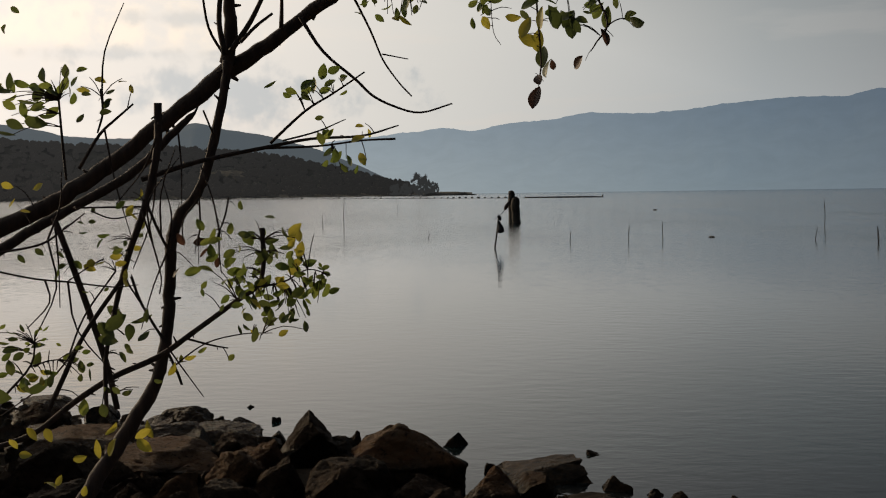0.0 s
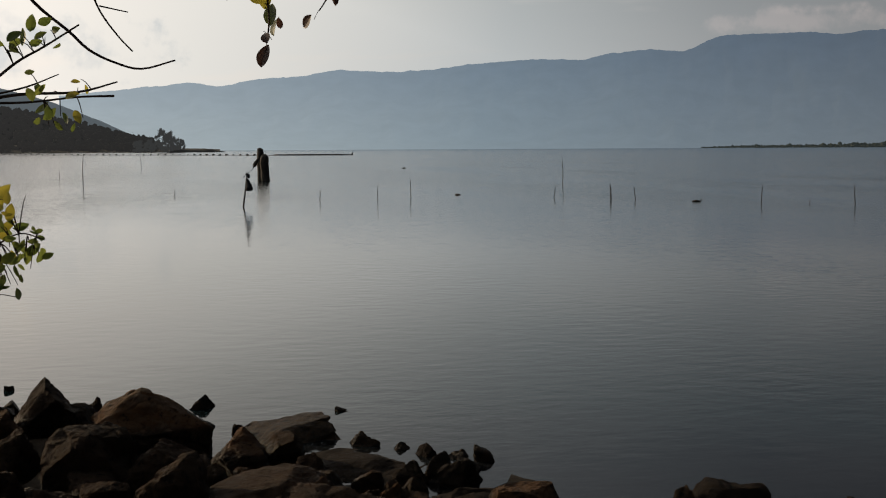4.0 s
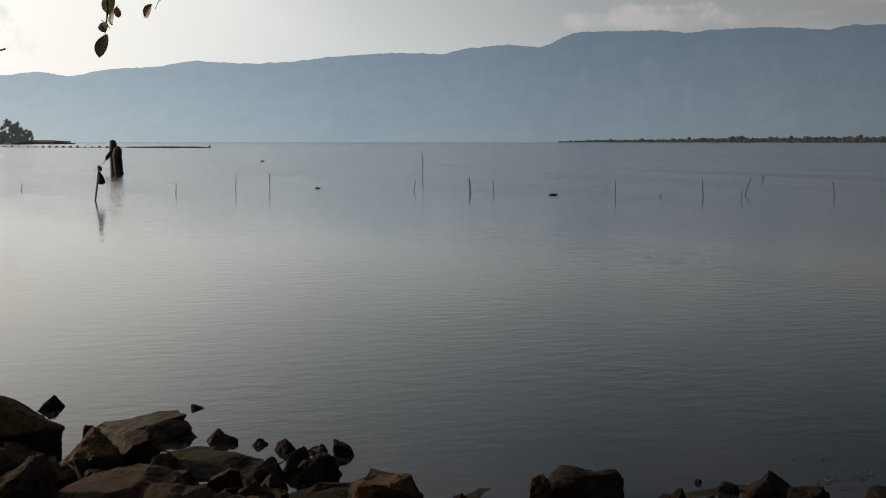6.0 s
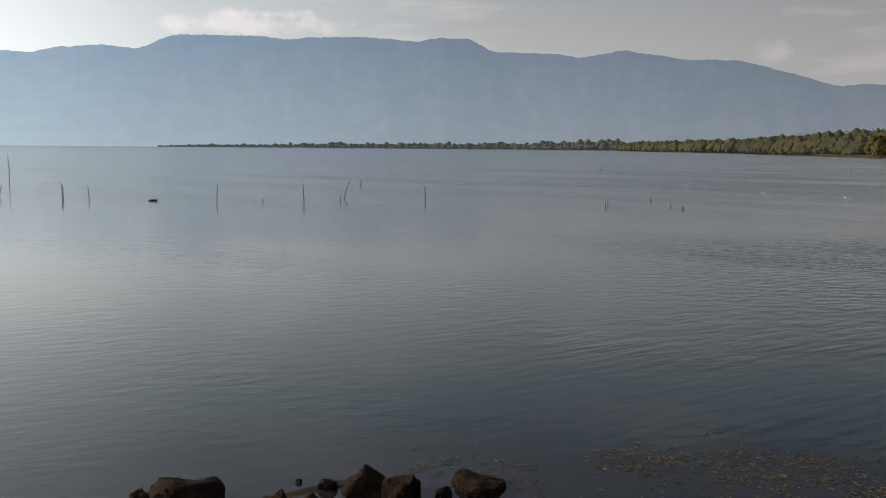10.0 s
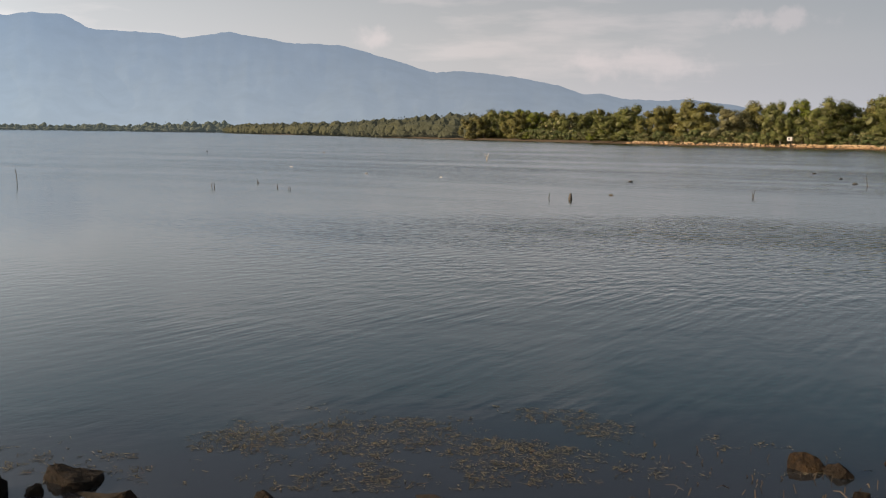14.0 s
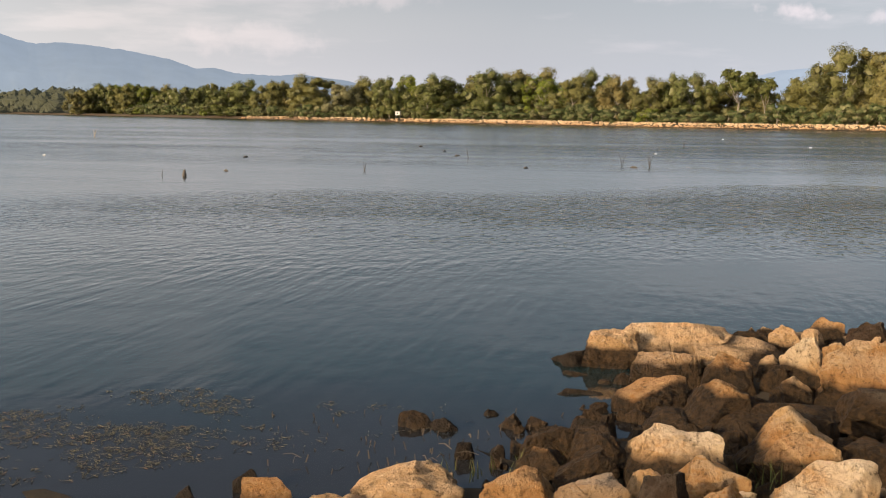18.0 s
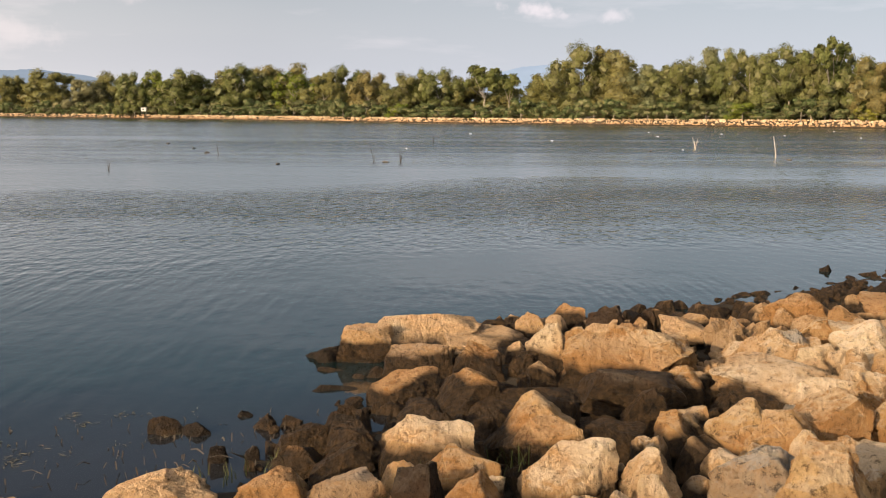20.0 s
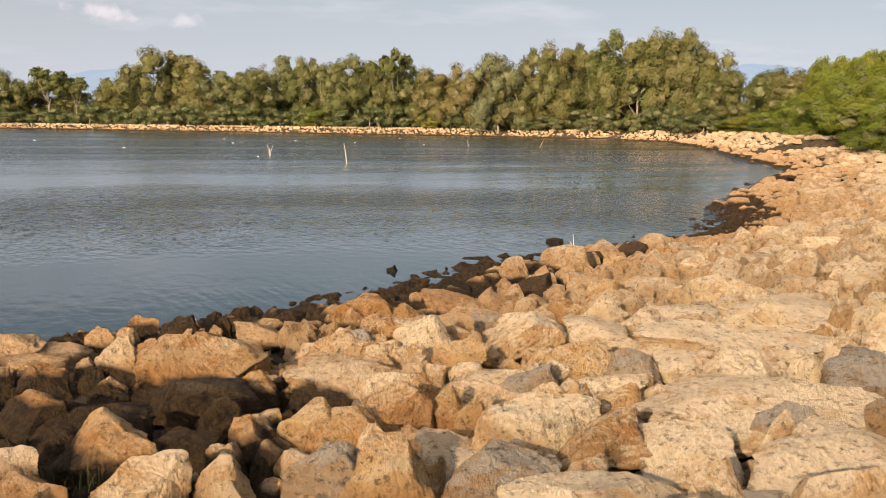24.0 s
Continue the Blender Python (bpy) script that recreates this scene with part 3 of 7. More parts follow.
# ---- the lie of the land ----
SHORE = [(-150,160),(-40,45),(-14,21),(-5.6,14),(-2.5,11.9),(0.3,10),(1.9,8.9),(3.3,7.4),(4.9,6.8),(5.6,5.6),(6.6,3.9),(8.6,1.6),(9.2,.7),(10.2,.3),(11.6,.3),(13.1,-1),(13.9,-2.8),(15,-4.8),(16.6,-6.5),(18.9,-9.2),(21.7,-15.3),(29.1,-21.6),(38.4,-30),(50,-41.4),(64,-49.5),(88,-64),(110,-77),(135,-90),(158,-93),(176,-82),(190,-62),(212,-33),(226,-4),(250,25),(280,55),(320,110),(410,212),(560,375),(742,540),(1265,1133),(2000,2000)]
LAND = np.array(SHORE + [(4000, 2000), (4000, -4000), (-4000, -4000), (-4000, 160)], float)
SHORE_A, SHORE_B = np.array(SHORE[:-1], float), np.array(SHORE[1:], float)


def inland(points):
    """Signed distance from the shoreline, positive on land."""
    out = []
    points = np.asarray(points, float)
    for chunk in np.array_split(points, max(1, len(points) // 4000)):
        p, d = chunk[:, None, :], SHORE_B - SHORE_A
        t = np.clip(((p - SHORE_A) * d).sum(2) / (d * d).sum(1), 0, 1)
        dist = np.linalg.norm(p - (SHORE_A + t[..., None] * d), axis=2).min(1)
        x, y = chunk.T
        inside = np.zeros(len(chunk), bool)
        for (x0, y0), (x1, y1) in zip(LAND, np.roll(LAND, -1, 0)):
            if y0 != y1:
                inside ^= ((y0 > y) != (y1 > y)) & (x < (x1 - x0) * (y - y0) / (y1 - y0) + x0)
        out.append(np.where(inside, dist, -dist))
    return np.concatenate(out)


def bank_height(points):
    d = inland(points)
    far = np.hypot(*np.asarray(points, float).T) > 95
    return np.where(d > 0, np.where(far, np.minimum(0.26 * d, np.interp(np.hypot(*np.asarray(points, float).T), [150, 230], [1.5, 0.8])), np.interp(d, [0, 2.5, 10], [0, 0.27, 1.1])), np.maximum(0.3 * d, -1.5))


# ground: one sheet, fine near the bank and coarse far away
gx = np.unique(np.round(np.concatenate([np.arange(-30, 40, 0.6), np.arange(40, 130, 2.5), np.arange(130, 520, 6), -np.geomspace(30, 4000, 14), np.geomspace(520, 4300, 12)]), 2))
gy = np.unique(np.round(np.concatenate([np.arange(-40, 20, 0.6), np.arange(-130, -40, 2.5), np.arange(20, 330, 6), -np.geomspace(130, 4000, 14), np.geomspace(330, 4300, 14)]), 2))
XX, YY = np.meshgrid(gx, gy, indexing="ij")
flat_xy = np.stack([XX.ravel(), YY.ravel()], 1)
gz = bank_height(flat_xy)
sunk = np.interp(inland(flat_xy), [-1, 0.2, 1.0, 11, 15], [0, 0, 0.32, 0.32, 0.0])
gz = gz - np.where(np.hypot(*flat_xy.T) < 90, sunk * np.clip((np.hypot(*flat_xy.T) - 1.6) / 1.5, 0, 1), 0)
gz = np.where((inland(flat_xy) > 0.9) & (gz < 0.05), 0.05, gz)
rough = np.random.RandomState(3).normal(0, 0.02, len(gz))
gz = gz + np.where(gz > -0.2, rough, 0)
ny = len(gy)
idx = np.arange(len(gx) * ny).reshape(len(gx), ny)
quads = np.stack([idx[:-1, :-1].ravel(), idx[1:, :-1].ravel(), idx[1:, 1:].ravel(), idx[:-1, 1:].ravel()], 1)
tagged(new("ground", mesh_arrays("ground", np.column_stack([flat_xy, gz]), quads, SOIL, True)), "brown soil of the lake bank under the stones", "ground", kind="structure")

R = 4900
water_me = mesh_from("water", [(-R, -R, 0), (R, -R, 0), (R, R, 0), (-R, R, 0)], [(0, 1, 2, 3)], WATER)
tagged(new("water", water_me), "calm grey-blue lake with bands of wind ripples", "lake", kind="structure")


# ---- far mountains and hills ----
def heading(az, dist):
    return np.array([math.sin(radians(az)) * dist, math.cos(radians(az)) * dist])


def ridge(name, profile, dist, depth, material, seed, bumps, label, step=0.12):
    """A range whose crest, seen from the bank, stands at the given (heading, height in degrees)."""
    azs = np.arange(profile[0][0], profile[-1][0] + step / 2, step)
    crest = np.interp(azs, [p[0] for p in profile], [p[1] for p in profile])
    soft = np.convolve(np.pad(crest, 3, mode="edge"), np.ones(7) / 7, "valid")
    levels = np.concatenate([np.linspace(0, 1, 15), [1.25]])
    verts = []
    for az, el, sm in zip(azs, crest, soft):
        jag = (noise.fractal(Vector((az * 0.9, seed, 0)), 1.0, 2.0, 5) + 0.6 * noise.fractal(Vector((az * 3.5, seed, 5.0)), 0.7, 2.0, 4)) * bumps
        top = 2.5 + dist * math.tan(radians(0.5 * el + 0.5 * sm + jag))
        for lv in levels:
            spur = noise.fractal(Vector((az * 0.45, lv * 2.2, seed + 7.0)), 1.0, 2.0, 4)
            r = dist - depth * (1 - lv) + depth * 0.16 * spur * math.sin(math.pi * min(lv, 1.0))
            z = top * (lv ** 1.15 if lv <= 1 else 0.75) * r / dist if lv < 1.2 else top * 0.6
            verts.append((*heading(az, r), z if lv > 0 else -2.0))
    m = len(levels)
    faces = [(i * m + k, (i + 1) * m + k, (i + 1) * m + k + 1, i * m + k + 1) for i in range(len(azs) - 1) for k in range(m - 1)]
    me = mesh_from(name, verts, faces, material, True)
    return tagged(new(name, me), label, "mountain", kind="structure")


RANGE = [(-6, 2.6), (-2, 3.05), (0, 3.26), (1.6, 3.1), (3.5, 3.49), (5.5, 3.62), (7.5, 3.97), (9.6, 3.81), (12, 3.94), (14.6, 4.27), (17, 4.4), (19.5, 4.34), (21.2, 4.66),
         (22.9, 4.82), (24.6, 4.68), (26.4, 5.40), (28.5, 5.42), (30.5, 5.43), (32, 5.24), (33, 5.42), (36, 5.47), (38.2, 5.30), (39.5, 5.47), (40.9, 5.43), (42, 4.84), (45.6, 4.68), (46.3, 4.47),
         (48.7, 4.87), (51.5, 4.42), (54.2, 4.34), (56.5, 3.72), (58.9, 3.03), (60.2, 3.16), (62.8, 2.88), (65, 2.5), (66.3, 2.05), (67.2, 2.11), (68.5, 1.8), (72, 1.8), (74, 1.5), (78, 1.0)]
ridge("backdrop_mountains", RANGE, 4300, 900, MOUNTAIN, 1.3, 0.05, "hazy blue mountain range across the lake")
ridge("backdrop_hills_east", [(90, 1.0), (93, 1.75), (95, 2.2), (96.3, 2.3), (98, 2.2), (102, 1.6)], 4300, 700, HAZY_HILL, 4.0, 0.03, "hazy pale blue hills beyond the far trees")
ridge("backdrop_hills_south", [(121, 1.6), (125.5, 2.6), (127, 3.0), (128.5, 2.9), (131, 2.6), (136, 2.3)], 4300, 700, HAZY_HILL, 6.0, 0.03, "hazy pale blue hills beyond the far bank")
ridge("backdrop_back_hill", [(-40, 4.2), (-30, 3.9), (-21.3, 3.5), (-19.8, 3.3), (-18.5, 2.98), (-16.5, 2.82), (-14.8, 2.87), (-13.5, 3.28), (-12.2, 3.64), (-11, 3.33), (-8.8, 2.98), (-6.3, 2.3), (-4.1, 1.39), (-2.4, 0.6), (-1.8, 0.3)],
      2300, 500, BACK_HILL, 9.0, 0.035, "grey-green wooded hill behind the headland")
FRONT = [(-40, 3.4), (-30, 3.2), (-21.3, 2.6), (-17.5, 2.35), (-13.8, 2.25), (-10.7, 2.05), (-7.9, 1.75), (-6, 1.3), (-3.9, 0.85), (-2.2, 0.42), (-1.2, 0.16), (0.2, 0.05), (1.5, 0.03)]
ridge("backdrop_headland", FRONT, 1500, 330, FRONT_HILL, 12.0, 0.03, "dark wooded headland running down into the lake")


# ---- stones of the bank ----
def stone_mesh(seed, longest=0.13, kind="block", material=None):
    """A quarried block, split along flat faces, in a box one metre each way, with edges no longer than the given length."""
    rng = np.random.RandomState(seed)
    planes = [(axis, 1.0) for axis in ((1, 0, 0), (-1, 0, 0), (0, 1, 0), (0, -1, 0), (0, 0, 1), (0, 0, -1))]

    def split(n, lo, hi):
        n = np.array(n, float)
        n /= np.linalg.norm(n)
        planes.append((tuple(n), rng.uniform(lo, hi) * np.abs(n).sum()))

    if kind == "slab":
        split((rng.normal(0, 0.20), rng.uniform(-0.30, 0.05), 1), 0.66, 0.84)
        for _ in range(7):
            w = rng.uniform(0, 6.28)
            split((math.cos(w), math.sin(w), rng.uniform(-0.3, 0.5)), 0.55, 0.88)
        split((rng.normal(0, 0.5), -1, rng.uniform(0.6, 1.3)), 0.42, 0.60)
        for _ in range(5):
            w = rng.uniform(0, 6.28)
            split((math.cos(w), math.sin(w), rng.uniform(0.7, 1.8)), 0.48, 0.74)
    elif kind == "wedge":
        w = rng.uniform(-0.6, 0.6) + (math.pi if rng.rand() < 0.5 else 0)
        split((math.cos(w) * 0.75, math.sin(w) * 0.5, 0.9), 0.26, 0.42)
        split((-math.cos(w) * 0.95, rng.uniform(-0.5, 0.2), 0.6), 0.38, 0.56)
        split((rng.normal(0, 0.3), -0.8, rng.uniform(0.5, 1.0)), 0.34, 0.56)
        for _ in range(6):
            split(rng.normal(0, 1, 3), 0.52, 0.82)
    elif kind == "round":
        for _ in range(13):
            split(rng.normal(0, 1, 3), 0.50, 0.74)
    else:
        split((rng.normal(0, 0.55), rng.uniform(-0.7, 0.1), 1), 0.42, 0.64)
        split((rng.normal(0, 0.6), -1, rng.uniform(0.4, 1.2)), 0.40, 0.60)
        side = rng.choice([-1, 1])
        split((side, rng.normal(0, 0.5), rng.uniform(0.4, 1.2)), 0.36, 0.56)
        split((-side, rng.normal(0, 0.5), rng.uniform(0.2, 0.8)), 0.50, 0.72)
        for _ in range(6):
            split(rng.normal(0, 1, 3), 0.48, 0.78)
    nrm, off = np.array([p[0] for p in planes]), np.array([p[1] for p in planes])
    trio = np.array(list(itertools.combinations(range(len(planes)), 3)))
    sets = nrm[trio]
    good = np.abs(np.linalg.det(sets)) > 1e-3
    pts = np.linalg.solve(sets[good], off[trio[good]][..., None])[..., 0]
    pts = pts[(pts @ nrm.T <= off + 1e-6).all(1)]
    pts = np.unique(np.round(pts, 4), axis=0)
    bm = bmesh.new()
    for p in pts:
        bm.verts.new(p)
    hull = bmesh.ops.convex_hull(bm, input=bm.verts)
    bmesh.ops.delete(bm, geom=list({g for g in hull["geom_interior"] if isinstance(g, bmesh.types.BMVert)}), context="VERTS")
    bmesh.ops.dissolve_limit(bm, angle_limit=radians(4), verts=bm.verts, edges=bm.edges)
    bmesh.ops.triangulate(bm, faces=bm.faces)
    for _ in range(6):
        long = [e for e in bm.edges if e.calc_length() > longest * 2]
        if not long:
            break
        bmesh.ops.subdivide_edges(bm, edges=long, cuts=1)
        bmesh.ops.triangulate(bm, faces=bm.faces)
    bm.normal_update()
    rough = 1.0 if longest < 0.5 else 0.6
    bed = Vector((rng.normal(0, 0.25), rng.normal(0, 0.25), 1)).normalized()
    shifts = []
    for v in bm.verts:
        co = v.co
        swell = noise.fractal(co * 0.9 + Vector((seed, 0, 0)), 1.0, 2.0, 2)
        pits = noise.fractal(co * 2.6 + Vector((0, seed, 3.0)), 0.75, 2.1, 5)
        ledge = noise.noise(co * 1.25 + Vector((seed * 1.7, 0, 2.0))) * 3.2
        ledge = math.floor(ledge) + min(1.0, (ledge - math.floor(ledge)) * 3.5)
        layer = noise.noise(Vector((co.dot(bed) * 6.0, seed * 3.1, noise.noise(co * 1.3) * 0.6)))
        side = 1 - abs(v.normal.dot(bed))
        crack = max(0.0, 0.10 - abs(noise.noise(co * 1.1 + Vector((2.0, seed, 0)))))
        shifts.append(v.normal * rough * (0.06 * swell + 0.050 * pits + 0.042 * ledge + 0.05 * layer * side - 0.5 * crack))
    for v, shift in zip(bm.verts, shifts):
        v.co += shift
    # stones lie broad side down
    narrow = {"round": 0.36, "block": 0.06, "wedge": 0.0, "slab": 0.0}[kind]
    co = np.array([v.co for v in bm.verts])
    lo, hi = co.min(0), co.max(0)
    for v in bm.verts:
        v.co = Vector((np.array(v.co) - (lo + hi) / 2) / (hi - lo))
        taper = 1 - narrow * (v.co.z + 0.5) ** 1.6
        v.co.x, v.co.y = v.co.x * taper, v.co.y * taper
    me = bpy.data.meshes.new("stone")
    bm.to_mesh(me)
    bm.free()
    me.materials.append(material or STONE)
    me.polygons.foreach_set("use_smooth", [True] * len(me.polygons))
    me.set_sharp_from_angle(angle=radians(38))
    return me


KINDS = ("slab", "block", "wedge", "round")
SHAPES = {kind: [stone_mesh(100 * k + s, 0.05, kind) for s in range(7)] for k, kind in enumerate(KINDS)}
MID_SHAPES = [stone_mesh(500 + s, 0.12, KINDS[s % 4]) for s in range(16)]


def in_tone(shapes, material):
    """The same shapes in another stone."""
    out = []
    for me in shapes:
        me = me.copy()
        me.materials[0] = material
        out.append(me)
    return out


# pale, ochre, grey, shaded dark, wet and brown stones
TONES = [SHAPES] + [{kind: in_tone(SHAPES[kind], m) for kind in KINDS} for m in (STONE_OCHRE, STONE_GREY, STONE_DARK_SHADED, STONE_WET, STONE_BROWN)]
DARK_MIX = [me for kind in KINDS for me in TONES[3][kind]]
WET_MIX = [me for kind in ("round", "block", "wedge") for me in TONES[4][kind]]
# the single stones: place, width, depth, height of the top over the lake, turn, shape, tone
WEST_A = [(-0.32, 9.63, 0.94, 0.73, 0.5, 2, 2, 5), (0.1, 11.05, 0.30, 0.27, 0.13, 0, 2, 4), (0.8, 9.82, 0.93, 0.78, 0.11, -4, 0, 3), (0.39, 9.94, 0.13, 0.12, 0.12, -2, 3, 4), (0.34, 8.57, 0.41, 0.32, 0.38, -2, 2, 5), (0.65, 8.8, 0.51, 0.43, 0.27, -4, 3, 3), (1.26, 8.56, 0.87, 0.71, 0.19, -8, 0, 4), (1.59, 8.17, 0.29, 0.24, 0.21, -11, 3, 4), (1.88, 8.33, 0.22, 0.18, 0.25, -12, 2, 4), (1.86, 8.9, 0.21, 0.17, 0.12, -12, 2, 4), (1.95, 8.07, 0.38, 0.32, 0.22, -13, 3, 4), (1.88, 7.45, 0.55, 0.52, 0.19, -14, 0, 4)]
WEST_B = [(1.19, 7.61, 0.26, 0.22, 0.29, -9, 3, 3), (0.82, 7.17, 0.19, 0.15, 0.38, -6, 2, 5), (1.27, 7.14, 0.17, 0.14, 0.32, -10, 3, 5), (-0.17, 8.08, 0.56, 0.44, 0.42, 2, 2, 3), (-0.13, 7.31, 0.42, 0.33, 0.51, 1, 1, 3), (-0.61, 8.26, 0.51, 0.43, 0.55, 5, 3, 3), (-0.64, 7.85, 0.37, 0.43, 0.31, 5, 0, 3), (0.48, 7.28, 0.89, 0.74, 0.35, -3, 0, 3), (0.84, 8.11, 0.24, 0.2, 0.29, -6, 3, 3), (1.51, 10.59, 0.42, 0.28, 0.03, -8, 0, 4), (-0.97, 10.26, 0.41, 0.33, 0.27, 6, 1, 3), (-0.86, 10.43, 0.16, 0.13, 0.28, 5, 1, 3)]
WEST_C = [(-0.68, 10.53, 0.27, 0.22, 0.26, 4, 2, 3), (2.14, 6.97, 0.54, 0.45, 0.3, -17, 3, 5), (-1.29, 10.18, 0.61, 0.48, 0.48, 7, 2, 3), (-1.57, 9.62, 0.43, 0.34, 0.38, 9, 2, 5), (-2.22, 11.51, 0.68, 0.77, 0.12, 11, 0, 3), (-2.19, 12.05, 0.38, 0.3, 0.12, 10, 2, 3), (-2.46, 11.97, 0.27, 0.23, 0.14, 12, 3, 3), (-2.87, 12.41, 0.58, 0.46, 0.16, 13, 2, 3), (-2.81, 11.56, 0.92, 0.69, 0.13, 14, 0, 5), (-2.41, 9.74, 0.88, 1.02, 0.33, 14, 0, 5), (-3.2, 12.43, 0.37, 0.65, 0.07, 14, 0, 3), (-1.26, 8.45, 0.33, 0.26, 0.46, 9, 1, 3)]
WEST_D = [(-0.7, 8.15, 0.6, 0.47, 0.56, 5, 1, 3), (-1.69, 8.89, 0.46, 0.36, 0.45, 11, 2, 5), (-1.95, 7.99, 0.39, 0.31, 0.51, 14, 1, 5), (-1.49, 7.76, 0.5, 0.39, 0.51, 11, 1, 3), (-4.77, 13.57, 0.64, 0.91, 0.09, 19, 0, 5), (-4.15, 11.64, 0.46, 0.36, 0.37, 20, 1, 3), (-3.43, 10.61, 0.76, 0.91, 0.28, 18, 0, 5), (-2.96, 8.64, 0.61, 0.48, 0.62, 19, 1, 3), (-2.59, 7.42, 0.45, 0.35, 0.62, 19, 1, 3), (-2.32, 13.25, 0.16, 0.14, 0.04, 10, 3, 4), (-1.86, 12.34, 0.15, 0.13, 0.07, 9, 3, 4), (-1.93, 9.99, 0.49, 0.38, 0.36, 11, 1, 3)]
WEST = WEST_A + WEST_B + WEST_C + WEST_D
MIDDLE_A = [(3.28, 6.99, 0.17, 0.14, 0.2, -24, 3, 1), (3.68, 7.01, 0.67, 0.55, 0.29, -27, 3, 4), (4.83, 6.48, 0.41, 0.32, 0.22, -36, 2, 4), (4.97, 6.29, 0.34, 0.29, 0.22, -38, 3, 4), (4.65, 6.76, 0.19, 0.16, 0.09, -34, 3, 4), (4.13, 6.59, 0.16, 0.12, 0.16, -31, 2, 4), (5.23, 6.11, 0.16, 0.14, 0.1, -40, 3, 4), (5.55, 6.02, 0.54, 0.42, 0.12, -42, 2, 4), (2.11, 8.38, 0.21, 0.37, 0.07, -14, 0, 4), (4.57, 7.03, 0.08, 0.12, 0.03, -32, 3, 4), (4.06, 6.3, 0.6, 0.28, 0.12, -32, 0, 4), (2.0, 7.52, 0.62, 0.38, 0.15, -14, 0, 4)]
MIDDLE_B = [(6.34, 2.16, 0.3, 0.24, 0.31, -69, 1, 1), (6.23, 2.64, 0.26, 0.2, 0.33, -65, 2, 4), (6.02, 3.23, 0.48, 0.4, 0.25, -60, 3, 4), (7.0, 2.52, 0.23, 0.19, 0.15, -69, 3, 4), (5.36, 5.41, 0.27, 0.23, 0.12, -43, 3, 4), (5.8, 4.59, 0.21, 0.17, 0.16, -50, 2, 4)]
MIDDLE = MIDDLE_A + MIDDLE_B
POINT_A = [(11.65, -0.21, 1.28, 1.0, 0.38, -90, 0, 0), (11.3, 0.35, 0.66, 0.55, 0.35, -87, 3, 0), (11.4, -0.87, 0.98, 1.13, 0.23, -93, 0, 0), (11.31, 0.73, 0.52, 0.41, 0.23, -85, 2, 4), (10.63, -0.18, 0.61, 0.48, 0.35, -90, 1, 2), (10.26, -0.69, 0.44, 0.35, 0.4, -93, 2, 1), (9.7, -0.03, 0.61, 0.48, 0.28, -89, 1, 1), (10.06, 0.54, 0.58, 0.35, 0.03, -86, 0, 4), (8.58, 0.38, 0.28, 0.23, 0.26, -86, 1, 4), (7.9, 0.62, 0.42, 0.35, 0.3, -84, 3, 3), (7.63, 0.23, 0.42, 0.33, 0.43, -87, 1, 1), (7.24, -0.23, 0.57, 0.45, 0.54, -90, 1, 0)]
POINT_B = [(8.9, -0.17, 0.36, 0.5, 0.16, -90, 0, 2), (8.99, -0.52, 0.61, 0.48, 0.45, -92, 2, 1), (8.93, -1.05, 0.95, 0.83, 0.29, -96, 0, 2), (7.48, -0.92, 0.6, 0.46, 0.65, -96, 2, 1), (10.43, -1.34, 0.42, 0.35, 0.51, -96, 3, 0), (12.03, -1.35, 0.34, 0.29, 0.34, -96, 3, 0), (12.85, -1.85, 0.39, 0.31, 0.34, -97, 2, 1), (12.01, -1.62, 0.25, 0.2, 0.35, -97, 1, 0), (11.84, -2.13, 0.47, 0.39, 0.43, -99, 3, 3), (11.73, -2.12, 0.2, 0.16, 0.37, -99, 1, 0), (11.13, -1.72, 0.23, 0.18, 0.37, -98, 1, 1), (12.31, -2.61, 0.33, 0.28, 0.31, -101, 3, 3)]
# the dark stone at (8.59, -1.8) stands in for the slab's dark overhang
POINT_C = [(12.47, -1.06, 0.52, 0.44, 0.19, -94, 3, 3), (11.89, -2.92, 0.49, 0.8, 0.32, -103, 0, 0), (11.24, -2.19, 0.37, 0.66, 0.32, -100, 0, 1), (10.44, -2.41, 0.48, 0.78, 0.42, -102, 0, 0), (9.83, -2.0, 1.14, 0.8, 0.6, -101, 0, 1), (8.59, -1.8, 0.89, 0.73, 0.51, -101, 3, 3), (10.27, -1.11, 0.25, 0.2, 0.32, -95, 1, 1), (9.72, -1.18, 0.3, 0.24, 0.36, -96, 2, 0), (6.74, -0.44, 0.46, 0.36, 0.54, -92, 2, 1), (6.11, -0.49, 0.3, 0.24, 0.54, -93, 2, 1), (6.43, -1.03, 0.54, 0.42, 0.61, -98, 1, 0), (6.29, -1.44, 0.33, 0.26, 0.58, -101, 1, 0)]
POINT_D = [(6.43, 0.23, 0.5, 0.41, 0.41, -86, 3, 2), (6.49, 0.65, 0.41, 0.32, 0.46, -82, 1, 1), (7.45, 0.65, 0.32, 0.26, 0.27, -83, 3, 1), (7.09, 0.32, 0.39, 0.31, 0.36, -86, 1, 3), (6.79, 1.4, 0.65, 0.51, 0.31, -76, 1, 0), (8.66, 1.56, 0.3, 0.24, 0.12, -78, 2, 4), (9.2, 1.25, 0.18, 0.15, 0.05, -81, 3, 4), (7.95, 1.24, 0.16, 0.13, 0.16, -79, 3, 4), (7.99, 1.0, 0.13, 0.12, 0.15, -81, 3, 4), (7.3, -1.84, 0.29, 0.23, 0.57, -103, 1, 1), (7.41, -1.45, 0.4, 0.31, 0.49, -100, 1, 3), (7.98, -0.64, 0.23, 0.2, 0.33, -93, 3, 3)]
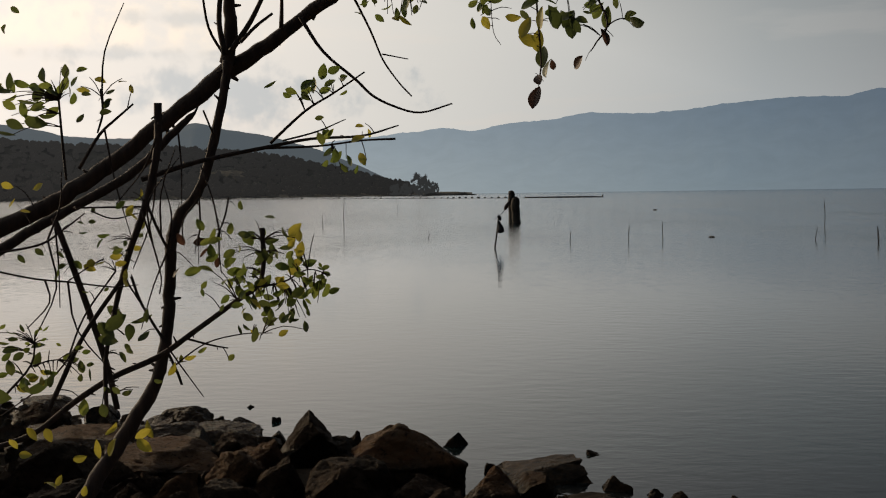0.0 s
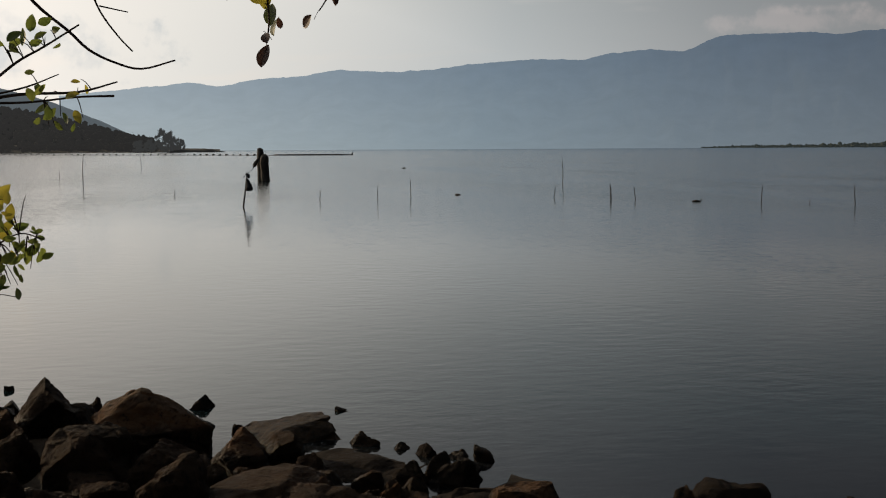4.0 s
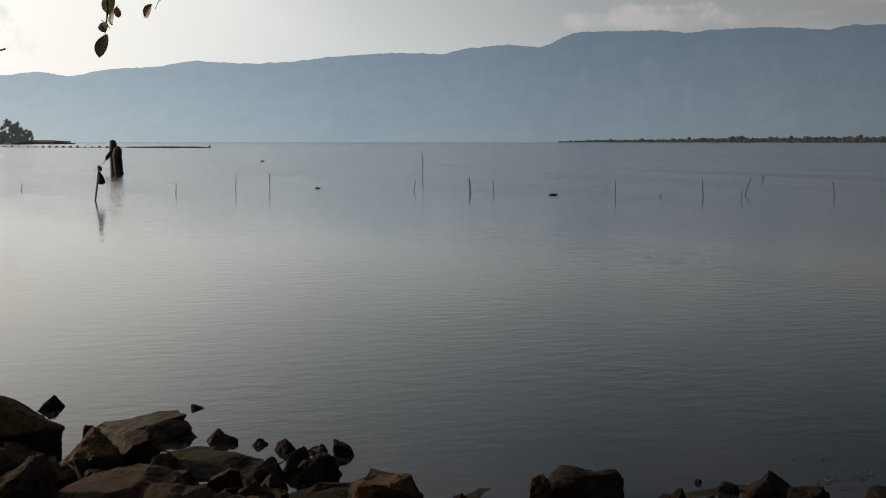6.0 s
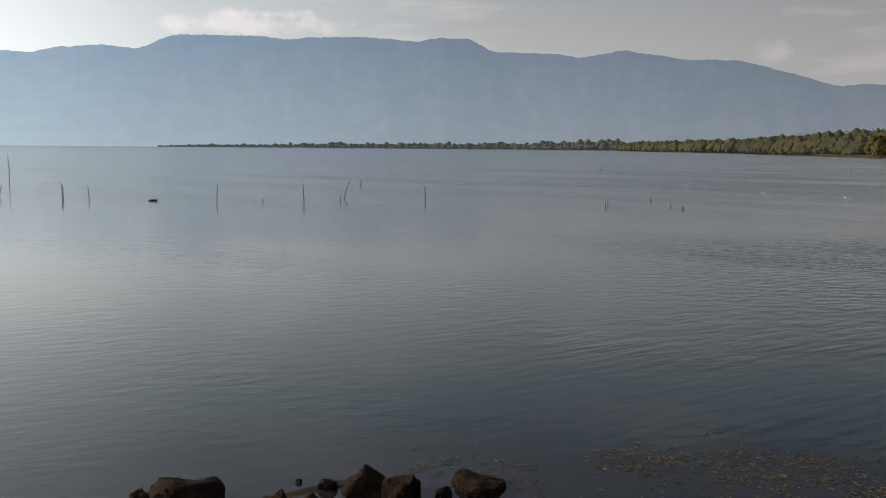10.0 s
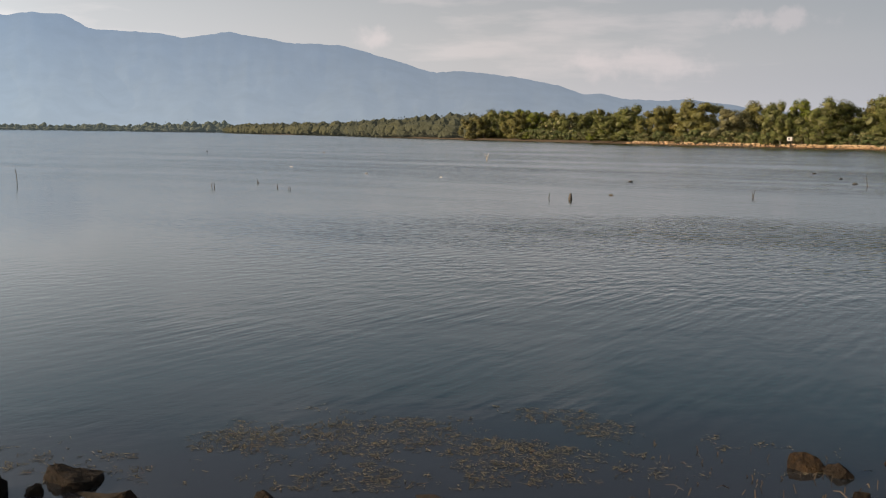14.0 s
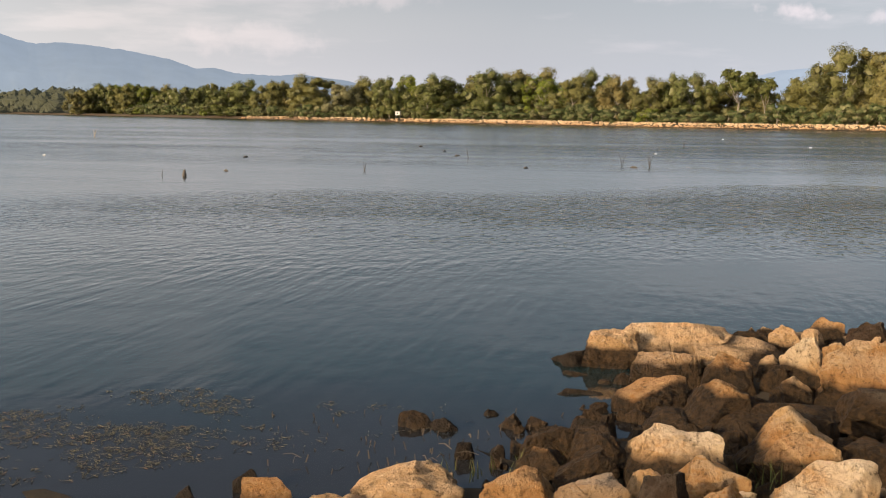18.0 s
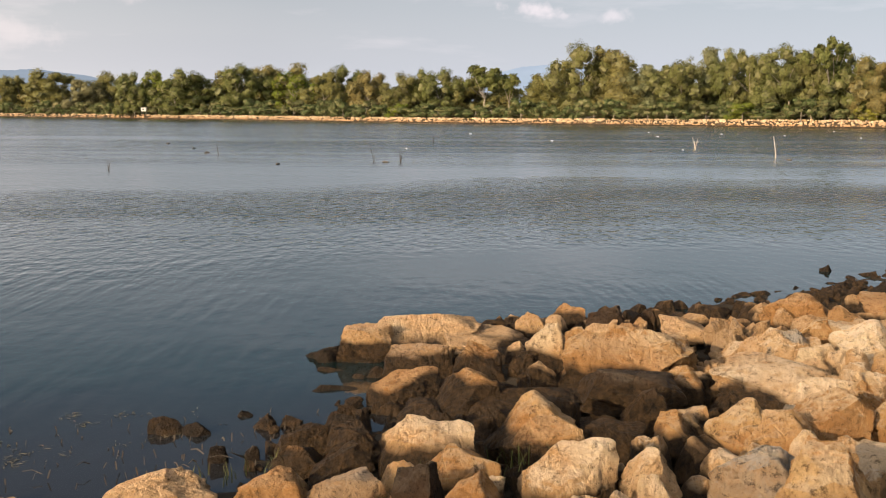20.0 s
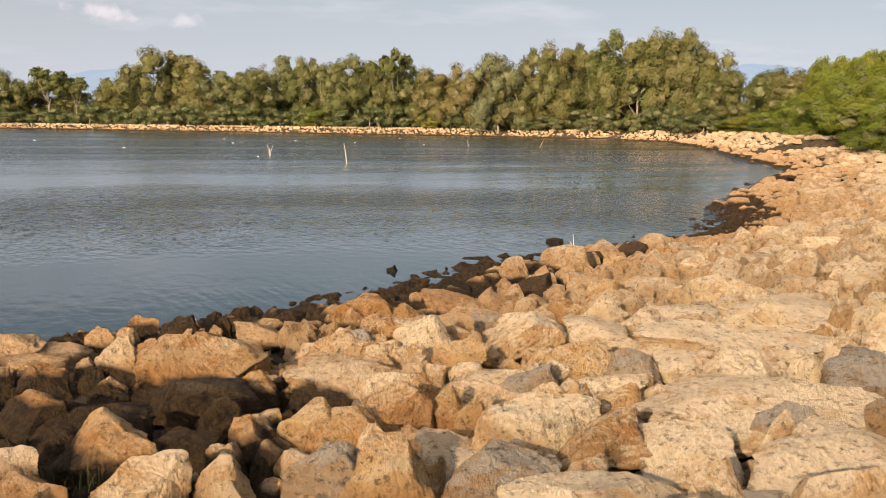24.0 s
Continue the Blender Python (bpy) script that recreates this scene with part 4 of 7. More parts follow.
POINT_E = [(6.22, -0.17, 0.3, 0.25, 0.55, -90, 3, 3), (7.89, -1.16, 0.33, 0.27, 0.49, -97, 3, 3), (8.84, -2.24, 0.29, 0.23, 0.51, -103, 2, 1), (8.14, -1.8, 0.4, 0.34, 0.46, -101, 3, 3)]
POINT = POINT_A + POINT_B + POINT_C + POINT_D + POINT_E
EAST_A = [(8.84, -3.0, 1.08, 1.02, 0.5, -107, 0, 0), (8.26, -3.18, 0.39, 0.3, 0.57, -110, 1, 0), (7.81, -3.26, 0.27, 0.21, 0.62, -111, 2, 1), (7.34, -2.8, 0.62, 0.48, 0.73, -109, 2, 1), (7.06, -2.43, 0.42, 0.33, 0.66, -107, 2, 1), (7.16, -2.22, 0.41, 0.32, 0.68, -106, 2, 1), (6.03, -2.01, 0.51, 0.4, 0.73, -107, 1, 2), (5.62, -2.25, 0.47, 0.36, 0.85, -110, 1, 1), (6.21, -2.8, 0.44, 0.63, 0.58, -113, 0, 0), (5.42, -2.77, 0.61, 0.47, 0.81, -116, 2, 2), (6.16, -3.35, 0.71, 0.55, 0.89, -117, 1, 0), (5.62, -3.48, 0.55, 0.43, 0.86, -121, 1, 1)]
EAST_B = [(7.23, -3.19, 0.25, 0.2, 0.68, -113, 2, 1), (6.9, -3.24, 0.18, 0.14, 0.69, -114, 1, 1), (7.75, -3.82, 0.88, 0.85, 0.6, -115, 0, 0), (7.51, -3.94, 0.49, 0.39, 0.67, -117, 1, 2), (7.76, -4.54, 0.56, 0.44, 0.8, -119, 1, 1), (9.52, -3.51, 0.29, 0.23, 0.57, -109, 1, 0), (9.8, -3.37, 0.34, 0.27, 0.65, -108, 2, 2), (8.84, -3.99, 0.5, 0.39, 0.66, -113, 1, 1), (9.2, -4.71, 0.8, 0.63, 0.75, -116, 2, 0), (9.98, -4.04, 0.67, 0.53, 0.65, -111, 2, 0), (8.92, -5.34, 0.59, 0.91, 0.71, -120, 0, 0), (7.37, -4.81, 0.42, 0.33, 0.79, -122, 1, 2)]
EAST_C = [(7.4, -5.2, 0.37, 0.61, 0.72, -124, 0, 0), (7.16, -4.44, 0.64, 0.55, 0.65, -121, 0, 0), (6.43, -4.09, 0.31, 0.25, 0.81, -121, 2, 1), (6.48, -3.84, 0.24, 0.19, 0.82, -120, 2, 1), (5.96, -4.8, 1.54, 1.21, 0.83, -128, 0, 0), (5.33, -3.85, 0.59, 0.72, 0.75, -125, 0, 0), (4.54, -4.17, 0.79, 1.11, 0.89, -132, 0, 0), (5.46, -4.68, 0.43, 0.33, 0.86, -130, 2, 2), (4.55, -3.47, 0.3, 0.24, 0.88, -126, 1, 0), (4.4, -3.63, 0.56, 0.41, 0.75, -129, 0, 2), (4.93, -3.02, 0.9, 0.55, 0.7, -120, 0, 0), (6.61, -5.3, 0.58, 0.45, 0.87, -128, 1, 0)]
EAST_D = [(6.46, -5.62, 0.22, 0.18, 0.88, -130, 1, 0), (6.08, -5.8, 0.58, 0.89, 0.93, -133, 0, 2), (5.13, -5.14, 0.28, 0.22, 1.01, -135, 1, 2), (7.77, -6.08, 1.79, 1.21, 0.83, -127, 0, 0), (7.06, -5.55, 0.67, 0.65, 0.77, -127, 0, 0)]
EAST = EAST_A + EAST_B + EAST_C + EAST_D
BAY_A = [(12.49, -4.35, 0.73, 0.57, 0.52, -108, 1, 1), (11.9, -4.64, 0.29, 0.23, 0.45, -110, 1, 1), (13.09, -5.65, 0.74, 1.09, 0.27, -113, 0, 1), (14.89, -6.42, 0.57, 0.45, 0.25, -113, 2, 4), (17.67, -6.53, 0.24, 0.2, 0.1, -110, 3, 4), (18.9, -8.55, 0.65, 1.0, 0.03, -114, 0, 4), (20.9, -11.26, 0.47, 0.4, 0.1, -118, 3, 4), (14.32, -6.35, 0.31, 0.26, 0.18, -113, 3, 4), (14.27, -6.74, 0.43, 0.37, 0.23, -115, 3, 4), (16.07, -8.06, 0.51, 0.43, 0.16, -116, 3, 4), (14.96, -7.31, 0.47, 0.4, 0.17, -115, 3, 4), (13.56, -7.04, 0.65, 0.55, 0.38, -117, 3, 3)]
BAY_B = [(16.7, -9.02, 0.64, 0.5, 0.39, -118, 1, 0), (17.02, -9.83, 0.64, 0.54, 0.3, -120, 3, 3), (12.09, -6.09, 0.63, 0.9, 0.35, -116, 0, 1), (10.33, -5.76, 0.45, 0.36, 0.72, -118, 2, 1), (9.98, -6.02, 0.44, 0.37, 0.73, -120, 3, 0), (11.35, -5.12, 0.84, 0.87, 0.37, -113, 0, 0), (10.61, -4.93, 0.45, 0.35, 0.51, -114, 1, 2), (10.07, -5.1, 0.37, 0.3, 0.64, -116, 2, 0), (9.63, -3.94, 0.51, 0.4, 0.73, -111, 2, 0), (10.15, -3.71, 0.37, 0.31, 0.62, -109, 3, 1), (9.78, -3.33, 0.39, 0.31, 0.65, -108, 1, 0), (13.57, -7.87, 0.61, 0.95, 0.39, -120, 0, 0)]
BAY_C = [(12.65, -8.19, 0.97, 1.1, 0.43, -122, 0, 0), (12.01, -7.24, 0.47, 0.39, 0.59, -121, 3, 1), (9.64, -6.68, 0.91, 1.12, 0.63, -124, 0, 0), (9.25, -5.99, 0.36, 0.29, 0.75, -122, 2, 0), (8.59, -6.02, 0.4, 0.31, 0.77, -124, 1, 1), (10.4, -7.69, 0.99, 0.78, 0.92, -126, 2, 0), (8.51, -6.98, 0.36, 0.29, 0.87, -129, 1, 0), (8.65, -6.74, 0.42, 0.33, 0.81, -127, 1, 0), (10.53, -9.82, 0.65, 0.51, 0.89, -133, 2, 0), (17.16, -10.82, 0.68, 0.57, 0.38, -122, 3, 3), (15.8, -9.67, 0.44, 0.35, 0.37, -121, 1, 0), (15.26, -10.22, 0.52, 0.42, 0.55, -123, 1, 1)]
BAY_D = [(8.81, -7.45, 1.1, 1.5, 0.8, -130, 0, 0), (12.12, -10.32, 0.55, 0.46, 0.81, -130, 3, 0), (13.55, -9.62, 0.51, 0.4, 0.61, -125, 1, 0), (14.81, -11.28, 0.64, 0.98, 0.55, -127, 0, 0), (17.16, -13.99, 0.87, 0.69, 0.6, -129, 2, 0), (14.08, -12.37, 0.74, 0.58, 0.82, -131, 1, 0)]
BAY = BAY_A + BAY_B + BAY_C + BAY_D
SINGLE = [(*h, bank) for bank, hs in enumerate((WEST, MIDDLE, POINT, EAST + BAY)) for h in hs]


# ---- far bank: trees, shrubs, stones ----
CORE_SHADE = foliage("core_shade", (0.065, 0.065, 0.025), (0.082, 0.078, 0.032), (0.093, 0.076, 0.034), 0.0)


def crown_mesh(name, seed, kind, material, leaves=20000):
    """Boughs that carry tufts of small leaves, in a crown one metre high and about one wide."""
    rng = np.random.RandomState(seed)
    if kind == "round":
        boughs = [(rng.normal(0, 0.25), rng.normal(0, 0.25), z, rng.uniform(0.10, 0.175)) for z in np.linspace(0.10, 0.86, 32)]
    elif kind == "tall":
        boughs = [(rng.normal(0, 0.15), rng.normal(0, 0.15), z, 0.20 * (1.15 - 0.62 * z) * rng.uniform(0.7, 1.2)) for z in np.linspace(0.08, 0.94, 26)]
    elif kind == "open":
        boughs = [(rng.normal(0, 0.24), rng.normal(0, 0.24), rng.uniform(0.60, 0.92), rng.uniform(0.07, 0.13)) for _ in range(15)]
    else:
        boughs = [(rng.normal(0, 0.27), rng.normal(0, 0.27), rng.uniform(0.10, 0.74), rng.uniform(0.13, 0.24)) for _ in range(15)]
    boughs = np.array(boughs)
    spread = np.interp(boughs[:, 2], [0.1, 0.55, 0.9], [0.38, 0.44, 0.28]) if kind != "open" else 0.42
    reach = np.maximum(np.hypot(boughs[:, 0], boughs[:, 1]), 1e-6)
    boughs[:, :2] *= (np.minimum(reach, spread) / reach)[:, None]
    # tufts sit mostly on the upper and outer side of each bough
    tufts = np.repeat(boughs, 18, 0)
    w = rng.normal(0, 1, (len(tufts), 3)) + np.array([0, 0, 0.35])
    w[:, :2] += tufts[:, :2] * 1.5
    w /= np.linalg.norm(w, axis=1)[:, None]
    tufts[:, :3] += w * tufts[:, 3:4] * rng.uniform(0.55, 0.98, (len(tufts), 1))
    tufts[:, 3] *= rng.uniform(0.26, 0.52, len(tufts))
    pick = rng.choice(len(tufts), leaves, p=tufts[:, 3] ** 1.6 / (tufts[:, 3] ** 1.6).sum())
    d = rng.normal(0, 1, (leaves, 3))
    d /= np.linalg.norm(d, axis=1)[:, None]
    c = tufts[pick, :3] + d * (tufts[pick, 3] * rng.uniform(0.3, 1.0, leaves) ** 0.6)[:, None] * np.array([1.0, 1.0, 0.75])
    c[:, 2] = np.maximum(c[:, 2], 0.02)
    # solid cores fill each bough, its inner shade put into their colour
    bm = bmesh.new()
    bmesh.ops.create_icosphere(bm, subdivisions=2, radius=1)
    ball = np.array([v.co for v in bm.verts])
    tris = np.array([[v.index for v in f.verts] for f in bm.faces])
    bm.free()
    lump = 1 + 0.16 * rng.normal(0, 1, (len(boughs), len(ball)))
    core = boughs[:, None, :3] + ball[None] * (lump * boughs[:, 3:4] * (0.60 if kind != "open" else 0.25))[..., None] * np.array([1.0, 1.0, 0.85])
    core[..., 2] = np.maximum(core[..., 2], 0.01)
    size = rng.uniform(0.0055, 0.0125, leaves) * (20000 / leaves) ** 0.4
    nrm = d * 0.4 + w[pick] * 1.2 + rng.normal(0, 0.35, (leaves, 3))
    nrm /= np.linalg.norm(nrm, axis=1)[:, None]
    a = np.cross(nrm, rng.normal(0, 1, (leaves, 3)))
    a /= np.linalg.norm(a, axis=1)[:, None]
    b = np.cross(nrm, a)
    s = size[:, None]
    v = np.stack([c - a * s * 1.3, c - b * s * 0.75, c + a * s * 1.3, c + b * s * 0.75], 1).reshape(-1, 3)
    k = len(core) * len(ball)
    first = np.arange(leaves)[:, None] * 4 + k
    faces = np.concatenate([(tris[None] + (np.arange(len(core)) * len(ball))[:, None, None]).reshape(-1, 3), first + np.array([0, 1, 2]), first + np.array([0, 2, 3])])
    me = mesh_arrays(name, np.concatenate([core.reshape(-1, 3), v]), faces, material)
    me.materials.append(CORE_SHADE)
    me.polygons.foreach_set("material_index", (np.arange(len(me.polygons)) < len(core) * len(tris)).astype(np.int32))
    return me, boughs


def limbs_mesh(seed, lobes, lean=0.0):
    """A trunk that forks into limbs which reach into the crown, as one mesh in the crown's measure."""
    rng = np.random.RandomState(seed)
    verts, faces = [], []

    def limb(p0, p1, r0, r1, sides=6, steps=4):
        base = len(verts)
        p0, p1 = np.array(p0, float), np.array(p1, float)
        bend = rng.normal(0, 0.02, 3)
        for i in range(steps + 1):
            u = i / steps
            c = p0 + (p1 - p0) * u + bend * math.sin(math.pi * u)
            r = r0 + (r1 - r0) * u
            for k in range(sides):
                w = 2 * math.pi * k / sides
                verts.append((c[0] + r * math.cos(w), c[1] + r * math.sin(w), c[2]))
        for i in range(steps):
            for k in range(sides):
                j = (k + 1) % sides
                faces.append((base + i * sides + k, base + i * sides + j, base + (i + 1) * sides + j, base + (i + 1) * sides + k))

    fork = (lean, 0.01, 0.36)
    limb((0, 0, -0.05), fork, 0.022, 0.014)
    for lx, ly, lz, lr in lobes[rng.permutation(len(lobes))[:8]]:
        limb(fork if lz > 0.4 else (0, 0, 0.16), (lx, ly, lz), 0.010, 0.003, 5)
    return mesh_from("trunk", verts, faces, TRUNK, True)


def tree_model(seed, kind, material, label, category="tree", leaves=20000):
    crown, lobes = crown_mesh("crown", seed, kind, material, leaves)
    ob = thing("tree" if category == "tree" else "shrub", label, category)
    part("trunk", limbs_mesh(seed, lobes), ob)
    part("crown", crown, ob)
    return ob


GREEN = "broad green tree at the top of the far bank"
TREE_KINDS = [tree_model(11, "round", CROWN, GREEN), tree_model(12, "round", CROWN, GREEN),
              tree_model(13, "tall", CROWN, "tall narrow green tree on the far bank"), tree_model(14, "tall", CROWN_OLIVE, "tall narrow olive-green tree on the far bank"),
              tree_model(15, "open", CROWN, "green tree with an open crown on bare pale stems", leaves=7000), tree_model(16, "round", CROWN_YELLOW, "yellow-green tree on the far bank"),
              tree_model(19, "round", CROWN_GREY, "broad grey-green willow on the far bank"), tree_model(20, "round", CROWN_OLIVE, "broad olive-green tree on the far bank"),
              tree_model(25, "round", CROWN_OLIVE, "broad olive-green tree on the far bank")]
REAR_KINDS = [tree_model(17, "round", CROWN, "broad green tree standing behind the far bank", leaves=9000), tree_model(18, "tall", CROWN_OLIVE, "tall green tree standing behind the far bank", leaves=9000)]
SHRUB_KINDS = [tree_model(21, "shrub", SHRUB, "low dark green shrub at the edge of the stones", "shrub", 6000), tree_model(22, "shrub", SHRUB, "low dark green shrub at the edge of the stones", "shrub", 6000),
               tree_model(23, "shrub", CROWN_YELLOW, "bright yellow-green shrub above the stones", "shrub", 16000), tree_model(24, "shrub", CROWN_YELLOW, "bright yellow-green shrub above the stones", "shrub", 16000)]
# x, y, height, width
TREES_A = [(449, 245, 12.1, 16.4), (462, 242, 13.4, 14.6), (434, 218, 12.3, 12.2), (445, 214, 12.1, 13.8), (419, 193, 11.1, 11.5), (393, 174, 10.7, 10.8), (401, 171, 11.6, 10.5), (356, 141, 11.6, 15.3), (346, 124, 11.7, 10.3), (335, 108, 12.6, 9.2), (323, 95, 10.1, 7.4), (330, 90, 12.1, 7.5), (298, 75, 10.8, 5.5), (303, 71, 12.0, 4.4), (291, 63, 11.2, 8.3), (296, 58, 10.3, 6.0), (288, 47, 12.8, 7.6)]
TREES_B = [(298, 38, 13.3, 9.6), (292, 43, 11.1, 6.5), (286, 32, 11.2, 6.9), (278, 24, 11.1, 6.1), (282, 19, 12.2, 5.7), (272, 13, 10.8, 5.5), (265, 5, 9.9, 5.8), (269, 1, 10.8, 5.4), (261, -4, 10.8, 5.7), (264, -8, 10.0, 4.8), (257, -14, 11.8, 8.2), (250, -19, 9.1, 5.0), (244, -26, 9.4, 6.4), (230, -32, 14.6, 7.4), (226, -39, 14.0, 7.8), (223, -45, 11.2, 6.8), (218, -49, 11.3, 6.3), (234, -59, 15.3, 6.3)]
TREES_C = [(222, -60, 12.6, 4.1), (218, -63, 13.3, 5.5), (202, -65, 13.3, 7.2), (200, -69, 13.1, 4.2), (197, -71, 13.9, 3.4), (194, -74, 10.6, 5.8), (191, -77, 10.4, 5.4), (185, -81, 11.4, 5.3), (178, -83, 13.9, 4.7), (176, -86, 11.9, 5.1), (175, -90, 13.7, 4.7), (174, -94, 14.6, 5.1), (173, -98, 14.7, 5.6), (171, -101, 16.0, 6.0), (164, -102, 16.1, 6.6), (163, -106, 16.4, 7.0), (157, -106, 15.4, 6.8), (155, -109, 13.9, 5.7)]
OPEN_TREES = (27, 28, 39)
rng = np.random.RandomState(5)
used = set()


def plant(kinds, k, x, y, height, width, group):
    z = float(bank_height([(x, y)])[0])
    m = Matrix.LocRotScale((x, y, z - 0.1), Euler((0, 0, rng.uniform(0, 6.28))), (width, width, height))
    if (len(kinds), k) in used:
        return tagged(copy_thing(kinds[k], m @ Matrix.Diagonal((*(1 / v for v in kinds[k].scale), 1))), group=group)
    used.add((len(kinds), k))
    kinds[k].matrix_basis = m
    return tagged(kinds[k], group=group)


for i, (x, y, h, w) in enumerate(TREES_A + TREES_B + TREES_C):
    kind = 4 if i in OPEN_TREES else int(rng.choice([0, 1, 2, 3, 5, 6, 7, 8], p=[0.2, 0.2, 0.08, 0.08, 0.06, 0.12, 0.13, 0.13]))
    wide = max(w * 1.8, h * 0.78)
    away = np.array([x, y]) / math.hypot(x, y)
    crowns = max(1, int(round(wide / (0.95 * h))))
    for c in range(crowns):
        slip = wide * 0.62 * ((c + 0.5) / crowns - 0.5)
        back = rng.uniform(0, 3) if crowns > 1 else 0
        plant(TREE_KINDS, kind if c == 0 else int(rng.choice([0, 1, 7, 8])), x - away[1] * slip + away[0] * back, y + away[0] * slip + away[1] * back,
              h * (1.03 if c == 0 else rng.uniform(0.85, 1.0)), wide / crowns * (1.15 if crowns > 1 else 1.0), "trees along the far bank")
    for row in (1, 2):
        side = rng.uniform(-4, 4)
        bx, by = x + away[0] * 9 * row - away[1] * side, y + away[1] * 9 * row + away[0] * side
        plant(REAR_KINDS, int(rng.choice([0, 1])), bx, by, h * rng.uniform(0.68, 0.93), min(w * rng.uniform(1.8, 2.3), h * 1.2), "trees along the far bank")


def along(start, end, step):
    """Points every so many metres along a stretch of the shoreline, with the way inland."""
    pts = np.array(SHORE[start:end + 1], float)
    seg = np.linalg.norm(np.diff(pts, axis=0), axis=1)
    cum = np.concatenate([[0], np.cumsum(seg)])
    for s in np.arange(0, cum[-1], step):
        k = min(int(np.searchsorted(cum, s, "right")) - 1, len(seg) - 1)
        t = (pts[k + 1] - pts[k]) / seg[k]
        yield pts[k] + t * (s - cum[k]), np.array([t[1], -t[0]])


for p, inward in along(27, 36, 3.6):
    q = p + inward * rng.uniform(4.0, 7.0)
    if inland([q])[0] > 3.5:
        plant(SHRUB_KINDS, int(rng.choice([0, 1, 2], p=[0.46, 0.46, 0.08])), *q, rng.uniform(2.4, 5.0), rng.uniform(4.0, 6.5), "shrubs along the far bank")
# bright bushes on the near side of the bay, over the stones
for p, inward in along(22, 29, 2.6):
    for row in range(4):
        q = p + inward * (9.5 + 3.0 * row + rng.uniform(-1, 1))
        az, far = math.degrees(math.atan2(q[0], q[1])), math.hypot(*q)
        if 8 < inland([q])[0] < 40 and q[0] > 46:
            top = float(np.interp(az, [126.0, 127.4, 129.0, 130.2, 131.0, 135], [0.7, 1.3, 2.2, 2.9, 4.1, 4.6]))
            tall = max(2.0, (1.4 + far * math.tan(radians(top))) * (0.5, 0.68, 0.85, 1.0)[row] * rng.uniform(0.9, 1.08))
            plant(SHRUB_KINDS, int(rng.choice([2, 3])), *q, min(tall, 10.5), rng.uniform(4.5, 7.0), "bright bushes above the stones")
for x, y, h, w in ((112, -93, 7.8, 9), (119, -95, 8.4, 8), (125, -100, 8.2, 9), (131, -98, 8.6, 9), (138, -101, 8.8, 9)):
    plant(TREE_KINDS, 1, x, y, h, w, "trees along the far bank")


def woods(name, label, spots, material, seed, leaves=26, masses=7):
    """Distant trees, joined: each a heap of rounded masses of foliage with loose leaf clumps."""
    rng = np.random.RandomState(seed)
    spots = np.array(spots)
    n = len(spots)
    half = np.stack([spots[:, 4] / 2, spots[:, 4] / 2, spots[:, 3] / 2], 1)[:, None, :]
    middle = spots[:, None, :3] + np.stack([0 * spots[:, 3], 0 * spots[:, 3], spots[:, 3] / 2], 1)[:, None, :]

    def around(k, lo, hi):
        d = rng.normal(0, 1, (n, k, 3))
        d /= np.linalg.norm(d, axis=2)[..., None]
        return d, middle + d * rng.uniform(lo, hi, (n, k, 1)) * half

    d, c = around(leaves, 0.8, 1.06)
    d, c = d.reshape(-1, 3) + rng.normal(0, 0.4, (n * leaves, 3)), c.reshape(-1, 3)
    s = (np.repeat(spots[:, 4], leaves) * rng.uniform(0.018, 0.042, n * leaves))[:, None]
    a = np.cross(d, rng.normal(0, 1, c.shape))
    a /= np.linalg.norm(a, axis=1)[:, None]
    b = np.cross(d / np.linalg.norm(d, axis=1)[:, None], a)
    v = np.stack([c - a * s, c - b * s * 0.8, c + a * s, c + b * s * 0.8], 1).reshape(-1, 3)
    bm = bmesh.new()
    bmesh.ops.create_icosphere(bm, subdivisions=1, radius=1)
    ball = np.array([w.co for w in bm.verts])
    tris = np.array([[w.index for w in f.verts] for f in bm.faces])
    bm.free()
    _, m = around(masses, 0.15, 0.62)
    m = m.reshape(-1, 3)
    r = np.repeat(half, masses, 1).reshape(-1, 1, 3) * rng.uniform(0.45, 0.62, (len(m), 1, 1))
    core = m[:, None, :] + ball[None] * r * rng.uniform(0.88, 1.12, (len(m), len(ball), 1))
    core[..., 2] = np.maximum(core[..., 2], 0.1)
    faces = [tuple(f) for f in (tris[None] + (np.arange(len(m)) * len(ball))[:, None, None]).reshape(-1, 3).tolist()]
    faces += [tuple(f) for f in (np.arange(len(v)).reshape(-1, 4) + core.shape[0] * core.shape[1]).tolist()]
    return tagged(new(name, mesh_from(name, np.concatenate([core.reshape(-1, 3), v]).tolist(), faces, material)), label, "woods", kind="stuff")


# the far shore, from where single trees can no longer be told apart
spots = []
for p, inward in along(35, 39, 4.5):
    for row in range(3):
        q = p + inward * (8 + 9 * row + rng.uniform(-3, 3))
        dist = math.hypot(*q)
        if dist > 525:
            h = rng.uniform(9, 14) * (0.85 + 0.1 * row)
            spots.append((*q, -0.5, h, h * rng.uniform(0.9, 1.35)))
# an unseen bush up the near bank, added sunward to shade the stones
for x, y, h, w in ((-14.5, 16.0, 5.0, 5.5),):
    plant(SHRUB_KINDS, 0, x, y, h, w, "bushes along the near bank")
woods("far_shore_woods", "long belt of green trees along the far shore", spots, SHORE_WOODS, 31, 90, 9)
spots = []
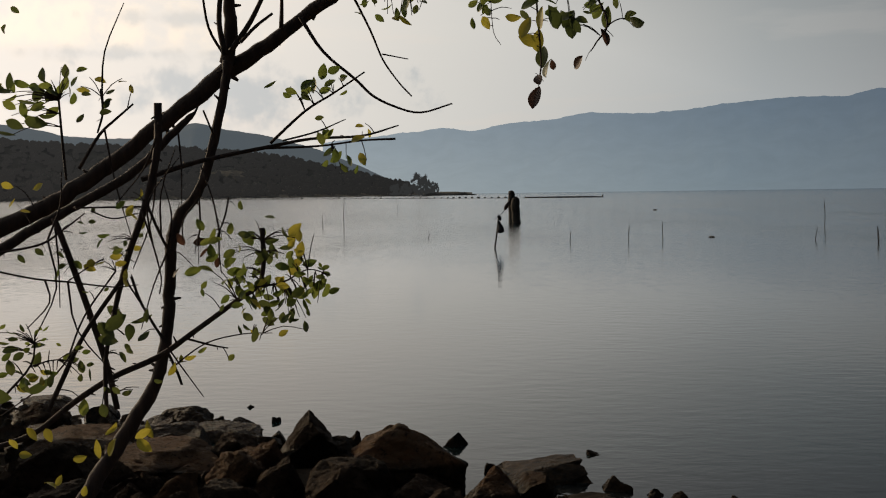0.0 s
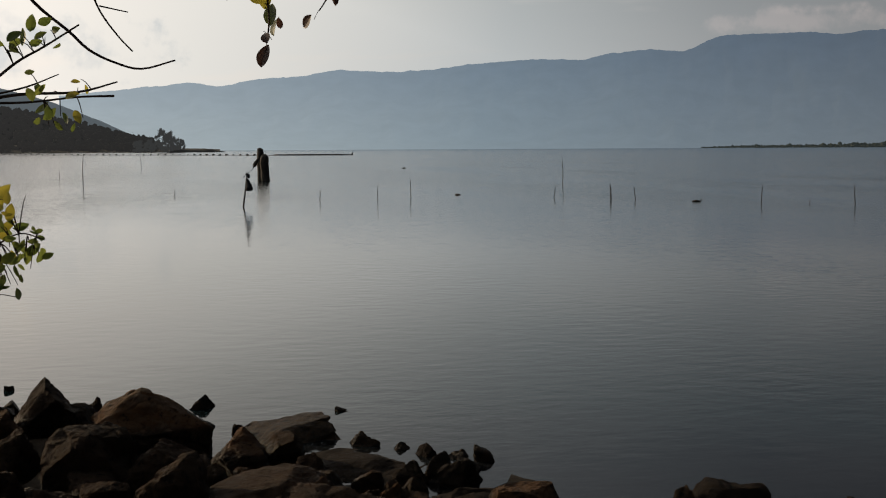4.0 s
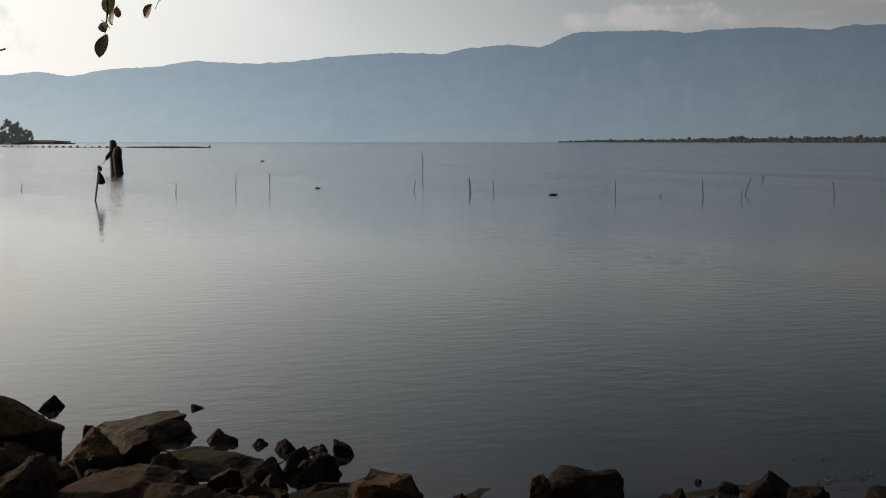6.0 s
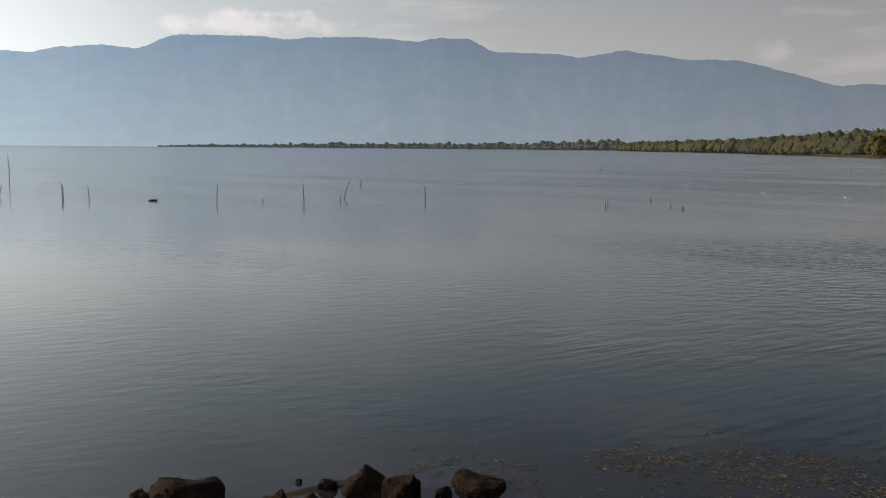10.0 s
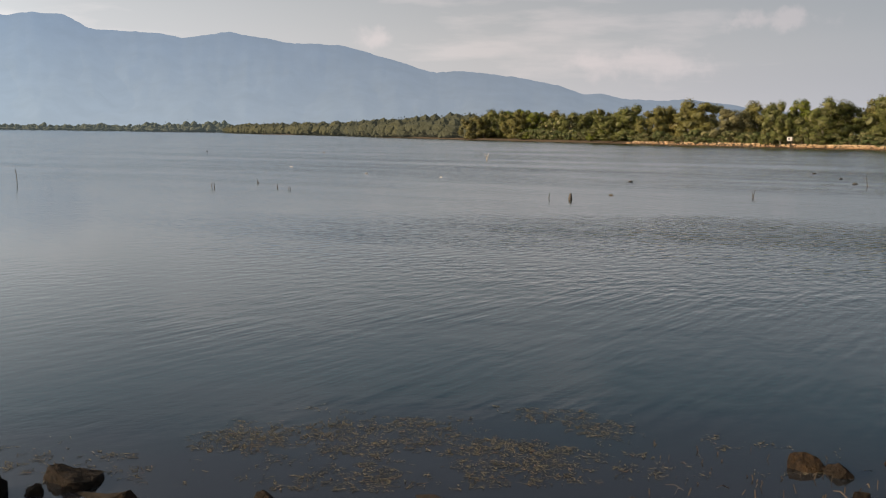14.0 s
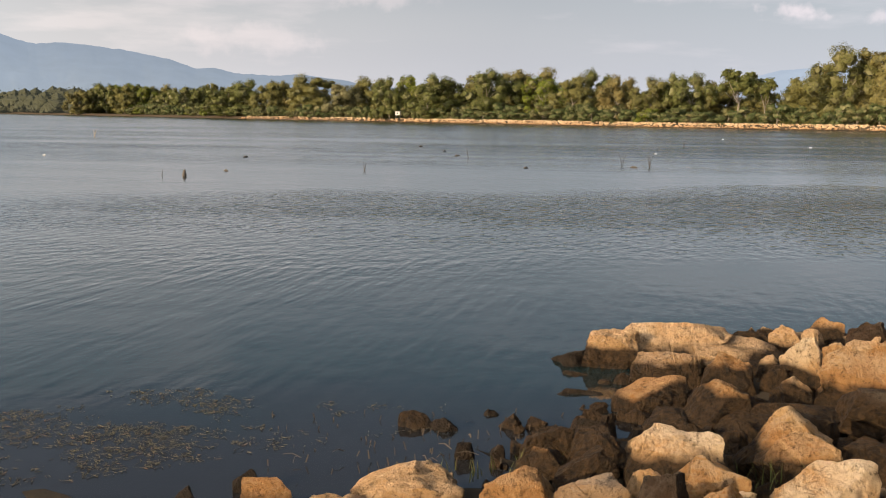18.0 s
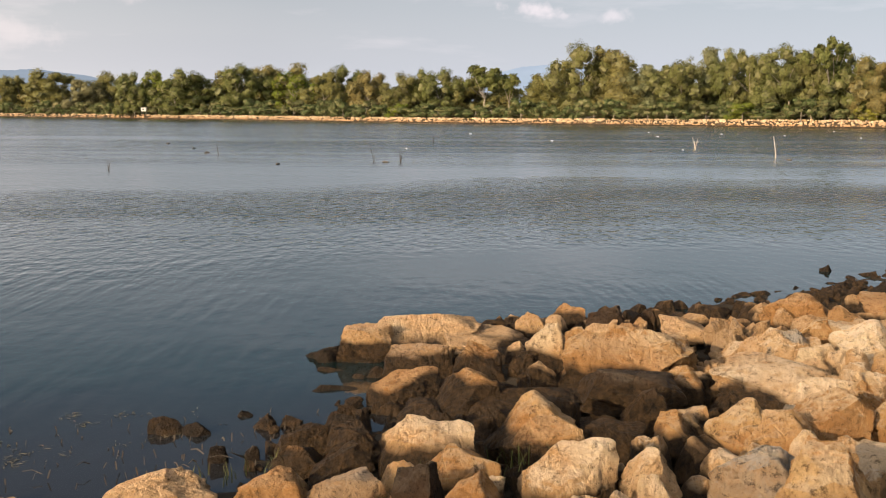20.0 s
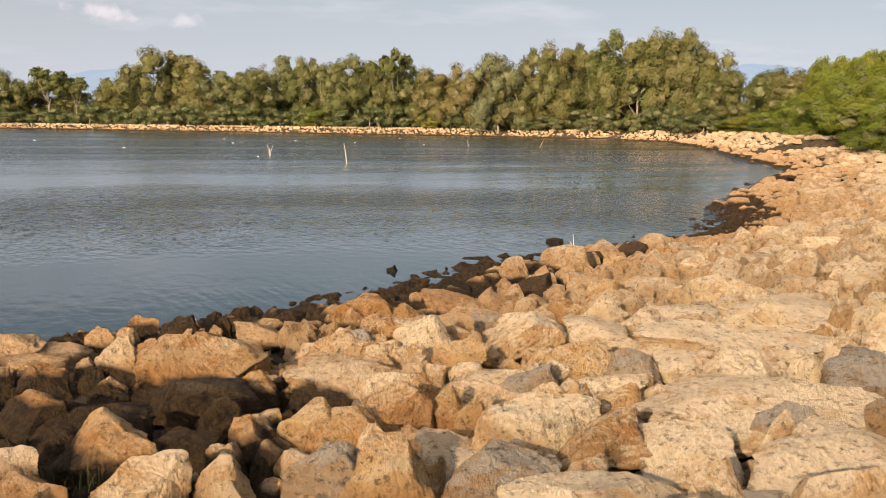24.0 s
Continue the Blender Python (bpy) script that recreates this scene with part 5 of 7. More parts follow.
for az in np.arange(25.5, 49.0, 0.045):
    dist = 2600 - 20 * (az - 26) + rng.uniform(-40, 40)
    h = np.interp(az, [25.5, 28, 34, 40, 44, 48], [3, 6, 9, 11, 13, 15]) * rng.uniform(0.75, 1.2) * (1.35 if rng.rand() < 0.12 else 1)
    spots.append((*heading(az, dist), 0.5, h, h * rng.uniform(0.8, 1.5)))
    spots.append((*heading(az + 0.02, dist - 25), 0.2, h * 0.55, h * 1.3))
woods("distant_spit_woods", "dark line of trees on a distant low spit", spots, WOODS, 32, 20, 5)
spots = []
for _ in range(2600):
    az = rng.uniform(-30, -1.6)
    top = 2.5 + 1500 * math.tan(radians(float(np.interp(az, [p[0] for p in FRONT], [p[1] for p in FRONT]))))
    lv = 1.0 if rng.rand() < 0.25 else rng.uniform(0.05, 1)
    r = 1500 - 330 * (1 - lv)
    h = rng.uniform(6, 12)
    spots.append((*heading(az, r - 4), max(0.2, top * lv ** 1.15 * r / 1500 - 3), h, h * rng.uniform(0.8, 1.2)))
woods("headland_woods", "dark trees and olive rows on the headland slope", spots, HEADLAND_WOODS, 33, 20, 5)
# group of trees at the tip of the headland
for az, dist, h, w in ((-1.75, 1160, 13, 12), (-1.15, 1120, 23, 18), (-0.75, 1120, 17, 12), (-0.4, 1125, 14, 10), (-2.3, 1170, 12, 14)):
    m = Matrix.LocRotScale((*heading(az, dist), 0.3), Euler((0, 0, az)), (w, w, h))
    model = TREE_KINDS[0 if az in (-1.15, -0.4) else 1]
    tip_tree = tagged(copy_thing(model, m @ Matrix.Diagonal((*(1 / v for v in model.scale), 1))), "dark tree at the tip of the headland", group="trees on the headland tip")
    # crown and trunk take the headland's haze emission in place of leaf colour
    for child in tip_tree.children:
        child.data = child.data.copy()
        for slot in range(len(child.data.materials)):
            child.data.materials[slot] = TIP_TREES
bm = bmesh.new()
for az, dist, w, h in ((0.3, 1120, 26, 2.2), (0.9, 1120, 20, 3.0), (1.3, 1120, 18, 1.6), (-0.3, 1122, 30, 2.6)):
    bmesh.ops.create_icosphere(bm, subdivisions=3, radius=1, matrix=Matrix.LocRotScale((*heading(az, dist), 0), Euler((0, 0, 0.3)), (w / 2, 9, h)))
for v in bm.verts:
    v.co += Vector((0, 0, 1)) * 0.6 * noise.noise(v.co * 0.3)
me = bpy.data.meshes.new("spit")
bm.to_mesh(me)
bm.free()
me.materials.append(FRONT_HILL)
tagged(new("headland_spit", me), "low dark rocks running out from the headland", "rocks", kind="structure")

# small white hut among the far trees
hut = thing("hut", "small white hut on posts among the trees", "hut", place=Matrix.LocRotScale((279, 68, 0.9), None, (0.5, 0.5, 0.62)))


def block(name, size, at, material, parent, bevel=0.02, label=""):
    bm = bmesh.new()
    bmesh.ops.create_cube(bm, size=1, matrix=Matrix.LocRotScale(at, None, size))
    bmesh.ops.bevel(bm, geom=list(bm.edges), offset=bevel, segments=1, affect="EDGES")
    me = bpy.data.meshes.new(name)
    bm.to_mesh(me)
    bm.free()
    me.materials.append(material)
    return part(name, me, parent, label)


cabin = block("cabin", (2.0, 2.4, 1.3), (0, 0, 2.2), WHITE, hut)
block("roof", (2.5, 3.0, 0.18), (0, 0, 2.98), WHITE, hut)
for sx in (-0.8, 0.8):
    for sy in (-1.0, 1.0):
        block("post", (0.14, 0.14, 1.6), (sx, sy, 0.75), POLE, hut)
block("window", (0.06, 0.7, 0.6), (-1.02, 0.2, 2.3), BLACK_CLOTH, cabin)

# ---- out on the water ----
# x, y of the foot; lean in x and y to the tip; height
STAKES_A = [(-6.9, 78.9, 0.05, 0.00, 2.21), (-0.8, 62.2, 0.01, 0.00, 0.42), (6.3, 55.9, 0.01, -0.00, 0.53), (9.1, 55.2, 0.04, -0.01, 0.80), (11.1, 56.9, -0.01, 0.00, 0.92), (17.9, 54.2, 0.11, -0.04, 0.65), (23.3, 68.8, -0.06, 0.02, 1.95), (20.0, 51.7, -0.05, 0.02, 0.69), (20.8, 50.6, -0.05, 0.02, 0.63), (24.4, 45.1, 0.04, -0.02, 0.83), (26.5, 44.7, 0.02, -0.01, 0.25), (27.9, 43.4, -0.03, 0.02, 0.91), (29.4, 42.7, 0.01, -0.01, 0.37), (31.4, 45.3, 0.23, -0.16, 0.91), (43.9, 61.5, -0.01, 0.01, 0.43), (33.6, 41.7, -0.05, 0.04, 0.75), (36.5, 32.9, -0.00, 0.00, 0.32), (42.4, 35.3, -0.04, 0.04, 0.22)]
STAKES_B = [(39.4, 31.7, -0.02, 0.02, 0.20), (38.3, 30.2, -0.00, 0.00, 0.19), (42.0, 58.8, 0.06, -0.04, 0.47), (-9.3, 87.5, 0.02, 0.00, 1.14), (-6.0, 152.0, -0.20, -0.01, 1.98), (19.7, 51.0, -0.03, 0.01, 0.82), (112.2, 66.0, -0.04, 0.07, 0.90), (37.2, 33.4, -0.01, 0.02, 0.32), (42.8, 35.7, 0.00, -0.00, 0.16), (39.5, 31.8, 0.00, -0.00, 0.20), (38.4, 30.2, 0.00, -0.00, 0.17), (61.8, 10.9, -0.02, 0.09, 0.59), (118.7, 19.5, -0.01, 0.06, 0.42), (40.3, 18.9, 0.00, -0.01, 0.23), (112.2, 44.3, -0.01, 0.04, 0.81), (68.4, 18.9, 0.00, -0.00, 0.17), (100.3, -22.4, 0.00, 0.02, 0.43), (62.2, -19.6, 0.05, 0.16, 1.18)]
STAKES_C = [(104.9, -45.7, 0.06, 0.13, 0.66), (100.5, -51.5, -0.21, -0.42, 0.98), (93.4, -46.0, 0.01, 0.01, 0.30), (92.8, -20.7, 0.00, 0.01, 0.47)]


def stake(x, y, dx, dy, h, seed):
    rng = np.random.RandomState(seed)
    ob = thing("stake", "thin bleached stake leaning in the lake" if x > 60 and y < -19 and h > 0.6 else "thin dark wooden stake standing in the lake", "stake", "stakes in the lake", place=Matrix.Translation((x, y, 0)))
    pale = x > 60 and y < -19 and h > 0.6
    wood = BLEACHED if pale else POLE
    r = 0.015 + 0.005 * h + (0.008 if pale else 0)
    pts = [(-dx * 0.4, -dy * 0.4, -0.5, r * 1.1), (0, 0, 0, r), (dx * 0.45 + rng.normal(0, 0.02), dy * 0.45, h * 0.5, r * 0.9), (dx, dy, h, r * 0.6)]
    pole = part("pole", tube(pts, wood, "pole", 7, 3, rng), ob)
    if h > 0.5:
        u = rng.uniform(0.5, 0.8)
        part("side_twig", tube([(dx * u, dy * u, h * u, r * 0.4), (dx * u + rng.choice([-1, 1]) * 0.08, dy * u, h * u + 0.12, r * 0.25)], POLE, "side_twig", 5, 2), pole)
    return ob


for i, s in enumerate(STAKES_A + STAKES_B + STAKES_C):
    stake(*s, seed=100 + i)

# the pair of old mooring piles, with a loose rail
piles = thing("mooring", "pair of dark old wooden posts standing in the lake", "mooring posts", place=Matrix.Translation((5.75, 91.2, 0)))
prng = np.random.RandomState(8)
part("post", tube([(0.22, 0, -1, 0.38), (0.22, 0, 0, 0.36), (0.16, 0, 1.1, 0.36), (0.10, 0, 2.12, 0.34)], POLE, "post", 12, 4, prng), piles)
part("post", tube([(-0.12, 0.3, -1, 0.30), (-0.12, 0.3, 0, 0.30), (-0.14, 0.3, 1.4, 0.28), (-0.17, 0.3, 2.42, 0.26), (-0.16, 0.3, 2.62, 0.12)], POLE, "post", 12, 4, prng), piles)
part("brace", tube([(-0.3, -0.2, 1.9, 0.05), (-0.62, -0.2, 1.3, 0.16), (-0.72, -0.2, 1.05, 0.06)], POLE, "brace", 7, 3, prng), piles)
part("wire", tube([(-0.72, -0.2, 1.05, 0.025), (-1.2, -0.2, 0.6, 0.02), (-1.6, -0.2, 0.25, 0.02)], ROPE, "wire", 5, 3), piles)

# stake with a black rag tied to it
rag = thing("rag_stake", "leaning stake with a black rag tied to it", "stake", place=Matrix.Translation((2.3, 50.1, 0)))
part("pole", tube([(-0.08, 0, -0.5, 0.04), (0, 0, 0, 0.04), (0.10, 0, 0.7, 0.038), (0.20, 0, 1.55, 0.03)], POLE, "pole", 7, 3, prng), rag)
cloth = part("rag", tube([(0.17, -0.05, 1.22, 0.06), (0.24, -0.05, 1.02, 0.10), (0.27, -0.06, 0.82, 0.17), (0.26, -0.05, 0.70, 0.12)], BLACK_CLOTH, "rag", 9, 3, prng), rag)
part("knot", tube([(0.14, -0.03, 1.45, 0.05), (0.24, -0.03, 1.38, 0.07), (0.26, -0.03, 1.24, 0.05)], BLACK_CLOTH, "knot", 8, 3, prng), cloth)

# long floating line with floats and a dark boom at its end
line = thing("float_line", "long floating line with small dark floats", "float line")
line_pts = [(-420, 1010), (-230, 830), (-60, 600), (0, 520), (27, 470), (45, 458)]
part("rope", tube([(x, y, 0.05, 0.10) for x, y in line_pts], ROPE, "rope", 6, 6), line)
part("boom", tube([(34, 464, 0.12, 0.42), (46, 457, 0.15, 0.46), (63.8, 450, 0.15, 0.42)], ROPE, "boom", 8, 6, prng), line)
part("boom_end", tube([(63.8, 450, 0.1, 0.42), (63.9, 450, 1.1, 0.2)], ROPE, "boom_end", 8, 2), line)
bmf = bmesh.new()
bmesh.ops.create_uvsphere(bmf, u_segments=10, v_segments=6, radius=1.0, matrix=Matrix.Diagonal((0.55, 0.55, 0.42, 1)))
float_me = bpy.data.meshes.new("float")
bmf.to_mesh(float_me)
bmf.free()
float_me.materials.append(ROPE)
cum = np.concatenate([[0], np.cumsum([math.dist(a, b) for a, b in zip(line_pts, line_pts[1:])])])
for s in np.arange(300, cum[-1], 5.6):
    o = part("float", float_me, line)
    o.location = (float(np.interp(s, cum, [p[0] for p in line_pts])), float(np.interp(s, cum, [p[1] for p in line_pts])), 0.2)
    o.scale = [rng.uniform(0.7, 1.3)] * 3

# drowned twigs standing out of the shallows
def drowned(x, y, h, seed, pale=False):
    r = np.random.RandomState(seed)
    ob = thing("drowned_bush", "bleached bare twigs standing out of the water" if pale else "thin bare twigs standing out of the water", "dead bush", place=Matrix.Translation((x, y, 0)))
    for k in range(13):
        a, l = r.uniform(0, 6.28), r.uniform(0.35, 0.8) * h
        dx, dy = math.cos(a) * l * 0.32, math.sin(a) * l * 0.32
        part("twig", tube([(0, 0, -0.2, 0.012 if pale else 0.007), (dx * 0.4, dy * 0.4, l * 0.5, 0.009 if pale else 0.005), (dx, dy, l, 0.004 if pale else 0.003)], BLEACHED if pale else POLE, "twig", 5, 3, r), ob)


TWIGS = [(46.8, 12.7, 0.5), (97, 52.5, 1.1), (55.2, 2.2, 1.1), (54.8, 0.9, 0.9), (75, -18.2, 1.1), (89.1, -1, 1.0)]
for i, (x, y, h) in enumerate(TWIGS):
    drowned(x, y, h, 60 + i, i in (1, 4))
# stump, and an upturned log in place of an unclear dark floating shape
stump = thing("stump", "short dark stump standing out of the water", "stump", place=Matrix.LocRotScale((40.1, 17.9, 0), None, (0.7, 0.7, 0.62)))
part("wood", tube([(0, 0, -0.4, 0.11), (0, 0, 0.1, 0.11), (0.02, 0, 0.3, 0.07), (0.0, 0, 0.42, 0.06)], POLE, "wood", 9, 3, prng), stump)
log = thing("drift_log", "dark floating shape with an upturned end", "log", place=Matrix.LocRotScale((22.7, 48.0, 0), None, (0.62, 0.62, 0.62)))
part("wood", tube([(-0.28, 0.1, 0.02, 0.06), (-0.05, 0.02, 0.06, 0.10), (0.18, -0.06, 0.04, 0.08), (0.33, -0.12, 0.10, 0.03), (0.36, -0.13, 0.26, 0.02)], POLE, "wood", 8, 3, prng), log)


# small things adrift; the dark lumps stand in for shapes such as water birds
PALE_FLOATS = [(120.8, -5.2), (94.4, -10.9), (134.2, -26.9), (113.2, -23.6), (126.8, -33.6), (147.7, -53.9), (73.3, -17.0), (119.6, -38.4), (110.4, -43.0), (55.5, 32.9), (57.3, 39.3), (64.0, 50.4), (73.5, 0.9)]
DARK_FLOATS = [(44.2, 17.9), (57.9, 22.4), (81.5, 18.0), (72.0, 14.3), (64.9, 12.1), (51.7, 6.4), (54.2, 1.6), (71.2, -14.5), (59.0, -19.3), (103.2, 94.3), (112.0, 83.3), (26.7, 141.9), (14.1, 59.1)]


def drifting(x, y, pale, seed):
    """A net float with a worn waist, or a dark wood-like lump, low in the water."""
    r = np.random.RandomState(seed)
    size = (0.05 + 0.0006 * math.hypot(x, y)) * (1.0 if pale else 1.5)
    turn = Euler((0, 0, r.uniform(0, 6.28)))
    if pale:
        ob = thing("net_float", "small pale net float drifting on the lake", "float", "net floats on the lake", place=Matrix.LocRotScale((x, y, 0), turn, (size, size, size)))
        part("body", tube([(-1.0, 0, 0.15, 0.25), (-0.7, 0, 0.18, 0.55), (0, 0, 0.2, 0.42), (0.7, 0, 0.18, 0.55), (1.0, 0, 0.15, 0.25)], WHITE, "body", 9, 3, r), ob)
        part("loop", tube([(-0.95, 0, 0.2, 0.07), (-1.2, 0.1, 0.3, 0.06), (-1.35, 0, 0.1, 0.06)], ROPE, "loop", 5, 2), ob)
    else:
        ob = thing("driftwood", "small dark floating lump on the lake", "driftwood", "driftwood on the lake", place=Matrix.LocRotScale((x, y, 0), turn, (size, size, size)))
        part("lump", tube([(-1.3, 0, 0.0, 0.18), (-0.6, 0.1, 0.1, 0.42), (0.3, -0.05, 0.15, 0.5), (1.0, 0, 0.1, 0.3), (1.4, 0.1, 0.25, 0.12)], POLE, "lump", 8, 3, r), ob)
        part("stub", tube([(0.3, 0, 0.4, 0.16), (0.45, 0.1, 0.8, 0.1)], POLE, "stub", 6, 2, r), ob)


for i, (x, y) in enumerate(PALE_FLOATS):
    drifting(x, y, True, 400 + i)
for i, (x, y) in enumerate(DARK_FLOATS):
    drifting(x, y, False, 430 + i)

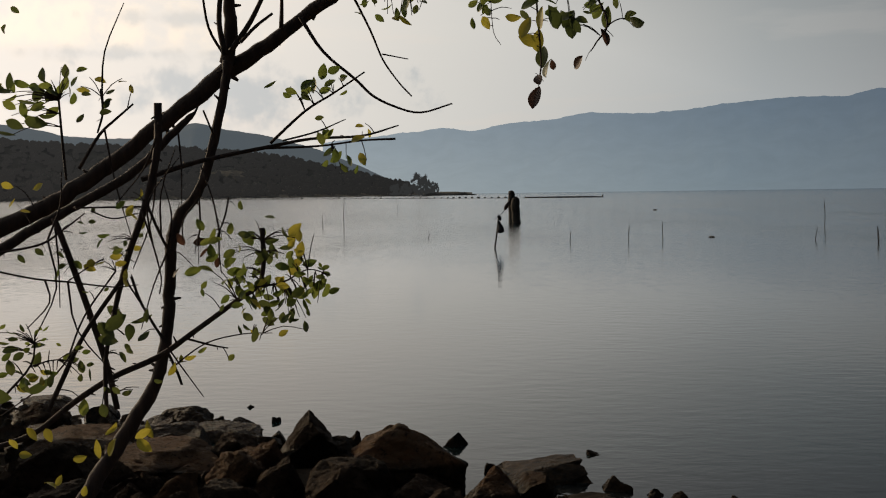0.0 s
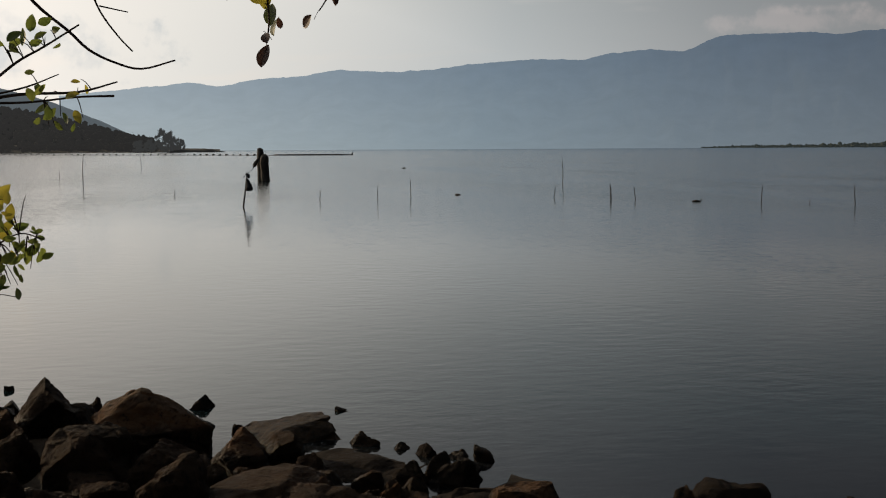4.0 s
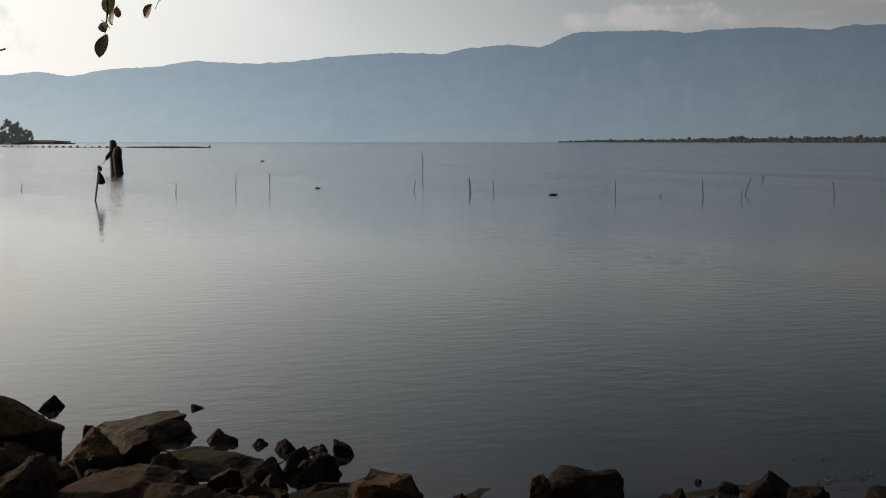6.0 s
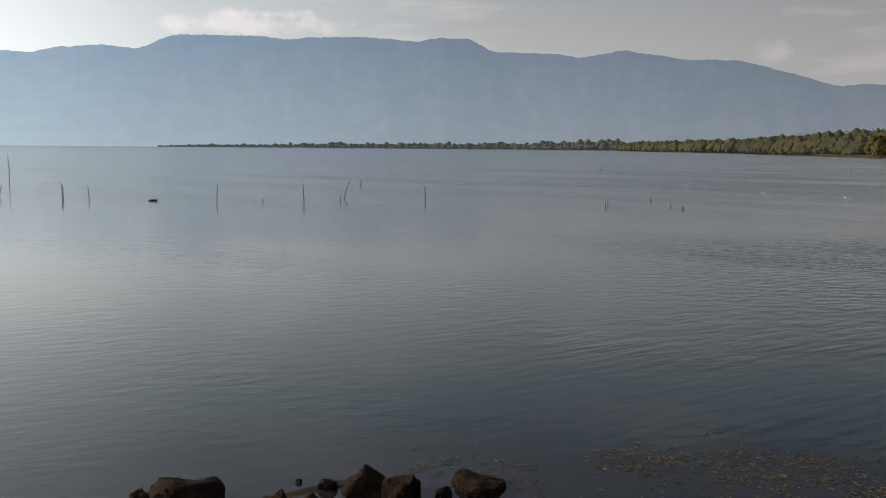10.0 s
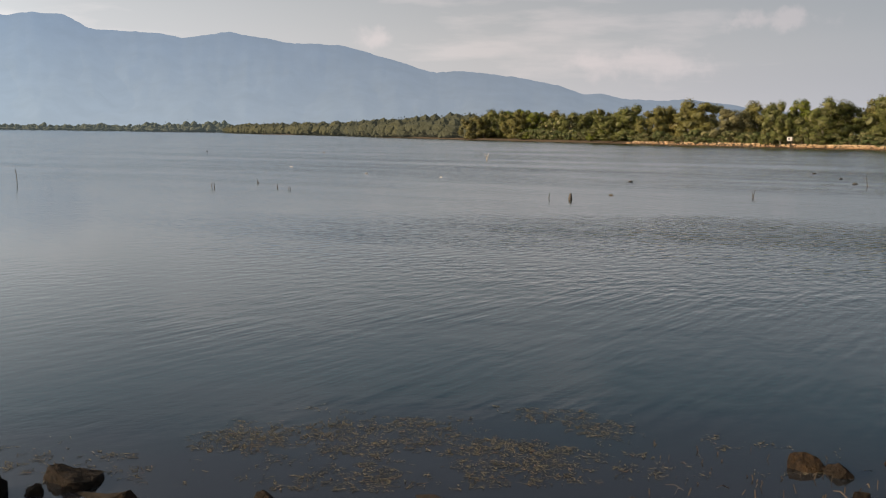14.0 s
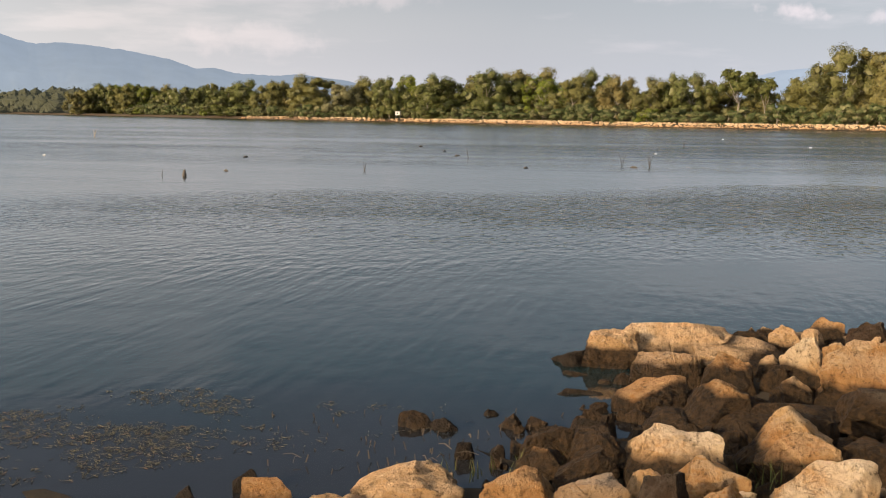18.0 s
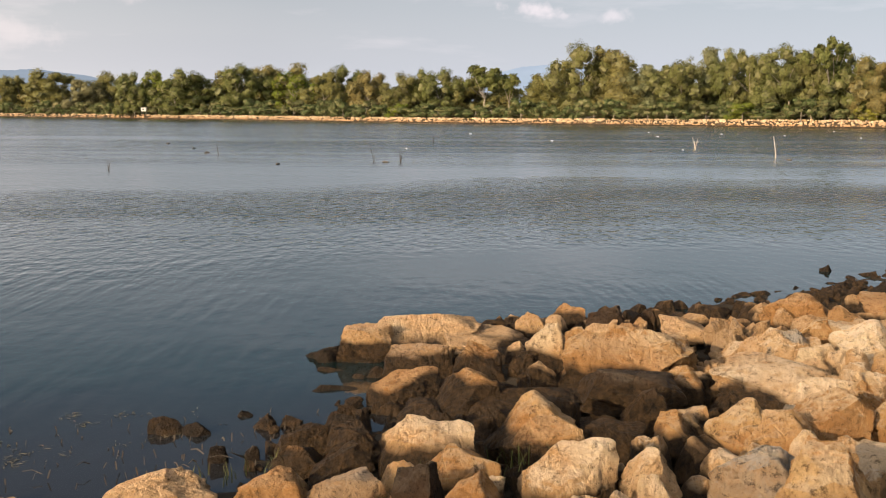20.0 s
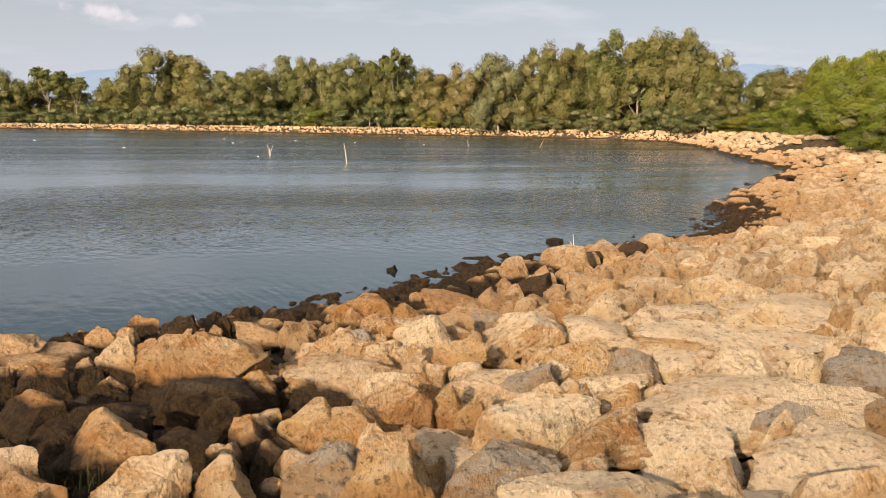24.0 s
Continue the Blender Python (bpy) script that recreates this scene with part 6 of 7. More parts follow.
# ---- the leafy branches beside the camera ----
BRANCHES = [
    ("limb", [(-0.681, 1.611, 2.436, 0.0202), (-0.639, 1.629, 2.464, 0.0193), (-0.565, 1.656, 2.501, 0.0175), (-0.488, 1.680, 2.555, 0.0175), (-0.407, 1.698, 2.619, 0.0175), (-0.327, 1.709, 2.683, 0.0202), (-0.255, 1.716, 2.733, 0.0166), (-0.169, 1.717, 2.795, 0.0140), (-0.100, 1.713, 2.842, 0.0123)]),
    ("limb", [(-0.641, 1.550, 2.410, 0.0109), (-0.572, 1.579, 2.457, 0.0105), (-0.507, 1.602, 2.495, 0.0101), (-0.439, 1.621, 2.538, 0.0093), (-0.392, 1.631, 2.586, 0.0084), (-0.356, 1.638, 2.620, 0.0067)]),
    ("stem", [(-0.314, 1.679, 2.699, 0.0112), (-0.320, 1.682, 2.665, 0.0090), (-0.342, 1.684, 2.567, 0.0095), (-0.364, 1.681, 2.504, 0.0095), (-0.392, 1.675, 2.469, 0.0112), (-0.403, 1.670, 2.423, 0.0112), (-0.406, 1.664, 2.340, 0.0116), (-0.413, 1.654, 2.274, 0.0121), (-0.428, 1.642, 2.218, 0.0129), (-0.469, 1.617, 2.149, 0.0146), (-0.504, 1.593, 2.089, 0.0164), (-0.533, 1.568, 2.036, 0.0181)]),
    ("branch", [(-0.319, 1.699, 2.698, 0.0122), (-0.312, 1.694, 2.748, 0.0109), (-0.312, 1.687, 2.790, 0.0096), (-0.312, 1.678, 2.838, 0.0087)]),
    ("twig", [(-0.318, 1.678, 2.707, 0.0052), (-0.324, 1.670, 2.754, 0.0043), (-0.319, 1.663, 2.802, 0.0039)]),
    ("twig", [(-0.310, 1.678, 2.712, 0.0047), (-0.280, 1.678, 2.755, 0.0043), (-0.256, 1.674, 2.799, 0.0034)]),
    ("twig", [(-0.292, 1.660, 2.723, 0.0030), (-0.269, 1.660, 2.746, 0.0026), (-0.244, 1.661, 2.765, 0.0021)]),
    ("twig", [(-0.325, 1.707, 2.711, 0.0026), (-0.345, 1.697, 2.750, 0.0022), (-0.352, 1.687, 2.803, 0.0018)]),
    ("twig", [(-0.238, 1.705, 2.750, 0.0039), (-0.236, 1.701, 2.783, 0.0030), (-0.235, 1.696, 2.807, 0.0026)]),
    ("twig", [(-0.208, 1.687, 2.764, 0.0034), (-0.175, 1.698, 2.713, 0.0026), (-0.129, 1.706, 2.673, 0.0024), (-0.103, 1.711, 2.648, 0.0022), (-0.069, 1.714, 2.631, 0.0019), (-0.031, 1.715, 2.622, 0.0017), (0.017, 1.715, 2.635, 0.0013)]),
    ("twig", [(-0.140, 1.766, 2.818, 0.0023), (-0.109, 1.779, 2.755, 0.0018), (-0.091, 1.785, 2.711, 0.0016), (-0.067, 1.790, 2.676, 0.0014), (-0.046, 1.793, 2.653, 0.0014)]),
    ("twig", [(-0.092, 1.784, 2.719, 0.0014), (-0.051, 1.787, 2.711, 0.0009)]),
    ("branch", [(-0.437, 1.643, 2.525, 0.0047), (-0.374, 1.658, 2.546, 0.0043), (-0.330, 1.667, 2.557, 0.0038), (-0.265, 1.678, 2.570, 0.0034), (-0.195, 1.687, 2.583, 0.0026), (-0.119, 1.694, 2.587, 0.0021), (-0.064, 1.696, 2.602, 0.0013)]),
    ("twig", [(-0.265, 1.678, 2.570, 0.0026), (-0.187, 1.688, 2.572, 0.0019), (-0.120, 1.694, 2.580, 0.0017), (-0.069, 1.697, 2.582, 0.0021)]),
    ("twig", [(-0.254, 1.679, 2.577, 0.0026), (-0.202, 1.683, 2.624, 0.0021), (-0.160, 1.686, 2.650, 0.0017), (-0.113, 1.687, 2.681, 0.0013)]),
    ("twig", [(-0.235, 1.672, 2.580, 0.0017), (-0.185, 1.677, 2.593, 0.0015), (-0.142, 1.680, 2.611, 0.0008)]),
    ("branch", [(-0.621, 1.501, 2.161, 0.0042), (-0.562, 1.528, 2.179, 0.0046), (-0.515, 1.552, 2.216, 0.0050), (-0.465, 1.573, 2.248, 0.0050), (-0.406, 1.593, 2.273, 0.0050), (-0.361, 1.608, 2.304, 0.0046), (-0.298, 1.626, 2.349, 0.0042), (-0.270, 1.632, 2.368, 0.0037), (-0.261, 1.636, 2.399, 0.0042), (-0.262, 1.638, 2.453, 0.0046)]),
    ("twig", [(-0.372, 1.605, 2.298, 0.0021), (-0.334, 1.612, 2.286, 0.0017), (-0.311, 1.616, 2.281, 0.0012)]),
    ("twig", [(-0.388, 1.617, 2.258, 0.0013), (-0.345, 1.630, 2.287, 0.0013), (-0.294, 1.642, 2.298, 0.0011), (-0.252, 1.649, 2.298, 0.0008)]),
    ("twig", [(-0.270, 1.632, 2.368, 0.0025), (-0.234, 1.639, 2.373, 0.0017), (-0.198, 1.645, 2.391, 0.0012), (-0.165, 1.648, 2.382, 0.0010)]),
    ("twig", [(-0.393, 1.597, 2.278, 0.0025), (-0.380, 1.596, 2.249, 0.0025), (-0.374, 1.595, 2.232, 0.0021)]),
    ("branch", [(-0.537, 1.560, 2.473, 0.0050), (-0.515, 1.565, 2.406, 0.0054), (-0.492, 1.566, 2.335, 0.0054), (-0.470, 1.564, 2.264, 0.0054), (-0.456, 1.558, 2.205, 0.0050)]),
    ("branch", [(-0.396, 1.586, 2.631, 0.0062), (-0.399, 1.589, 2.569, 0.0062), (-0.416, 1.586, 2.491, 0.0057), (-0.442, 1.577, 2.413, 0.0049), (-0.463, 1.563, 2.319, 0.0037), (-0.470, 1.554, 2.265, 0.0033), (-0.466, 1.543, 2.196, 0.0033)]),
    ("branch", [(-0.441, 1.555, 2.390, 0.0036), (-0.490, 1.533, 2.315, 0.0036), (-0.516, 1.516, 2.256, 0.0041), (-0.533, 1.503, 2.213, 0.0041)]),
    ("twig", [(-0.457, 1.572, 2.397, 0.0016), (-0.497, 1.554, 2.336, 0.0016), (-0.518, 1.540, 2.276, 0.0016)]),
    ("twig", [(-0.598, 1.481, 2.407, 0.0016), (-0.546, 1.500, 2.393, 0.0016), (-0.505, 1.514, 2.387, 0.0016), (-0.449, 1.531, 2.378, 0.0012), (-0.417, 1.540, 2.380, 0.0008)]),
    ("twig", [(-0.585, 1.488, 2.429, 0.0020), (-0.538, 1.505, 2.438, 0.0020), (-0.510, 1.516, 2.457, 0.0016), (-0.483, 1.525, 2.479, 0.0012)]),
    ("twig", [(-0.515, 1.578, 2.486, 0.0017), (-0.465, 1.594, 2.486, 0.0017), (-0.426, 1.604, 2.486, 0.0017)]),
    ("twig", [(-0.476, 1.527, 2.482, 0.0012), (-0.448, 1.536, 2.471, 0.0012), (-0.416, 1.545, 2.478, 0.0010)]),
    ("twig", [(-0.541, 1.606, 2.638, 0.0017), (-0.539, 1.610, 2.581, 0.0021), (-0.536, 1.613, 2.525, 0.0021)]),
    ("twig", [(-0.519, 1.618, 2.541, 0.0030), (-0.491, 1.625, 2.589, 0.0026), (-0.468, 1.630, 2.612, 0.0021), (-0.444, 1.636, 2.634, 0.0017)]),
    ("twig", [(-0.493, 1.624, 2.592, 0.0017), (-0.485, 1.625, 2.621, 0.0021), (-0.485, 1.622, 2.655, 0.0026)]),
    ("twig", [(-0.409, 1.568, 2.487, 0.0024), (-0.392, 1.571, 2.444, 0.0024), (-0.380, 1.573, 2.420, 0.0024)]),
    ("twig", [(-0.417, 1.565, 2.482, 0.0016), (-0.404, 1.568, 2.436, 0.0016), (-0.393, 1.568, 2.389, 0.0012), (-0.395, 1.565, 2.365, 0.0012)]),
    ("twig", [(-0.301, 1.592, 2.498, 0.0016), (-0.307, 1.590, 2.470, 0.0016), (-0.318, 1.587, 2.441, 0.0012)]),
    ("twig", [(-0.341, 1.584, 2.497, 0.0016), (-0.340, 1.583, 2.459, 0.0016), (-0.344, 1.582, 2.439, 0.0012)]),
    ("twig", [(-0.437, 1.577, 2.389, 0.0025), (-0.423, 1.577, 2.349, 0.0025), (-0.393, 1.579, 2.296, 0.0025)]),
    ("twig", [(-0.336, 1.601, 2.621, 0.0016), (-0.323, 1.606, 2.586, 0.0016)]),
    ("twig", [(-0.505, 1.514, 2.388, 0.0012), (-0.477, 1.524, 2.408, 0.0012), (-0.460, 1.530, 2.417, 0.0012)]),
    ("twig", [(-0.569, 1.452, 2.246, 0.0020), (-0.541, 1.469, 2.283, 0.0016), (-0.537, 1.475, 2.323, 0.0012)]),
    ("twig", [(-0.541, 1.468, 2.280, 0.0016), (-0.521, 1.476, 2.286, 0.0012), (-0.504, 1.482, 2.287, 0.0008)]),
    ("branch", [(-0.142, 1.814, 2.836, 0.0074), (-0.052, 1.818, 2.837, 0.0056), (0.065, 1.819, 2.832, 0.0042), (0.164, 1.814, 2.825, 0.0032), (0.270, 1.802, 2.818, 0.0023)]),
    ("twig", [(0.152, 1.805, 2.823, 0.0018), (0.156, 1.813, 2.770, 0.0018), (0.161, 1.821, 2.708, 0.0016), (0.157, 1.825, 2.672, 0.0014)]),
    ("twig", [(0.242, 1.796, 2.817, 0.0018), (0.265, 1.801, 2.766, 0.0018), (0.248, 1.808, 2.736, 0.0014), (0.239, 1.811, 2.722, 0.0009)]),
    ("twig", [(0.265, 1.802, 2.762, 0.0014), (0.280, 1.798, 2.770, 0.0012), (0.293, 1.796, 2.772, 0.0009)]),
    ("twig", [(0.081, 1.809, 2.828, 0.0009), (0.082, 1.815, 2.789, 0.0007), (0.086, 1.820, 2.754, 0.0007), (0.097, 1.822, 2.736, 0.0006)]),
]
LEAVES_SPRAY = [(-0.303, 1.631, 2.453, 0.018, 80, 0), (-0.293, 1.633, 2.440, 0.020, 20, 0), (-0.282, 1.635, 2.436, 0.018, -20, 0), (-0.323, 1.627, 2.424, 0.022, 100, 0), (-0.304, 1.630, 2.417, 0.023, 30, 0), (-0.320, 1.626, 2.402, 0.022, 20, 0), (-0.290, 1.632, 2.409, 0.018, 60, 0), (-0.307, 1.628, 2.391, 0.025, 5, 0), (-0.278, 1.633, 2.399, 0.018, 80, 0), (-0.302, 1.628, 2.377, 0.025, -5, 0), (-0.282, 1.632, 2.383, 0.017, 60, 0), (-0.264, 1.637, 2.415, 0.018, 100, 3), (-0.254, 1.638, 2.411, 0.020, 70, 3)]
LEAVES_SPRAYB = [(-0.238, 1.642, 2.435, 0.020, 20, 3), (-0.217, 1.644, 2.422, 0.025, 75, 1), (-0.209, 1.645, 2.432, 0.017, 60, 1), (-0.230, 1.642, 2.414, 0.018, 40, 0), (-0.226, 1.641, 2.399, 0.022, -15, 0), (-0.206, 1.644, 2.399, 0.023, 15, 0), (-0.193, 1.645, 2.390, 0.017, -40, 0), (-0.230, 1.640, 2.385, 0.020, -20, 1), (-0.210, 1.642, 2.373, 0.017, 10, 0), (-0.198, 1.644, 2.377, 0.013, 60, 0), (-0.185, 1.645, 2.379, 0.015, 110, 0), (-0.176, 1.646, 2.382, 0.013, 150, 0), (-0.169, 1.647, 2.380, 0.010, 0, 0)]
LEAVES_SPRAYC = [(-0.246, 1.637, 2.374, 0.020, 50, 1), (-0.262, 1.633, 2.358, 0.018, 30, 0), (-0.250, 1.635, 2.357, 0.020, 60, 1), (-0.234, 1.637, 2.357, 0.022, 70, 0), (-0.222, 1.639, 2.361, 0.020, -10, 0), (-0.206, 1.641, 2.360, 0.025, 35, 0), (-0.198, 1.641, 2.352, 0.022, 25, 0), (-0.292, 1.628, 2.360, 0.017, -50, 0), (-0.310, 1.624, 2.357, 0.013, 20, 0), (-0.289, 1.626, 2.334, 0.012, 60, 0), (-0.267, 1.630, 2.335, 0.022, -40, 3), (-0.252, 1.632, 2.335, 0.020, -45, 3), (-0.238, 1.635, 2.337, 0.018, 60, 0), (-0.235, 1.634, 2.324, 0.017, 75, 3)]
LEAVES_SPRAYD = [(-0.220, 1.636, 2.324, 0.020, 60, 3), (-0.210, 1.637, 2.322, 0.013, 100, 3), (-0.271, 1.627, 2.313, 0.015, 20, 3), (-0.255, 1.630, 2.313, 0.022, 75, 3), (-0.267, 1.625, 2.291, 0.017, 30, 1), (-0.326, 1.613, 2.279, 0.017, 20, 0), (-0.282, 1.631, 2.370, 0.018, 120, 0), (-0.270, 1.631, 2.346, 0.018, 10, 0), (-0.258, 1.635, 2.378, 0.018, 100, 3), (-0.238, 1.635, 2.345, 0.018, 20, 0), (-0.214, 1.638, 2.336, 0.015, -40, 0), (-0.368, 1.601, 2.265, 0.020, 60, 1), (-0.391, 1.596, 2.266, 0.013, 90, 1)]
LEAVES_UPPER = [(-0.215, 1.679, 2.652, 0.019, -20, 0), (-0.201, 1.681, 2.659, 0.022, 20, 0), (-0.187, 1.682, 2.663, 0.026, 85, 0), (-0.209, 1.681, 2.645, 0.020, 10, 3), (-0.165, 1.683, 2.671, 0.024, 80, 0), (-0.159, 1.685, 2.663, 0.019, 30, 0), (-0.170, 1.684, 2.656, 0.020, 20, 0), (-0.179, 1.688, 2.595, 0.024, 25, 0), (-0.163, 1.691, 2.565, 0.024, 40, 0), (-0.154, 1.692, 2.559, 0.026, 80, 0), (-0.143, 1.693, 2.553, 0.020, 110, 0), (-0.162, 1.692, 2.546, 0.017, 30, 0), (-0.126, 1.693, 2.581, 0.022, 20, 1), (-0.118, 1.693, 2.594, 0.015, 100, 1), (-0.182, 1.686, 2.613, 0.014, 10, 3)]
LEAVES_WEST = [(-0.603, 1.583, 2.647, 0.024, 0, 3), (-0.589, 1.587, 2.655, 0.026, 20, 0), (-0.580, 1.591, 2.648, 0.027, 60, 3), (-0.571, 1.594, 2.653, 0.022, -20, 0), (-0.585, 1.591, 2.624, 0.024, 100, 0), (-0.564, 1.598, 2.630, 0.026, -10, 0), (-0.554, 1.600, 2.648, 0.024, 70, 3), (-0.546, 1.602, 2.660, 0.020, 110, 3), (-0.540, 1.605, 2.648, 0.022, 80, 0), (-0.566, 1.594, 2.671, 0.022, 95, 3), (-0.601, 1.585, 2.628, 0.022, -30, 0), (-0.526, 1.608, 2.667, 0.017, 60, 0), (-0.512, 1.613, 2.658, 0.020, -5, 1), (-0.527, 1.609, 2.648, 0.017, 90, 0), (-0.568, 1.599, 2.603, 0.031, -8, 3)]
LEAVES_WEST_B = [(-0.596, 1.573, 2.745, 0.026, -10, 3), (-0.600, 1.569, 2.760, 0.015, -30, 3), (-0.443, 1.634, 2.657, 0.015, 110, 1), (-0.485, 1.622, 2.653, 0.015, 20, 3), (-0.483, 1.624, 2.633, 0.015, 60, 3), (-0.484, 1.625, 2.621, 0.017, 10, 3), (-0.595, 1.589, 2.603, 0.026, -25, 3), (-0.601, 1.586, 2.616, 0.020, 20, 3), (-0.600, 1.591, 2.517, 0.020, 30, 1), (-0.601, 1.590, 2.494, 0.015, 60, 1), (-0.549, 1.600, 2.666, 0.022, 70, 0), (-0.610, 1.581, 2.637, 0.022, 80, 3), (-0.578, 1.593, 2.636, 0.020, 30, 0)]
LEAVES_LOW = [(-0.558, 1.468, 2.328, 0.014, -30, 0), (-0.548, 1.471, 2.324, 0.011, 40, 0), (-0.555, 1.468, 2.315, 0.014, -10, 0), (-0.535, 1.476, 2.327, 0.008, 60, 0), (-0.534, 1.476, 2.317, 0.008, 20, 0), (-0.534, 1.475, 2.308, 0.008, -20, 0), (-0.564, 1.463, 2.303, 0.021, 10, 3), (-0.563, 1.461, 2.288, 0.019, 30, 3), (-0.551, 1.466, 2.287, 0.022, 70, 3), (-0.536, 1.469, 2.272, 0.016, 60, 0), (-0.543, 1.465, 2.267, 0.014, 20, 1), (-0.525, 1.474, 2.278, 0.016, 30, 0), (-0.515, 1.478, 2.283, 0.014, 60, 0), (-0.505, 1.482, 2.284, 0.013, 10, 0), (-0.553, 1.459, 2.251, 0.047, -10, 3)]
LEAVES_LOW_B = [(-0.558, 1.457, 2.248, 0.017, -30, 1), (-0.493, 1.483, 2.269, 0.019, 75, 3), (-0.480, 1.486, 2.262, 0.013, 80, 3), (-0.565, 1.458, 2.274, 0.022, -20, 3), (-0.528, 1.472, 2.271, 0.016, 0, 0), (-0.511, 1.478, 2.274, 0.013, -40, 0), (-0.571, 1.462, 2.318, 0.013, 0, 3), (-0.496, 1.471, 2.204, 0.021, -50, 1), (-0.475, 1.482, 2.228, 0.024, 85, 0), (-0.426, 1.490, 2.193, 0.027, 55, 1), (-0.410, 1.491, 2.177, 0.027, 20, 1), (-0.444, 1.479, 2.167, 0.027, 70, 1), (-0.501, 1.458, 2.156, 0.021, 20, 1), (-0.569, 1.434, 2.160, 0.019, 0, 1), (-0.500, 1.448, 2.114, 0.017, 60, 1)]
LEAVES_MID = [(-0.447, 1.559, 2.335, 0.033, 35, 3), (-0.429, 1.563, 2.327, 0.033, 20, 3), (-0.442, 1.557, 2.309, 0.028, -12, 3), (-0.418, 1.564, 2.311, 0.021, 35, 3), (-0.431, 1.549, 2.234, 0.015, 20, 3), (-0.450, 1.545, 2.239, 0.015, -40, 3), (-0.472, 1.558, 2.413, 0.020, 20, 1), (-0.460, 1.562, 2.415, 0.020, 10, 1), (-0.430, 1.570, 2.409, 0.016, 10, 1), (-0.434, 1.567, 2.393, 0.018, 80, 1), (-0.446, 1.567, 2.449, 0.016, 0, 0), (-0.446, 1.566, 2.437, 0.016, -10, 0), (-0.447, 1.566, 2.425, 0.016, 20, 0), (-0.433, 1.571, 2.482, 0.018, 60, 1)]
LEAVES_MID_B = [(-0.434, 1.571, 2.499, 0.018, 30, 0), (-0.430, 1.572, 2.507, 0.015, 80, 1), (-0.542, 1.536, 2.428, 0.015, -40, 3), (-0.526, 1.541, 2.422, 0.015, -40, 3), (-0.504, 1.547, 2.407, 0.018, -45, 0), (-0.496, 1.552, 2.467, 0.011, 0, 3), (-0.508, 1.548, 2.452, 0.011, 0, 3), (-0.454, 1.551, 2.289, 0.013, -50, 3), (-0.447, 1.552, 2.281, 0.018, -60, 3), (-0.481, 1.552, 2.374, 0.010, -20, 3), (-0.360, 1.589, 2.439, 0.020, 120, 2), (-0.342, 1.592, 2.434, 0.024, 5, 2), (-0.350, 1.590, 2.419, 0.018, 50, 2), (-0.345, 1.590, 2.404, 0.016, 80, 2), (-0.352, 1.588, 2.401, 0.018, 60, 2)]
LEAVES_TOP = [(-0.103, 1.813, 2.798, 0.018, 90, 3), (-0.088, 1.812, 2.805, 0.020, 20, 0), (-0.074, 1.816, 2.786, 0.028, -40, 1), (-0.060, 1.816, 2.791, 0.029, 80, 0), (-0.044, 1.817, 2.789, 0.018, 90, 3), (-0.033, 1.816, 2.792, 0.017, -20, 3), (-0.124, 1.810, 2.808, 0.018, 20, 0), (-0.052, 1.812, 2.815, 0.022, 40, 0), (0.060, 1.814, 2.802, 0.024, 80, 0), (0.072, 1.815, 2.796, 0.022, 60, 0), (0.095, 1.817, 2.775, 0.026, -8, 1), (0.114, 1.813, 2.792, 0.031, 22, 0), (0.067, 1.818, 2.776, 0.020, 100, 0), (0.136, 1.810, 2.801, 0.024, 0, 3)]
LEAVES_TOP_B = [(0.145, 1.814, 2.772, 0.037, 85, 1), (0.152, 1.818, 2.742, 0.037, 85, 1), (0.159, 1.820, 2.721, 0.041, 88, 3), (0.161, 1.822, 2.697, 0.037, 80, 3), (0.152, 1.824, 2.690, 0.018, 100, 2), (0.156, 1.827, 2.656, 0.041, 75, 2), (0.165, 1.824, 2.677, 0.028, 105, 2), (0.172, 1.812, 2.771, 0.041, 110, 3), (0.206, 1.806, 2.786, 0.037, 110, 3), (0.216, 1.808, 2.766, 0.037, 95, 3), (0.225, 1.803, 2.789, 0.022, -40, 3), (0.231, 1.814, 2.708, 0.031, 55, 2), (0.267, 1.799, 2.779, 0.037, 85, 3), (0.274, 1.803, 2.744, 0.031, 105, 2)]
LEAVES_TOP_C = [(0.288, 1.797, 2.772, 0.017, 0, 3), (0.253, 1.799, 2.791, 0.028, 60, 0), (0.242, 1.798, 2.806, 0.022, 0, 0), (0.189, 1.804, 2.810, 0.028, 10, 0), (0.163, 1.807, 2.804, 0.031, -20, 0), (0.091, 1.811, 2.810, 0.028, 10, 3), (0.081, 1.815, 2.793, 0.018, 90, 0), (0.236, 1.802, 2.789, 0.015, 80, 3), (0.282, 1.793, 2.800, 0.022, 100, 3)]
bush = thing("robinia_bush", "leafy bush with dark bare limbs and yellowing leaves", "bush")
brng = np.random.RandomState(17)
NODES = []
